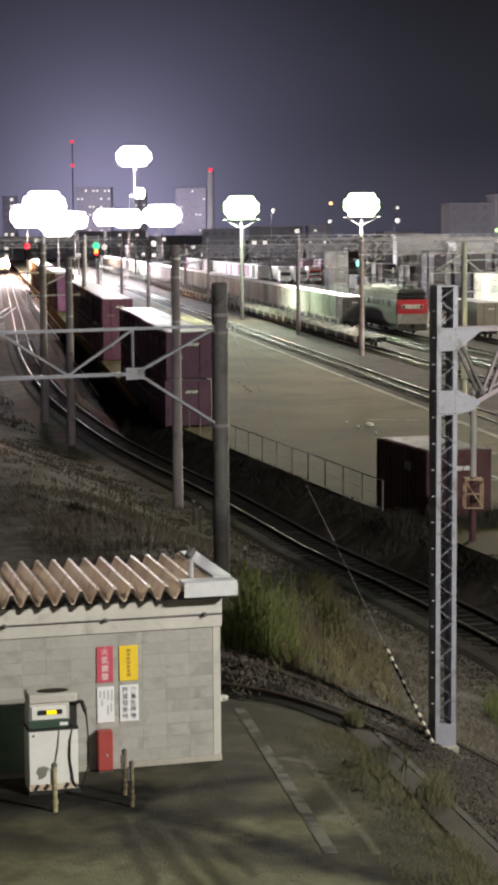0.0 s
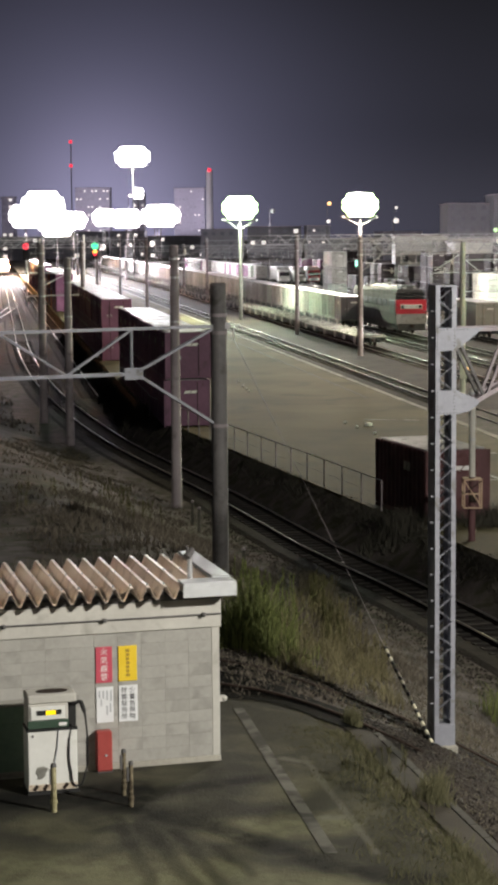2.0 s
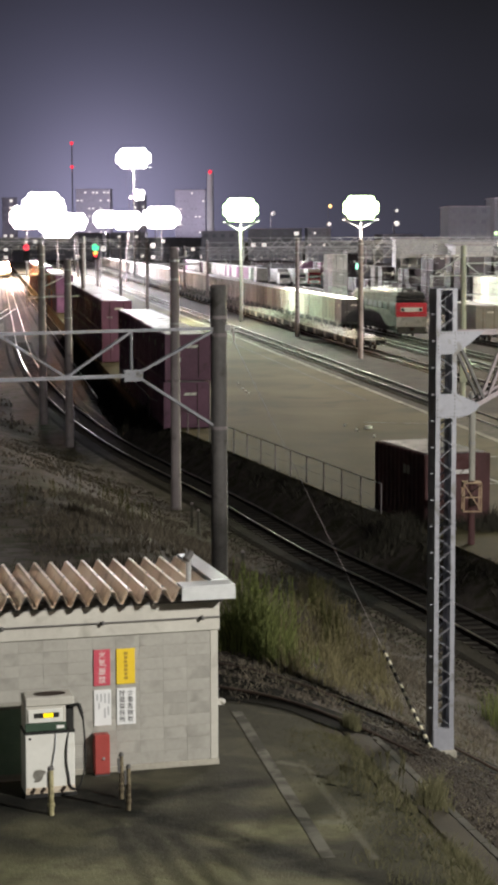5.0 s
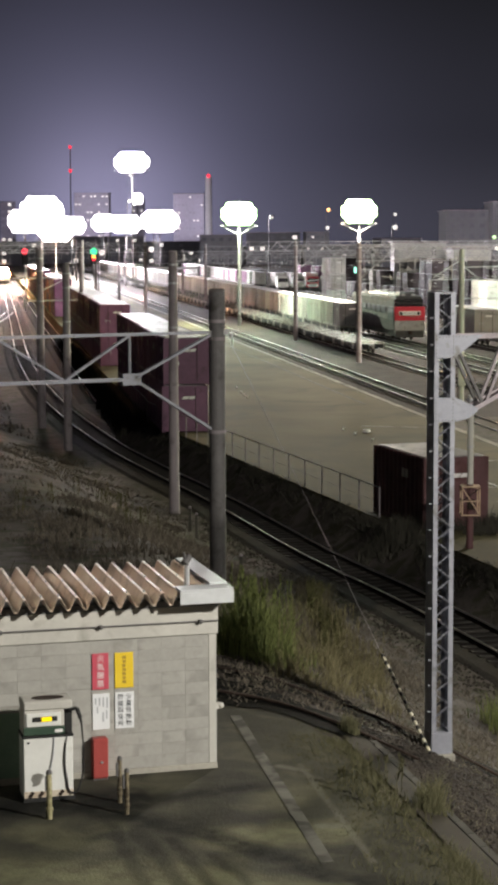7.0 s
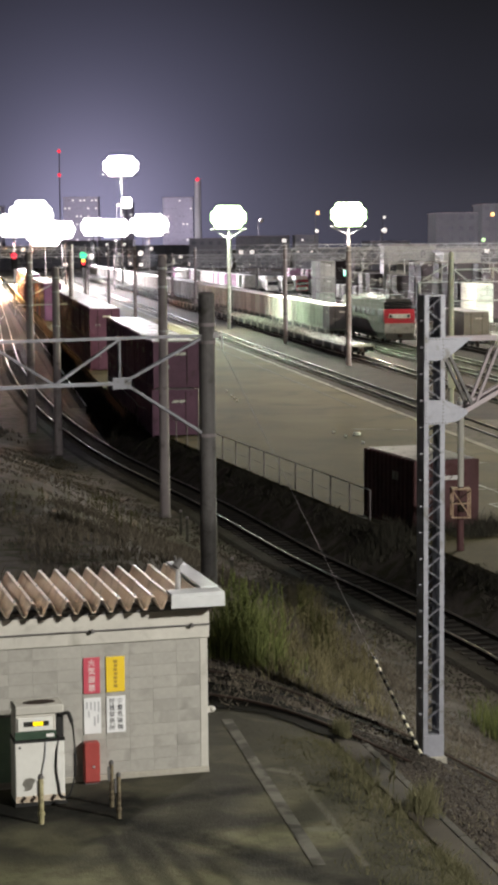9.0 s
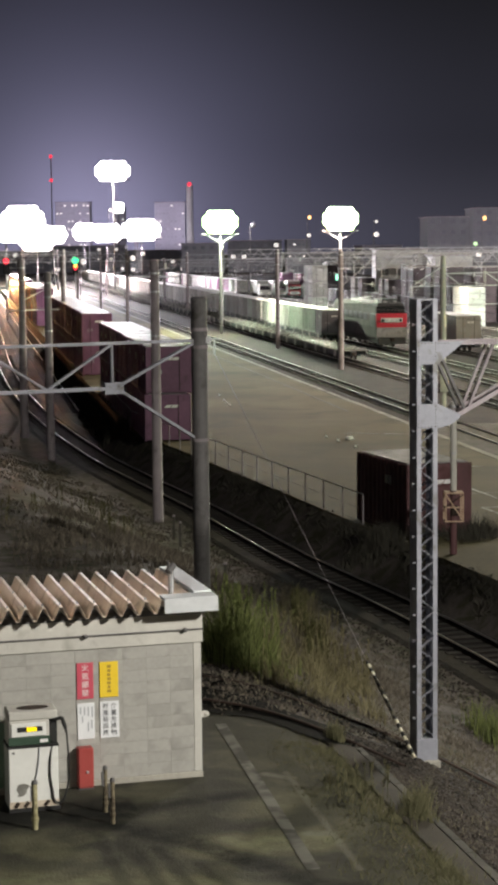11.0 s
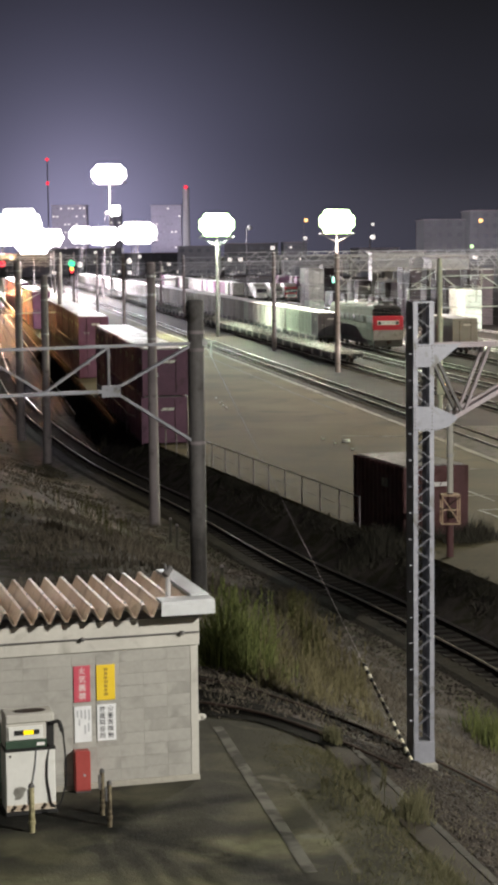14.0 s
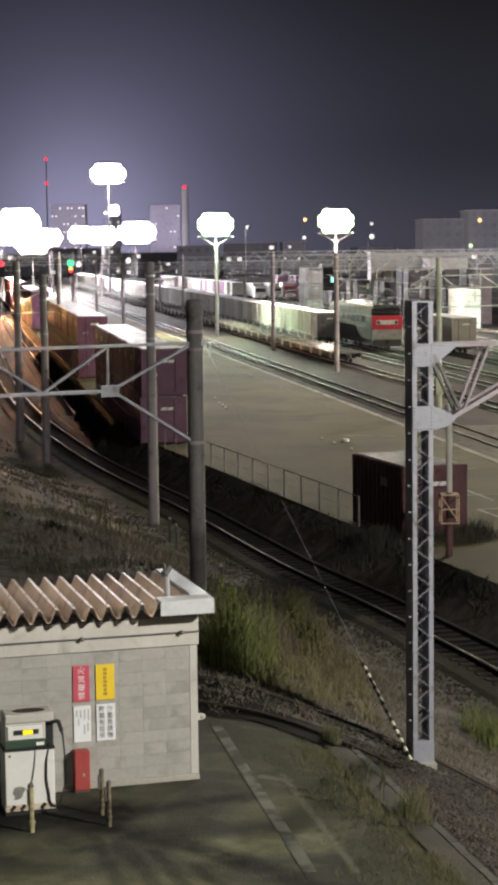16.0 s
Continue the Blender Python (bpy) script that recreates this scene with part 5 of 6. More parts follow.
WAGON = tagged(build_wagon(), "empty flat container wagon with a pale worn deck", "wagon", "flat wagons")
WAGON.matrix_basis = pose(yard_x(34.0, 174.4), 174.4, YARD, 0, 0, ALONG)
for k in range(1, 20):
    y = 174.4 + k * 20.3
    copy_thing(WAGON, pose(yard_x(34.0, y), y, YARD, 0, 0, ALONG))
for k in range(20):
    y = 206.0 + k * 20.3
    w = copy_thing(WAGON, pose(yard_x(38.4, y), y, YARD, 0, 0, ALONG))
    w["label"] = "flat container wagon loaded with freight containers"
    for i in range(5):
        yc = y - 7.9 + i * 3.95
        key = "slate" if (k, i) == (0, 0) else ("green" if k == 0 else random.choice(("cream", "grey", "grey")) if k == 1 else random.choice(("grey", "cream", "green", "grey")) if k < 4 else random.choice(("grey", "cream", "grey")))
        put_container(key, yard_x(38.4, yc), yc, YARD + 1.0, ALONG, "containers on the train")
# another loaded train farther over, a wagon near the cantilever pole, and stacks on the far side
for k in range(7):
    y = 400.0 + k * 20.3
    copy_thing(WAGON, pose(yard_x(57.5, y), y, YARD, 0, 0, ALONG))["label"] = "flat container wagon loaded with freight containers"
    for i in range(5):
        if random.random() < 0.75:
            yc = y - 7.9 + i * 3.95
            put_container(random.choice(("grey", "cream", "grey", "purple", "green")), yard_x(57.5, yc), yc, YARD + 1.0, ALONG, "containers on the train")
copy_thing(WAGON, pose(yard_x(47.5, 186.5), 186.5, YARD, 0, 0, ALONG))["label"] = "flat container wagon loaded with pale freight containers"
for i in range(3):
    put_container("cream", yard_x(47.5, 178.6 + i * 3.95), 178.6 + i * 3.95, YARD + 1.0, ALONG, "containers on the train")
for o, y0, n, tiers in ((65.0, 240.0, 2, 2), (55.2, 294.0, 2, 3)):
    for k in range(n):
        for tier in range(tiers):
            y = y0 + k * 3.8
            put_container(random.choice(("grey", "grey", "green")), yard_x(o, y), y, YARD - 0.22 + 2.49 * tier, ALONG, "stacked containers")

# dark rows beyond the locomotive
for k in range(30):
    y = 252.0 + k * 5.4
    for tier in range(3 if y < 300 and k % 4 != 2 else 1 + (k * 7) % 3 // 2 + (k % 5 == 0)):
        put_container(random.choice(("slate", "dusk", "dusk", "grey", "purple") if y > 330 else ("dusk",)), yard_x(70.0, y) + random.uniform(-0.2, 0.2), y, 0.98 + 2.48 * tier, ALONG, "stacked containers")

drop_unused()

# ---- locomotives ----


def loco_profile(bm, w, y0, y1, z0, z1, slope, top_in):
    """Body with a raked front at y0."""
    pts = []
    for y, z, s in ((y0, z0, w), (y0 - 0.05, z0 + 1.0, w), (y0 + slope, z1 - 0.35, w - 0.05), (y0 + slope + 0.3, z1, w - top_in)):
        pts.append([bm.verts.new((-s, y, z)), bm.verts.new((s, y, z))])
    for y, z, s in ((y1, z1, w - top_in), (y1, z1 - 0.35, w - 0.05), (y1, z0 + 1.0, w), (y1, z0, w)):
        pts.append([bm.verts.new((-s, y, z)), bm.verts.new((s, y, z))])
    n = len(pts)
    for i in range(n):
        a, b = pts[i], pts[(i + 1) % n]
        bm.faces.new((a[0], a[1], b[1], b[0]))
    for side in (0, 1):
        f = bm.faces.new([p[side] for p in pts])
    bmesh.ops.recalc_face_normals(bm, faces=bm.faces)
    return bm


def beam_tube(x, z, y, r=0.42, long=2.5):
    """A thin open tube added in front of a headlight to narrow its beam."""
    bm = bmesh.new()
    rings = [[bm.verts.new((x + math.cos(a) * rr, yy, z + math.sin(a) * rr)) for a in np.linspace(0, 6.28319, 20, endpoint=False)] for rr, yy in ((r, y), (r, y - long), (r + 0.02, y - long), (r + 0.02, y))]
    for k in range(4):
        for i in range(20):
            bm.faces.new((rings[k][i], rings[k][(i + 1) % 20], rings[(k + 1) % 4][(i + 1) % 20], rings[(k + 1) % 4][i]))
    bmesh.ops.recalc_face_normals(bm, faces=bm.faces)
    return bm


def build_loco(name, lit):
    """Electric locomotive 20 m long along y, its front at y = 0, on rails at 0."""
    e = new(name)
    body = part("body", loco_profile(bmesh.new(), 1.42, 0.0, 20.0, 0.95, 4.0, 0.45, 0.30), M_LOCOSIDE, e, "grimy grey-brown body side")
    part("front_band", boxed(-1.40, -0.085, 1.88, 1.40, 0.35, 3.14, bevel=0.03), M_LOCORED, e, "bright red front")
    part("front_apron", boxed(-1.40, -0.075, 0.75, 1.40, 0.3, 1.90, bevel=0.05), M_LOCOGREY, e, "grey lower front")
    part("side_band", boxed(-1.435, 0.35, 1.9, 1.435, 2.6, 3.1, bevel=0.01), M_LOCODARK, e)
    part("windscreen", boxed(-1.30, 0.16, 3.16, 1.30, 0.5, 3.82, bevel=0.03), M_GLASS, e, "dark windscreen")
    part("cab_roof", boxed(-1.22, 0.3, 3.80, 1.22, 3.0, 4.12, bevel=0.08), M_LOCODARK, e, "dark cab roof")
    part("air_conditioner", boxed(-0.7, 1.0, 4.1, 0.7, 2.8, 4.45, bevel=0.06), M_LOCODARK, e)
    for x in (-0.45, 0.45):
        part("horn_cover", boxed(x - 0.14, 0.4, 4.1, x + 0.14, 0.8, 4.3, bevel=0.04), M_LOCOGREY, e)
    plate = part("light_panel", boxed(-1.0, -0.11, 2.35, 1.0, -0.08, 2.72, bevel=0.01), M_WHITE, e, "white strip with headlights")
    # lit lenses are oversized to imitate glare
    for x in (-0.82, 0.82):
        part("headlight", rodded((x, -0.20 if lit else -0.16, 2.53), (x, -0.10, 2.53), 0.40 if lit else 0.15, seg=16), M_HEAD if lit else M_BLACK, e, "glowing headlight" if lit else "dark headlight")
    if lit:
        # glowing discs added for the glare, no part of the locomotive
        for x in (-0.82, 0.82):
            part("reflector", rodded((x, -0.12, 2.53), (x, -0.02, 2.53), 0.80, 0.62, 20), M_GLARERING, e, "glowing orange disc added for headlight glare")
        # upper pair of headlights added to widen the glow
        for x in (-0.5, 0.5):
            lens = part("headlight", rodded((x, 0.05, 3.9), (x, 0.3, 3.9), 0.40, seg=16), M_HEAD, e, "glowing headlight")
            part("hood", beam_tube(x, 3.9, 0.04), M_LOCODARK, lens, "added black tube that narrows the headlight beam")
        # added tubes keep the headlight off the train beside it
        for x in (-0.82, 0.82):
            part("hood", beam_tube(x, 2.53, -0.19), M_LOCODARK, e, "added black tube that narrows the headlight beam")
    for x in (-0.5, 0.0, 0.5):
        part("bar", boxed(x - 0.16, -0.114, 2.48, x + 0.16, -0.110, 2.58), M_INKG, plate)
    part("skirt", boxed(-1.3, -0.15, 0.35, 1.3, 0.25, 0.98, bevel=0.05), M_LOCODARK, e, "dark snow plough")
    part("coupler", boxed(-0.15, -0.55, 0.65, 0.15, -0.1, 0.95, bevel=0.03), M_RUST, e)
    part("underframe", boxed(-1.25, 0.4, 0.45, 1.25, 19.6, 0.97, bevel=0.03), M_LOCODARK, e)
    wheel = mesh_of("wheel", rodded((-0.07, 0, 0), (0.07, 0, 0), 0.55, seg=20), M_RUST)
    for y in (3.2, 10.0, 16.8):
        bogie = part("bogie", boxed(-1.1, y - 2.0, 0.45, 1.1, y + 2.0, 0.75, bevel=0.05), M_LOCODARK, e)
        for dy in (-1.25, 1.25):
            for x in (-0.57, 0.57):
                share("wheel", wheel, bogie, pose(x, y + dy, 0.55))
    for y in np.arange(4.0, 18.5, 2.2):
        for sx in (-1, 1):
            part("louvre", boxed(min(sx * 1.41, sx * 1.44), y, 2.5, max(sx * 1.41, sx * 1.44), y + 1.5, 3.1), M_LOCODARK, e)
    for y in (5.0, 9.6):
        cover = part("roof_box", boxed(-0.95, y, 3.98, 0.95, y + 4.2, 4.22, bevel=0.05), M_CROOF, e, "pale roof cover")
        part("roof_grille", boxed(-0.6, y + 0.6, 4.215, 0.6, y + 3.6, 4.26, bevel=0.02), M_LOCODARK, cover)
    for y in (3.6, 16.5):
        panto = bmesh.new()
        box(panto, -0.7, y - 0.8, 4.0, 0.7, y + 0.8, 4.08)
        for sx in (-0.5, 0.5):
            rod(panto, (sx, y - 0.6, 4.08), (sx * 0.7, y + 0.8, 4.5), 0.03)
            rod(panto, (sx * 0.7, y + 0.8, 4.5), (sx * 0.6, y - 0.1, 5.1), 0.025)
        rod(panto, (-0.8, y - 0.1, 5.12), (0.8, y - 0.1, 5.12), 0.03)
        part("pantograph", panto, M_RUST, e)
        for x in (-0.5, 0.5):
            part("insulator", rodded((x, y + 0.9, 3.95), (x, y + 0.9, 4.3), 0.09, 0.06, 10), M_WHITE, e)
    return e


parked = tagged(build_loco("locomotive", False), "red and grey electric locomotive standing with dark headlights", "locomotive")
parked.matrix_basis = pose(yard_x(42.0, 185.5) + 0.15, 185.5, YARD, 0, 0, ALONG) @ Matrix.Scale(1.09, 4)
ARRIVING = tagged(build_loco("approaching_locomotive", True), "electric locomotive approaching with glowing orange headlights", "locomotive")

# ---- floodlight towers ----


def build_tower(x, y, z, base, width, rows, lens, name="floodlight_tower", head_size=0.5, depth_label="tall steel floodlight tower with a glaring white lamp head"):
    t = thing(name, (x, y, base), 0, depth_label, "floodlight tower", "floodlight towers")
    h = z - base
    part("mast", rodded((0, 0, -0.4), (0, 0, h - 1.4), 0.24, 0.13, 12), M_DARKPOLE, t)
    part("platform", boxed(-width / 2, -0.3, h - 1.55, width / 2, 0.3, h - 1.42), M_DARKPOLE, t)
    for sx in (-1, 1):
        part("strut", barred((0, 0, h - 2.6), (sx * width * 0.42, 0, h - 1.55), 0.09, 0.09), M_DARKPOLE, t)
    for k in range(int(h / 0.9)):
        part("rung", rodded((-0.3, -0.2, 0.6 + k * 0.9), (0.3, -0.2, 0.6 + k * 0.9), 0.03, seg=5), M_DARKPOLE, t)
    # extra rows of oversized lenses stand in for the bloom round the lamp
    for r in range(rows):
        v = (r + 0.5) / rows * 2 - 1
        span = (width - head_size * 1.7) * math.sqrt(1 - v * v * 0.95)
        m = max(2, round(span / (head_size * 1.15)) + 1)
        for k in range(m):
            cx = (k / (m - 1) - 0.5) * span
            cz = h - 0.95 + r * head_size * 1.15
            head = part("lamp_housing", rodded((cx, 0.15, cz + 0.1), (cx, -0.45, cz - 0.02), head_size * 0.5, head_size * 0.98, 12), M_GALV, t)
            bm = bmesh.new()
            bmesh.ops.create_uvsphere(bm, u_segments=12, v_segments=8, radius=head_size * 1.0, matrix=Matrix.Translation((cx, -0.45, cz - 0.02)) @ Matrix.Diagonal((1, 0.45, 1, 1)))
            part("lens", bm, lens, head, "glaring lens, oversized to fill the bloom")
    return t


# head width, rows and lens size follow the bloom of each lamp
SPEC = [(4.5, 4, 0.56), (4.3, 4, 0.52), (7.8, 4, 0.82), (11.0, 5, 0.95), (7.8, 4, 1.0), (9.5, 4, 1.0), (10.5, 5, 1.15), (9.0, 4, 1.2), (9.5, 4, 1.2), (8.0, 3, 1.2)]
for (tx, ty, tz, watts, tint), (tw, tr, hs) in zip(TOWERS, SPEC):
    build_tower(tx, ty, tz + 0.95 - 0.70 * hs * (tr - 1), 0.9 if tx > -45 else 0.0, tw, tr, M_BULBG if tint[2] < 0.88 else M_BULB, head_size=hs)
board = thing("lit_board", (13.6, 233.9, 7.5), 0, "small glowing green board on the lamp tower", "sign")
part("case", boxed(-0.25, -0.05, -0.4, 0.25, 0.12, 0.4, bevel=0.03), M_BLACK, board)
part("face", boxed(-0.20, -0.07, -0.35, 0.20, -0.052, 0.35), M_GREENSIGN, board, "glowing green face")
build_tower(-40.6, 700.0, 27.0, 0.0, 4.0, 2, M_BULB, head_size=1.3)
small = thing("floodlight_tower", (44.0, 135.0, 0.9), 0, "steel floodlight tower at the side of the yard", "floodlight tower", "floodlight towers")
part("mast", rodded((0, 0, -0.4), (0, 0, 21.9), 0.3, 0.16, 12), M_GALV, small)
part("platform", boxed(-1.6, -0.3, 21.8, 1.6, 0.3, 21.9), M_GALV, small)
for k in range(4):
    part("lamp_housing", boxed(-1.5 + k * 0.8, -0.3, 21.95, -0.9 + k * 0.8, 0.1, 22.5, bevel=0.05), M_GALV, small)

# ---- portals over the yard ----


def build_portal(x, y, z, span, depth, top, label, skin=M_CONC, beam=M_PORTAL):
    g = thing("catenary_portal", (x, y, z), ALONG, label, "gantry", "catenary portals")
    h = top - z
    for px in (0.0, span):
        part("post", rodded((px, 0, -0.4), (px, 0, h), 0.24, 0.19, 14), skin, g, "round post")
        part("cap", rodded((px, 0, h), (px, 0, h + 0.12), 0.20, 0.10, 14), M_GALV, g)
        for zz in (h - 0.35, h - depth - 0.35):
            part("band", rodded((px, 0, zz), (px, 0, zz + 0.10), 0.25, 0.25, 14), M_GALV, g)
    h -= 0.25
    part("knee_brace", barred((0.1, 0, h - depth - 1.5), (1.9, 0, h - depth), 0.08, 0.08), M_PORTAL, g)
    part("arm", barred((0, -0.1, h - depth - 2.6), (2.7, -0.1, h - depth - 2.4), 0.06, 0.06), M_GALV, g)
    for zz in (h, h - depth):
        for yy in (-0.2, 0.2):
            part("chord", barred((0, yy, zz), (span, yy, zz), 0.075, 0.075), beam, g)
    n = int(span / (2.0 if y < 260 else 3.2))
    lacing = bmesh.new()
    for k in range(n):
        a, b = k * span / n, (k + 0.5) * span / n
        c = (k + 1) * span / n
        for p, q in (((a, 0, h - depth), (b, 0, h)), ((b, 0, h), (c, 0, h - depth))):
            if y < 260:
                part("diagonal", barred(p, q, 0.07, 0.07), beam, g)
            else:
                bar(lacing, p, q, 0.05, 0.05)
    if y < 260:
        lacing.free()
    else:
        tagged(part("lacing", lacing, beam, g), kind="stuff")
    for k in range(1, int(span / 4.5) + 1):
        px = k * 4.5 - 1.0
        if px < span:
            part("drop_post", barred((px, 0, h - depth), (px, 0, h - depth - 1.6), 0.07, 0.07), M_PORTAL, g)
            part("arm", barred((px, 0, h - depth - 1.5), (px - 1.6, -0.1, h - depth - 1.3), 0.05, 0.05), M_GALV, g)
            bm = bmesh.new()
            for i in range(4):
                rod(bm, (px - 0.8, -0.05, h - depth - 1.4 - i * 0.12 + 0.2), (px - 0.8, -0.05, h - depth - 1.45 - i * 0.12 + 0.2), 0.11, 0.05, 8)
            part("insulator", bm, M_WHITE, g)
    return g


for x, y, span, top, skin in ((9.4, 156.6, 34, 10.9, M_CONC), (5.0, 191.0, 44, 11.0, M_CONC), (-0.88, 244.7, 48, 11.3, M_DARKPOLE), (-6.2, 283.0, 50, 10.6, M_CONC),
                              (-11.0, 322.0, 52, 9.6, M_CONC), (-28.0, 430.0, 56, 8.9, M_CONC), (-41.0, 520.0, 58, 8.6, M_CONC)):
    build_portal(x, y, YARD - 0.2, span, 1.15, top, "grey steel truss portal carrying wires over the yard tracks", skin)
for y in (255.0, 310.0, 380.0, 470.0):
    build_portal(track_x(y) - 4.0, y, 0.0, 22.0, 1.0, 10.9 + (y - 255.0) * 0.003, "pale steel truss portal over the running line", M_CONC, M_LITPORTAL)

for o, z, r in ((27.5, 6.4, 0.012), (34.0, 6.4, 0.012), (38.6, 6.4, 0.012), (42.0, 6.4, 0.012), (47.5, 6.4, 0.012), (27.5, 7.5, 0.012), (42.0, 7.4, 0.012), (52.5, 6.4, 0.012)):
    for y0, y1 in ((110, 152), (152, 190), (190, 245), (245, 300), (300, 360)):
        wire("contact_wire", (yard_x(o, y0), y0, z), (yard_x(o, y1), y1, z), r, 0.15 if z < 7 else 0.5, M_DARKPOLE, "thin overhead contact wire along a yard track", 6)

# ---- signals ----


def signal(x, y, z, top, lights):
    s = thing("railway_signal", (x, y, z), 0, "railway signal with glowing lights on a post", "signal", "signals")
    part("post", rodded((0, 0, -0.3), (0, 0, top - z), 0.10, seg=10), M_GALV, s)
    part("backboard", boxed(-0.5, -0.1, top - z - 2.2, 0.5, 0.1, top - z + 0.6, bevel=0.1), M_BLACK, s)
    for dz, lens, r, text in lights:
        part("lamp", rodded((0, -0.2, top - z + dz), (0, -0.1, top - z + dz), r, seg=14), lens, s, text)


signal(-26.9, 330.0, 0.9, 9.4, ((0.0, M_SIGG, 0.62, "glowing green lamp"), (-1.0, M_SIGA, 0.34, "glowing amber lamp"), (-1.4, M_SIGR, 0.3, "glowing red lamp")))
signal(-35.5, 300.0, 0.0, 9.6, ((0.0, M_SIGR, 0.50, "glowing red lamp"),))

# ---- trucks and sheds across the yard ----


def build_truck(x, y, turn, cab_paint, body_paint, label):
    t = thing("truck", (x, y, YARD - 0.2), turn, label, "truck", "parked trucks")
    cab = part("cab", boxed(-1.2, -3.4, 0.6, 1.2, -1.7, 2.9, bevel=0.12), cab_paint, t)
    part("windscreen", boxed(-1.05, -3.43, 1.7, 1.05, -3.38, 2.5, bevel=0.02), M_GLASS, cab)
    part("grille", boxed(-0.9, -3.43, 0.8, 0.9, -3.39, 1.4), M_WHITE, cab)
    for x_ in (-0.9, 0.9):
        part("headlamp", boxed(x_ - 0.16, -3.45, 0.95, x_ + 0.16, -3.40, 1.2), M_WINDOW, cab, "lit headlamp")
    part("cargo_box", boxed(-1.22, -1.6, 1.0, 1.22, 4.0, 3.6, bevel=0.04), body_paint, t)
    part("chassis", boxed(-0.5, -3.2, 0.5, 0.5, 4.0, 0.95), M_BLACK, t)
    wheel = mesh_of("wheel", rodded((-0.14, 0, 0), (0.14, 0, 0), 0.48, seg=16), M_BLACK)
    for y_ in (-2.5, 1.6, 2.8):
        for x_ in (-1.0, 1.0):
            share("wheel", wheel, t, pose(x_, y_, 0.48))


for k, (dx, cabp, boxp) in enumerate(((0, M_LOCORED, M_WHITE), (2.9, M_WHITE, M_WHITE), (-3.2, M_GREENC, M_WHITE), (-6.5, M_WHITE, M_GREYC), (5.9, M_LOCORED, M_GREYC))):
    build_truck(13.2 + dx * 1.0, 384 + (k % 2) * 3.0, 5 + k * 3, cabp, boxp, "freight truck parked across the yard under bright light")


def build_block(name, x0, x1, y0, y1, z0, z1, wall, label, windows=0, floors=0, lit=0.3, category="building", sash=M_DIMSASH, roof=0.4):
    b = thing(name, (x0, y0, z0), 0, label, category, "buildings round the yard")
    w, d, h = x1 - x0, y1 - y0, z1 - z0
    part("wall", boxed(0, 0, -0.4, w, d, h), wall, b)
    part("roof", boxed(-roof, -roof, h, w + roof, d + roof, h + max(0.25, roof * 0.6)), M_CONC, b)
    for f in range(floors):
        for k in range(windows):
            cx, cz = (k + 0.5) * w / windows, (f + 0.6) * h / floors
            on = random.random() < lit
            s = min(0.75, 0.2 * min(w / windows, h / floors))
            part("window", boxed(cx - s * 1.2, -0.08, cz - s, cx + s * 1.2, 0.05, cz + s), M_WINDOW if on else sash, b)
    return b


shed = build_block("warehouse", 26.0, 35.2, 330, 338, 0.9, 10.7, M_WALLW, "long white-clad warehouse beyond the tracks", 3, 1, 0.0)
part("door", boxed(6.6, -0.06, 7.6, 7.4, 0.0, 9.0), M_DARKPOLE, shed)
build_block("warehouse", 35.6, 41.5, 325, 333, 0.9, 10.0, M_WALLW, "low grey-white goods shed beyond the tracks", 2, 1, 0.0)
shed2 = build_block("office_block", 33.2, 39.2, 300, 312, 0.9, 9.7, M_WALLW, "small white flat-roofed yard office", 0, 0)
part("gutter", boxed(-0.1, -0.12, 6.3, 6.1, 0.0, 6.45), M_CONC, shed2)
part("canopy", boxed(-0.2, -0.5, 4.6, 6.2, 0.0, 4.75), M_GREYC, shed2)
build_block("apartment_block", 64.0, 90.0, 600, 625, 0, 20.5, M_TOWNDARK, "dark apartment block beyond the yard", 8, 6, 0.06)
build_block("apartment_block", 77.5, 100.0, 590, 612, 0, 23.0, M_TOWNDARK, "dark apartment block with a higher roof", 7, 7, 0.05)
build_block("apartment_block", -82.5, -66.0, 900, 915, 0, 34.0, M_HAZETOWN, "distant apartment tower with lit windows", 9, 9, 0.26, sash=M_HAZETOWN)
build_block("apartment_block", -58.0, -52.0, 950, 962, 0, 32.0, M_HAZETOWN, "distant apartment tower with lit windows", 3, 8, 0.2, sash=M_HAZETOWN)
build_block("apartment_block", -35.0, -20.5, 900, 915, 0, 33.5, M_HAZETOWN, "distant apartment tower with lit windows", 8, 9, 0.22, sash=M_HAZETOWN)
build_block("apartment_block", -118.0, -112.0, 900, 912, 0, 30.0, M_HAZETOWN, "distant apartment tower with lit windows", 2, 9, 0.5, sash=M_HAZETOWN)
rng = random.Random(5)
x = -20.0
while x < 120:
    wd = rng.uniform(10, 26)
    build_block("town_house", x, x + wd * 0.92, 760 + rng.uniform(0, 60), 830, 0, rng.uniform(8, 15), M_TOWNDARK, "dark town building beyond the railway yard", 5, 3, 0.07, "house")
    x += wd
x = -150.0
while x < -20:
    wd = rng.uniform(14, 30)
    build_block("town_house", x, x + wd * 0.92, 820 + rng.uniform(0, 40), 880, 0, rng.uniform(9, 15), M_TOWNDARK, "dark town building beyond the railway yard", 6, 3, 0.15, "house")
    x += wd


def chimney(x, y, h, r, name, label, lights, skin=M_CHIMNEY):
    c = thing(name, (x, y, 0), 0, label, "chimney", "tall masts of the town")
    part("shaft", rodded((0, 0, -0.5), (0, 0, h), r * 1.3, r, 16), skin, c)
    for z in lights:
        part("beacon", ball(bmesh.new(), (0, -r - 0.5, z), 0.95, 2), M_SIGR, c, "glowing red beacon")
        part("beacon_arm", barred((0, 0, z), (0, -r - 0.4, z), 0.3, 0.3), M_GALV, c)


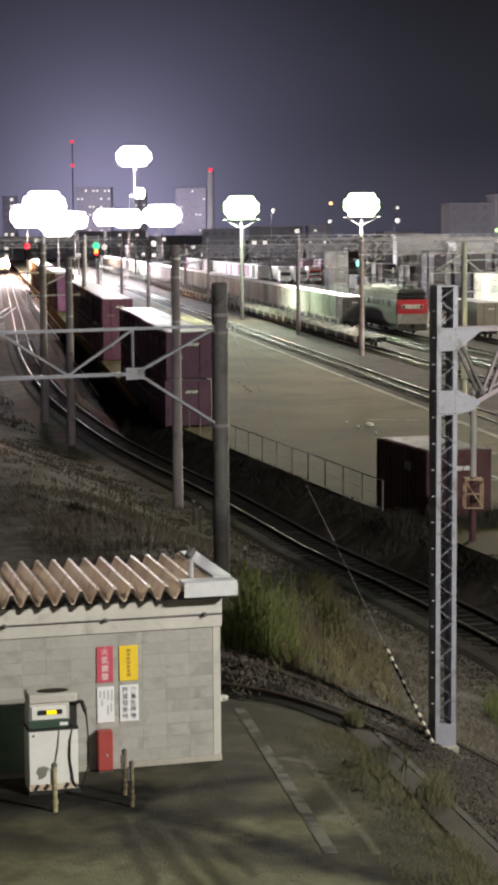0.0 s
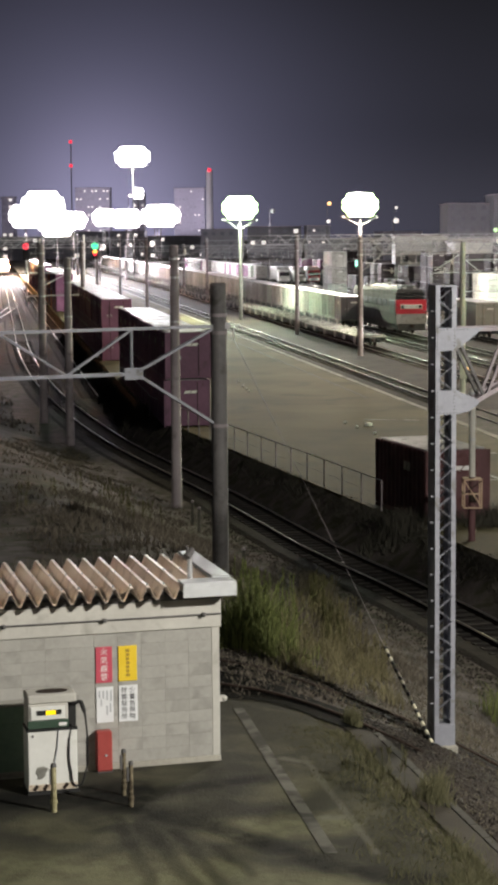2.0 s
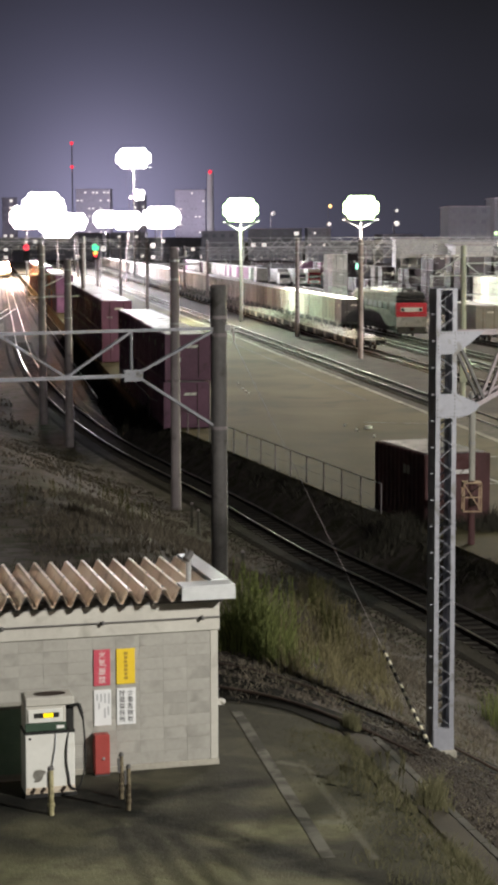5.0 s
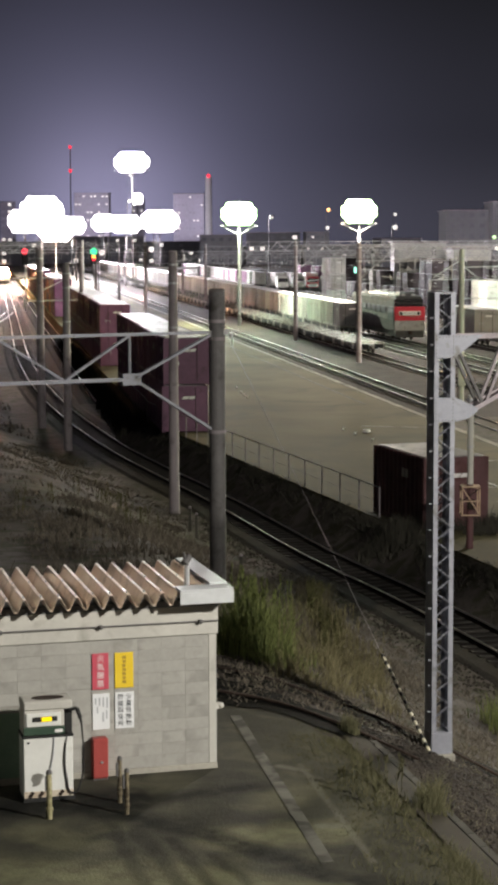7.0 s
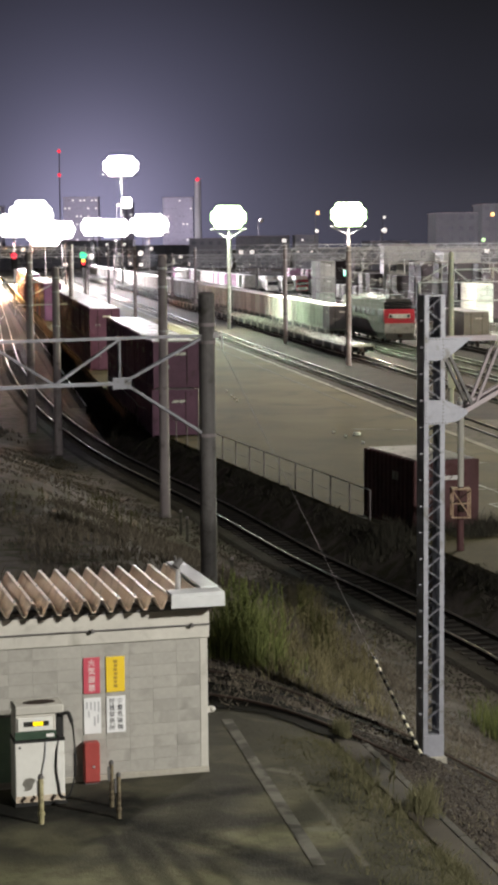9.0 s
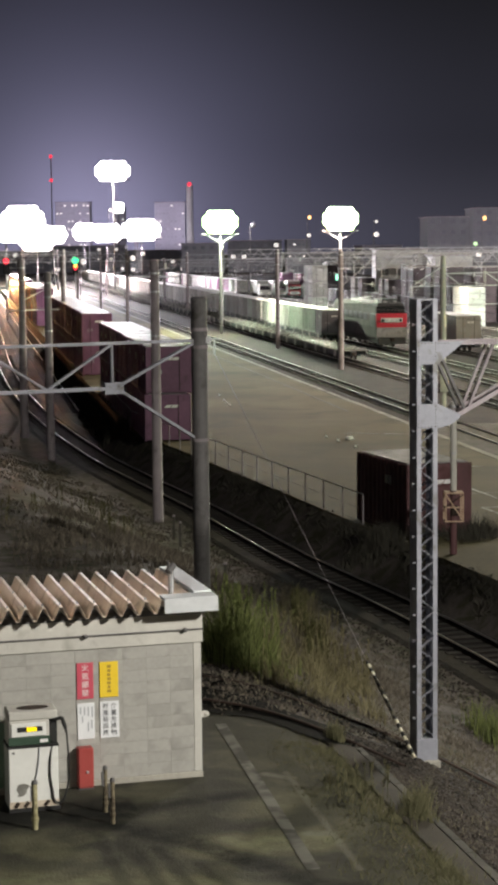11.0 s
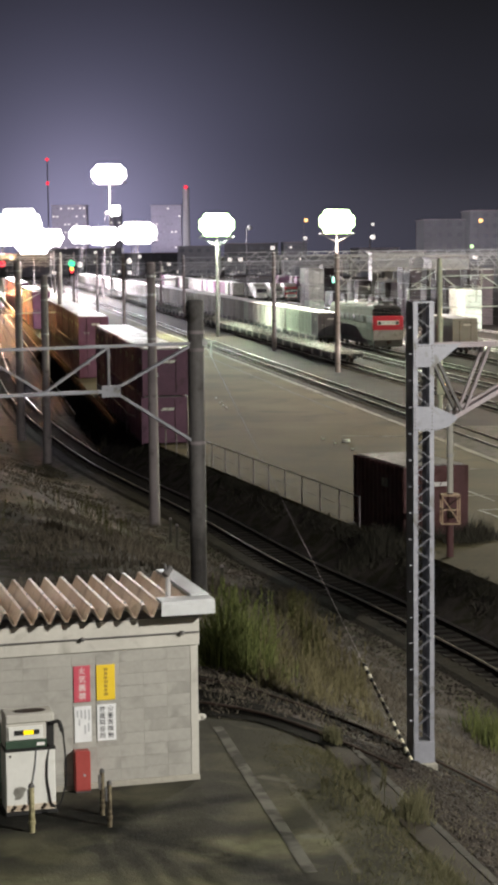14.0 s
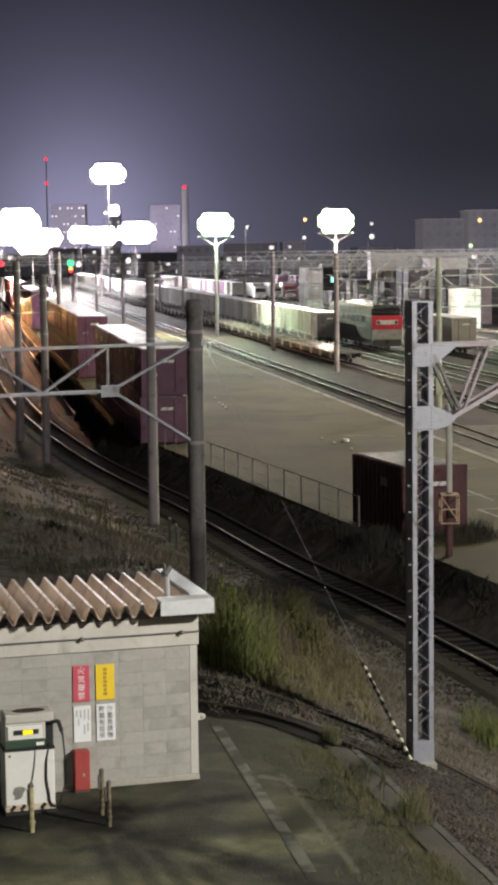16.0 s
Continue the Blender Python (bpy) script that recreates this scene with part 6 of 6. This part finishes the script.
chimney(-18.1, 900, 42.0, 1.5, "chimney_stack", "grey chimney stack with a red warning light", (42.0,))
chimney(-93.4, 1000, 61.0, 0.3, "radio_mast", "slim radio mast with two red warning lights", (60.8, 48.3), M_HAZETOWN)


def street_lamp(x, y, z, top, lens, label):
    s = thing("street_lamp", (x, y, z), 0, label, "street lamp", "far street lamps")
    part("post", rodded((0, 0, -0.3), (0, 0, top - z), 0.11, 0.07, 8), M_DARKPOLE, s)
    part("arm", barred((0, 0, top - z), (0.8, -0.2, top - z + 0.1), 0.08, 0.08), M_DARKPOLE, s)
    part("lens", ball(bmesh.new(), (0.7, -0.3, top - z - 0.1), 0.55, 2), lens, s, "glowing lamp")


for x, y, z, top, lens in ((23.5, 560, 0, 15.0, M_WINDOW), (68.0, 520, 0, 12.0, M_BULBG), (70.5, 520, 0, 19.0, M_WARM), (25.5, 600, 0, 21.0, M_WARM), (31.0, 400, 0, 14.0, M_WINDOW),
                            (-21.3, 430, 0, 18.0, M_WINDOW), (-20.2, 420, 0, 14.5, M_WINDOW), (5.0, 420, 0, 16.5, M_GALV), (-30, 380, 0, 9.0, M_WINDOW), (-20, 380, 0, 9.6, M_WINDOW),
                            (50.0, 640, 0, 20.0, M_WINDOW), (-66.0, 560, 0, 15.0, M_WINDOW), (-38.0, 600, 0, 24.0, M_WINDOW)):
    street_lamp(x, y, z, top, lens, "distant street lamp beyond the yard")

# ---- yard markings and small things on the paving ----


def yard_line_mark(p, q, w, paint=M_YLINE):
    p, q = Vector((*p, 0)), Vector((*q, 0))
    bm = bmesh.new()
    bar(bm, (p.x, p.y, YARD + 0.004), (q.x, q.y, YARD + 0.004), w, 0.006)
    ob = part("yard_marking", bm, paint)
    tagged(ob, "worn white line on the yard paving", "road marking", "yard lines", "structure")


def build_yard_lines():
    for p, q, w in (((6.2, 100.5), (10.2, 99.5), 0.12), ((9.15, 80.6), (10.6, 73.6), 0.13), ((9.15, 80.6), (9.7, 84.0), 0.13), ((9.7, 84.0), (11.6, 84.6), 0.13), ((9.3, 75.2), (12.4, 75.4), 0.13),
                    ((9.65, 71.0), (11.6, 71.4), 0.13), ((9.65, 71.0), (10.9, 66.0), 0.13)):
        yard_line_mark(p, q, w)


build_yard_lines()
for y in np.arange(114, 190, 9.0):
    yard_line_mark((yard_x(23.2, y), y), (yard_x(23.2, y + 8.9), y + 8.9), 0.10, M_LINE)


def low_lamp(x, y, h, label, r=0.06):
    t = thing("ground_marker", (x, y, YARD), 0, label, "marker", "markers on the paving")
    part("body", rodded((0, 0, 0), (0, 0, h), r, r * 0.8, 12), M_WHITE, t)
    part("foot", rodded((0, 0, 0), (0, 0, 0.03), r * 1.25, r * 1.2, 12), M_BLACK, t)


for x, y, h in ((6.25, 97.0, 0.16), (5.1, 98.4, 0.10), (5.6, 96.1, 0.12), (6.3, 93.0, 0.12), (-0.4, 123.0, 0.1), (-0.2, 121.0, 0.1), (0.0, 119.0, 0.12), (-0.7, 127.0, 0.1)):
    low_lamp(x, y, h, "small white marker on the yard paving", 0.22 if h > 0.15 else 0.07)
for x, y in ((-1.4, 178.0),):
    t = thing("buffer_post", (x, y, YARD), 0, "short grey post with a crossbar on the platform", "post")
    part("post", barred((0, 0, 0), (0, 0, 1.5), 0.14, 0.14), M_GALV, t)
    part("crossbar", barred((-0.5, 0, 1.45), (0.6, 0, 1.45), 0.12, 0.12), M_GALV, t)

# ---- weeds, scrub, gravel ----


def on_path(x, y):
    """On the trodden strip beside the kerb, or on the kerb itself."""
    edge = 2.18 + (31.95 - y) * 0.1965
    return 20 < y < 32 and edge - 0.54 < x < edge + 0.06


def blades(name, spots, material, label, tall=(0.4, 1.0), wide=0.012, lean=0.35, kinks=2, keep_path=True):
    """Many bent blades, each a small strip standing on the ground; the blades of one clump share its height."""
    verts, faces = [], []
    rnd = random.Random(len(spots) + 3)
    for x, y, grown in spots:
        if keep_path and on_path(x, y) and rnd.random() < 0.93:
            continue
        z = height(x, y) - 0.02
        h = tall[0] + (tall[1] - tall[0]) * grown * rnd.uniform(0.35, 1.0)
        a, l = rnd.uniform(0, 6.283), h * lean * rnd.uniform(0.2, 1.0)
        dx, dy = math.cos(a) * l, math.sin(a) * l
        wx = wide * rnd.uniform(0.6, 1.4)
        b = len(verts)
        for k in range(kinks + 1):
            t = k / kinks
            s = 1 - t * 0.85
            cx, cy, cz = x + dx * t * t, y + dy * t * t, z + h * (t - 0.18 * t * t * lean)
            verts += [(cx - wx * s, cy, cz), (cx + wx * s, cy, cz)]
        for k in range(kinks):
            faces.append((b + 2 * k, b + 2 * k + 1, b + 2 * k + 3, b + 2 * k + 2))
    ob = raw(name, verts, faces, material)
    tagged(ob, label, "weeds", kind="stuff")


def stalks(name, spots, material, label, tall, tuft=True):
    """Upright stems, each with narrow leaves along it and a loose seed head."""
    verts, faces = [], []
    r = random.Random(len(spots) + 11)

    def leaf(base, way, wide):
        b = len(verts)
        side = Vector((-way.y, way.x, 0))
        side = side.normalized() * wide if side.length > 1e-4 else Vector((wide, 0, 0))
        mid, tip = base + way * 0.55 + Vector((0, 0, 0.01)), base + way
        verts.extend([tuple(base - side * 0.3), tuple(base + side * 0.3), tuple(mid + side), tuple(tip), tuple(mid - side)])
        faces.append((b, b + 1, b + 2, b + 3, b + 4))
    for x, y, grown in spots:
        foot = Vector((x, y, height(x, y) - 0.02))
        h = tall[0] + (tall[1] - tall[0]) * grown
        bend = Vector((r.uniform(-0.12, 0.12) * h, r.uniform(-0.12, 0.12) * h, 0))
        old = None
        for k in range(5):
            t = k / 4
            p = foot + Vector((0, 0, h * t)) + bend * t * t
            w = 0.008 * (1 - 0.6 * t)
            b = len(verts)
            verts.extend([(p.x - w, p.y, p.z), (p.x + w, p.y, p.z)])
            if old is not None:
                faces.append((old, old + 1, b + 1, b))
            old = b
        for k in range(int(h * 9)):
            t = r.uniform(0.15, 0.85)
            a = r.uniform(0, 6.283)
            leaf(foot + Vector((0, 0, h * t)) + bend * t * t, Vector((math.cos(a) * 0.5, math.sin(a) * 0.5, r.uniform(0.3, 0.9))) * r.uniform(0.10, 0.22), 0.012)
        if tuft:
            top = foot + Vector((0, 0, h)) + bend
            for k in range(14):
                a = r.uniform(0, 6.283)
                leaf(top - Vector((0, 0, r.uniform(0, 0.25) * h)), Vector((math.cos(a) * 0.35, math.sin(a) * 0.35, 1.0)) * r.uniform(0.06, 0.14), 0.008)
    tagged(raw(name, verts, faces, material), label, "weeds", kind="stuff")


def clumps(rnd, n, region, per, spread, patchy=True):
    out = []
    while len(out) < n:
        cx, cy = region(rnd)
        if patchy and noise.noise((cx * 1.1, cy * 0.45, 7.0)) < 0.02 and rnd.random() < 0.8:
            continue
        grown = rnd.uniform(0.25, 1.0) ** 1.3
        for _ in range(rnd.randint(per // 2, per)):
            out.append((cx + rnd.gauss(0, spread), cy + rnd.gauss(0, spread), grown))
    return out[:n]


rnd = random.Random(21)


def clear_of_track(spots, least):
    return [p for p in spots if (track_x(p[1]) - p[0]) * 0.96 > least]


# tall green weeds behind the hut corner, fading to straw towards the mast
blades("tall_weeds", clumps(rnd, 1500, lambda r: (0.15 + r.gauss(0, 0.42), r.uniform(37.5, 40.0)), 26, 0.10), M_WEED, "tall green weeds at the corner of the hut", (0.25, 1.75), 0.011, 0.7, 3)
blades("tall_weeds", clumps(rnd, 900, lambda r: (r.uniform(-0.6, 1.4), r.uniform(37.2, 40.6)), 16, 0.12), M_WEED, "low green weeds behind the hut", (0.10, 0.8), 0.012, 0.9, 3)
stalks("weed_stalks", clumps(rnd, 120, lambda r: (0.2 + r.gauss(0, 0.5), r.uniform(37.4, 41.0)), 5, 0.10), M_WEED, "leafy green stalks at the corner of the hut", (0.6, 1.7))
stalks("weed_stalks", clumps(rnd, 130, lambda r: (r.uniform(0.8, 3.0), r.uniform(36.5, 47.0)), 4, 0.12), M_STRAW, "dry brown stalks on the bank", (0.4, 1.25))
stalks("weed_stalks", clumps(rnd, 60, lambda r: (1.8 + r.gauss(0, 0.12), r.uniform(48.5, 51.0)), 14, 0.10), M_GRASS, "plume of tall pale weeds beside the track", (0.7, 1.45))
stalks("weed_stalks", clumps(rnd, 40, lambda r: (1.95 + r.gauss(0, 0.2), r.uniform(42.0, 44.0)), 4, 0.05), M_GRASS, "few tall pale stalks on the bank", (0.6, 1.2))
stalks("weed_stalks", clumps(rnd, 26, lambda r: (r.uniform(1.2, 2.6), r.uniform(25.5, 30.0)), 3, 0.06), M_VERGE, "thin dry stalks by the kerb", (0.2, 0.5))
stalks("weed_stalks", clumps(rnd, 60, lambda r: (-4.2 + r.gauss(0, 1.2), r.uniform(58.0, 70.0)), 5, 0.15), M_GRASS, "pale stalks in the field", (0.4, 1.0))
blades("dry_weeds", clumps(rnd, 1700, lambda r: (r.uniform(0.5, 3.0), r.uniform(36.2, 42.5)), 20, 0.13), M_STRAW, "dry brown weeds on the bank", (0.10, 0.95), 0.009, 0.8, 3)
blades("scrub", clear_of_track(clumps(rnd, 9000, lambda r: (r.uniform(-6.0, 4.0), r.uniform(42.0, 66.0)), 30, 0.35), 3.6), M_BRUSH, "dull scrub on the bank beside the track", (0.12, 0.5), 0.018, 0.7)
blades("scrub", clear_of_track(clumps(rnd, 6000, lambda r: (r.uniform(-17.0, -3.0), r.uniform(50.0, 108.0)), 9, 0.5), 3.4), M_FIELD, "dry grass and scrub on the dark field", (0.02, 0.11), 0.012, 1.5)
blades("dry_weeds", clumps(rnd, 2000, lambda r: (lambda y: (1.2 + (32 - y) * 0.22 + r.uniform(-0.2, 0.5), y))(r.uniform(19, 31.5)), 9, 0.12), M_VERGE, "dry weeds along the kerb", (0.04, 0.26), 0.007, 0.8, 3)
blades("dry_weeds", clumps(rnd, 500, lambda r: (2.75 + r.gauss(0, 0.12), r.uniform(27.4, 28.4)), 30, 0.08), M_VERGE, "clump of dry weeds by the kerb", (0.2, 0.75), 0.007, 0.5, 3, False)
blades("dry_weeds", clumps(rnd, 260, lambda r: (1.78 + r.gauss(0, 0.04), 32.3 + r.gauss(0, 0.1)), 30, 0.05), M_VERGE, "clump of dry weeds by the old rails", (0.2, 0.5), 0.008, 0.4, 3)
def verge_spot(r):
    """Between the faded edge line of the lot and the trodden path."""
    y = r.uniform(19.0, 31.6)
    a, b = 0.75 + (29.9 - y) * 0.175, 1.66 + (31.95 - y) * 0.1965
    return a + (b - a) * (1 - r.random() ** 1.6 * 0.95), y


blades("grass", clumps(rnd, 13000, verge_spot, 7, 0.10, False), M_VERGE, "patchy olive grass between lot and path", (0.02, 0.13), 0.006, 1.0)
blades("grass", clumps(rnd, 2600, lambda r: (2.9 + r.gauss(0, 0.45), r.uniform(22.5, 25.5)), 30, 0.14), M_VERGE, "thick yellow-green grass by the kerb", (0.08, 0.34), 0.006, 0.8, 3)
blades("low_weeds", clumps(rnd, 3000, lambda r: (r.uniform(2.0, 9.0), r.uniform(22, 36)), 12, 0.15), M_SCRUB, "low weeds in the gravel", (0.04, 0.2), 0.008, 0.8)
blades("brush", clear_of_track(clumps(rnd, 22000, lambda r: (r.uniform(-1.0, 9.0), r.uniform(34.0, 52.0)), 24, 0.3), 2.7), M_BRUSH, "low dark brush and dead leaves on the bank", (0.04, 0.22), 0.014, 1.0)
blades("brush", clear_of_track(clumps(rnd, 9000, lambda r: (r.uniform(-12.0, 3.0), r.uniform(52.0, 100.0)), 24, 0.4), 2.5), M_BRUSH, "low dark brush along the track", (0.06, 0.28), 0.022, 0.9)
blades("brush", clumps(rnd, 5000, lambda r: (2.3 + abs(r.gauss(0, 2.2)), r.uniform(20, 34)), 16, 0.2), M_BRUSH, "dead leaves and dark weeds in the gravel", (0.03, 0.14), 0.010, 1.0)
blades("low_weeds", clumps(rnd, 1200, lambda r: (r.uniform(-0.5, 8.0), r.uniform(34.5, 38.5)), 14, 0.2), M_SCRUB, "low weeds round the old rails", (0.06, 0.28), 0.010, 0.7)
blades("tall_weeds", clumps(rnd, 500, lambda r: (2.0 + r.gauss(0, 0.2), r.uniform(54.0, 56.0)), 40, 0.15), M_SCRUB, "tall weeds beside the rails", (0.5, 1.5), 0.012, 0.4, 3)
blades("dry_weeds", clumps(rnd, 600, lambda r: (6.1 + r.gauss(0, 0.25), r.uniform(40.0, 43.0)), 40, 0.2), M_WEED, "weeds beside the track", (0.3, 1.0), 0.010, 0.5, 3)


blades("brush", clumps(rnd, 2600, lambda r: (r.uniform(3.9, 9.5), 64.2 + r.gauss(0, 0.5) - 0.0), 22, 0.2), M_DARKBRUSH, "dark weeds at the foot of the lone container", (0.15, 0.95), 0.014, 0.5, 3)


def edge_spot(r):
    y = r.uniform(44.0, 106.0)
    return fence_x(y) - abs(r.gauss(0.1, 0.28)), y


def bank_spot(r):
    y = r.uniform(44.0, 104.0)
    return fence_x(y) - r.uniform(0.1, 2.0), y


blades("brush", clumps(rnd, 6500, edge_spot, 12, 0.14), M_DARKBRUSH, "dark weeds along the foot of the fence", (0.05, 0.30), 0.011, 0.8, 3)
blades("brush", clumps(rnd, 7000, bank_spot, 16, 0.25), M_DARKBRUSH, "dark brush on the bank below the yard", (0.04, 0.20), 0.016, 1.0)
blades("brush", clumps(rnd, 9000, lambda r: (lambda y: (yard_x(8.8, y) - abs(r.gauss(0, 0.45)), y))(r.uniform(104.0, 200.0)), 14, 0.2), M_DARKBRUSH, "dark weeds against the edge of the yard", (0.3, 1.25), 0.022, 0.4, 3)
blades("scrub", clear_of_track(clumps(rnd, 14000, lambda r: (lambda y: (track_x(y) - r.uniform(3.2, 24.0), y))(r.uniform(104.0, 230.0)), 22, 0.6), 3.2), M_BRUSH, "dark scrub on the far field", (0.1, 0.55), 0.04, 0.8)
blades("low_weeds", clumps(rnd, 3600, lambda r: (lambda y: (0.35 + (32 - y) * 0.205 + r.uniform(-0.1, 1.0), y))(r.uniform(23, 32.4)), 7, 0.16, False), M_VERGE, "thin grass growing through the worn asphalt", (0.02, 0.10), 0.006, 0.9)
blades("scrub", clear_of_track(clumps(rnd, 6000, lambda r: (lambda y: (track_x(y) - r.uniform(2.4, 5.0), y))(r.uniform(40.0, 100.0)), 14, 0.25), 2.3), M_BRUSH, "low dark weeds on the shoulder of the track", (0.04, 0.2), 0.016, 0.9)


def stones(name, n, region, size, label):
    verts, faces = [], []
    r = random.Random(n)
    shape = [Vector(v) for v in ((-1, -0.7, -0.5), (1, -0.8, -0.4), (0.8, 0.9, -0.5), (-0.9, 0.7, -0.4), (-0.5, -0.4, 0.7), (0.6, -0.3, 0.6), (0.3, 0.6, 0.7))]
    for _ in range(n):
        x, y = region(r)
        s = r.uniform(*size)
        turn = Matrix.Rotation(r.uniform(0, 6.28), 3, "Z") @ Matrix.Rotation(r.uniform(-0.6, 0.6), 3, "X")
        b = len(verts)
        c = Vector((x, y, height(x, y) + s * 0.3))
        verts += [tuple(c + turn @ v * s * r.uniform(0.8, 1.2)) for v in shape]
        faces += [(b + i, b + j, b + k) for i, j, k in ((0, 1, 5), (0, 5, 4), (1, 2, 5), (2, 6, 5), (2, 3, 6), (3, 4, 6), (3, 0, 4), (4, 5, 6))]
    tagged(raw(name, verts, faces, M_STONE), label, "gravel", kind="stuff")


def gravel_spot(r):
    y = r.uniform(20, 33)
    return 2.1 + (32 - y) * 0.235 + abs(r.gauss(0, 1.6)), y


stones("gravel", 9000, gravel_spot, (0.015, 0.05), "loose grey gravel beyond the kerb")
stones("gravel", 7000, lambda r: (lambda y: (track_x(y) + r.uniform(-3.0, 1.7), y))(r.uniform(44, 75)), (0.02, 0.045), "loose ballast stones by the running line")
stones("gravel", 1600, lambda r: (lambda x: (x, 36.3 - 0.75 * x + r.uniform(-1.2, 1.2)))(r.uniform(-3, 5)), (0.015, 0.045), "old ballast stones round the disused rails")


# ---- what moves ----


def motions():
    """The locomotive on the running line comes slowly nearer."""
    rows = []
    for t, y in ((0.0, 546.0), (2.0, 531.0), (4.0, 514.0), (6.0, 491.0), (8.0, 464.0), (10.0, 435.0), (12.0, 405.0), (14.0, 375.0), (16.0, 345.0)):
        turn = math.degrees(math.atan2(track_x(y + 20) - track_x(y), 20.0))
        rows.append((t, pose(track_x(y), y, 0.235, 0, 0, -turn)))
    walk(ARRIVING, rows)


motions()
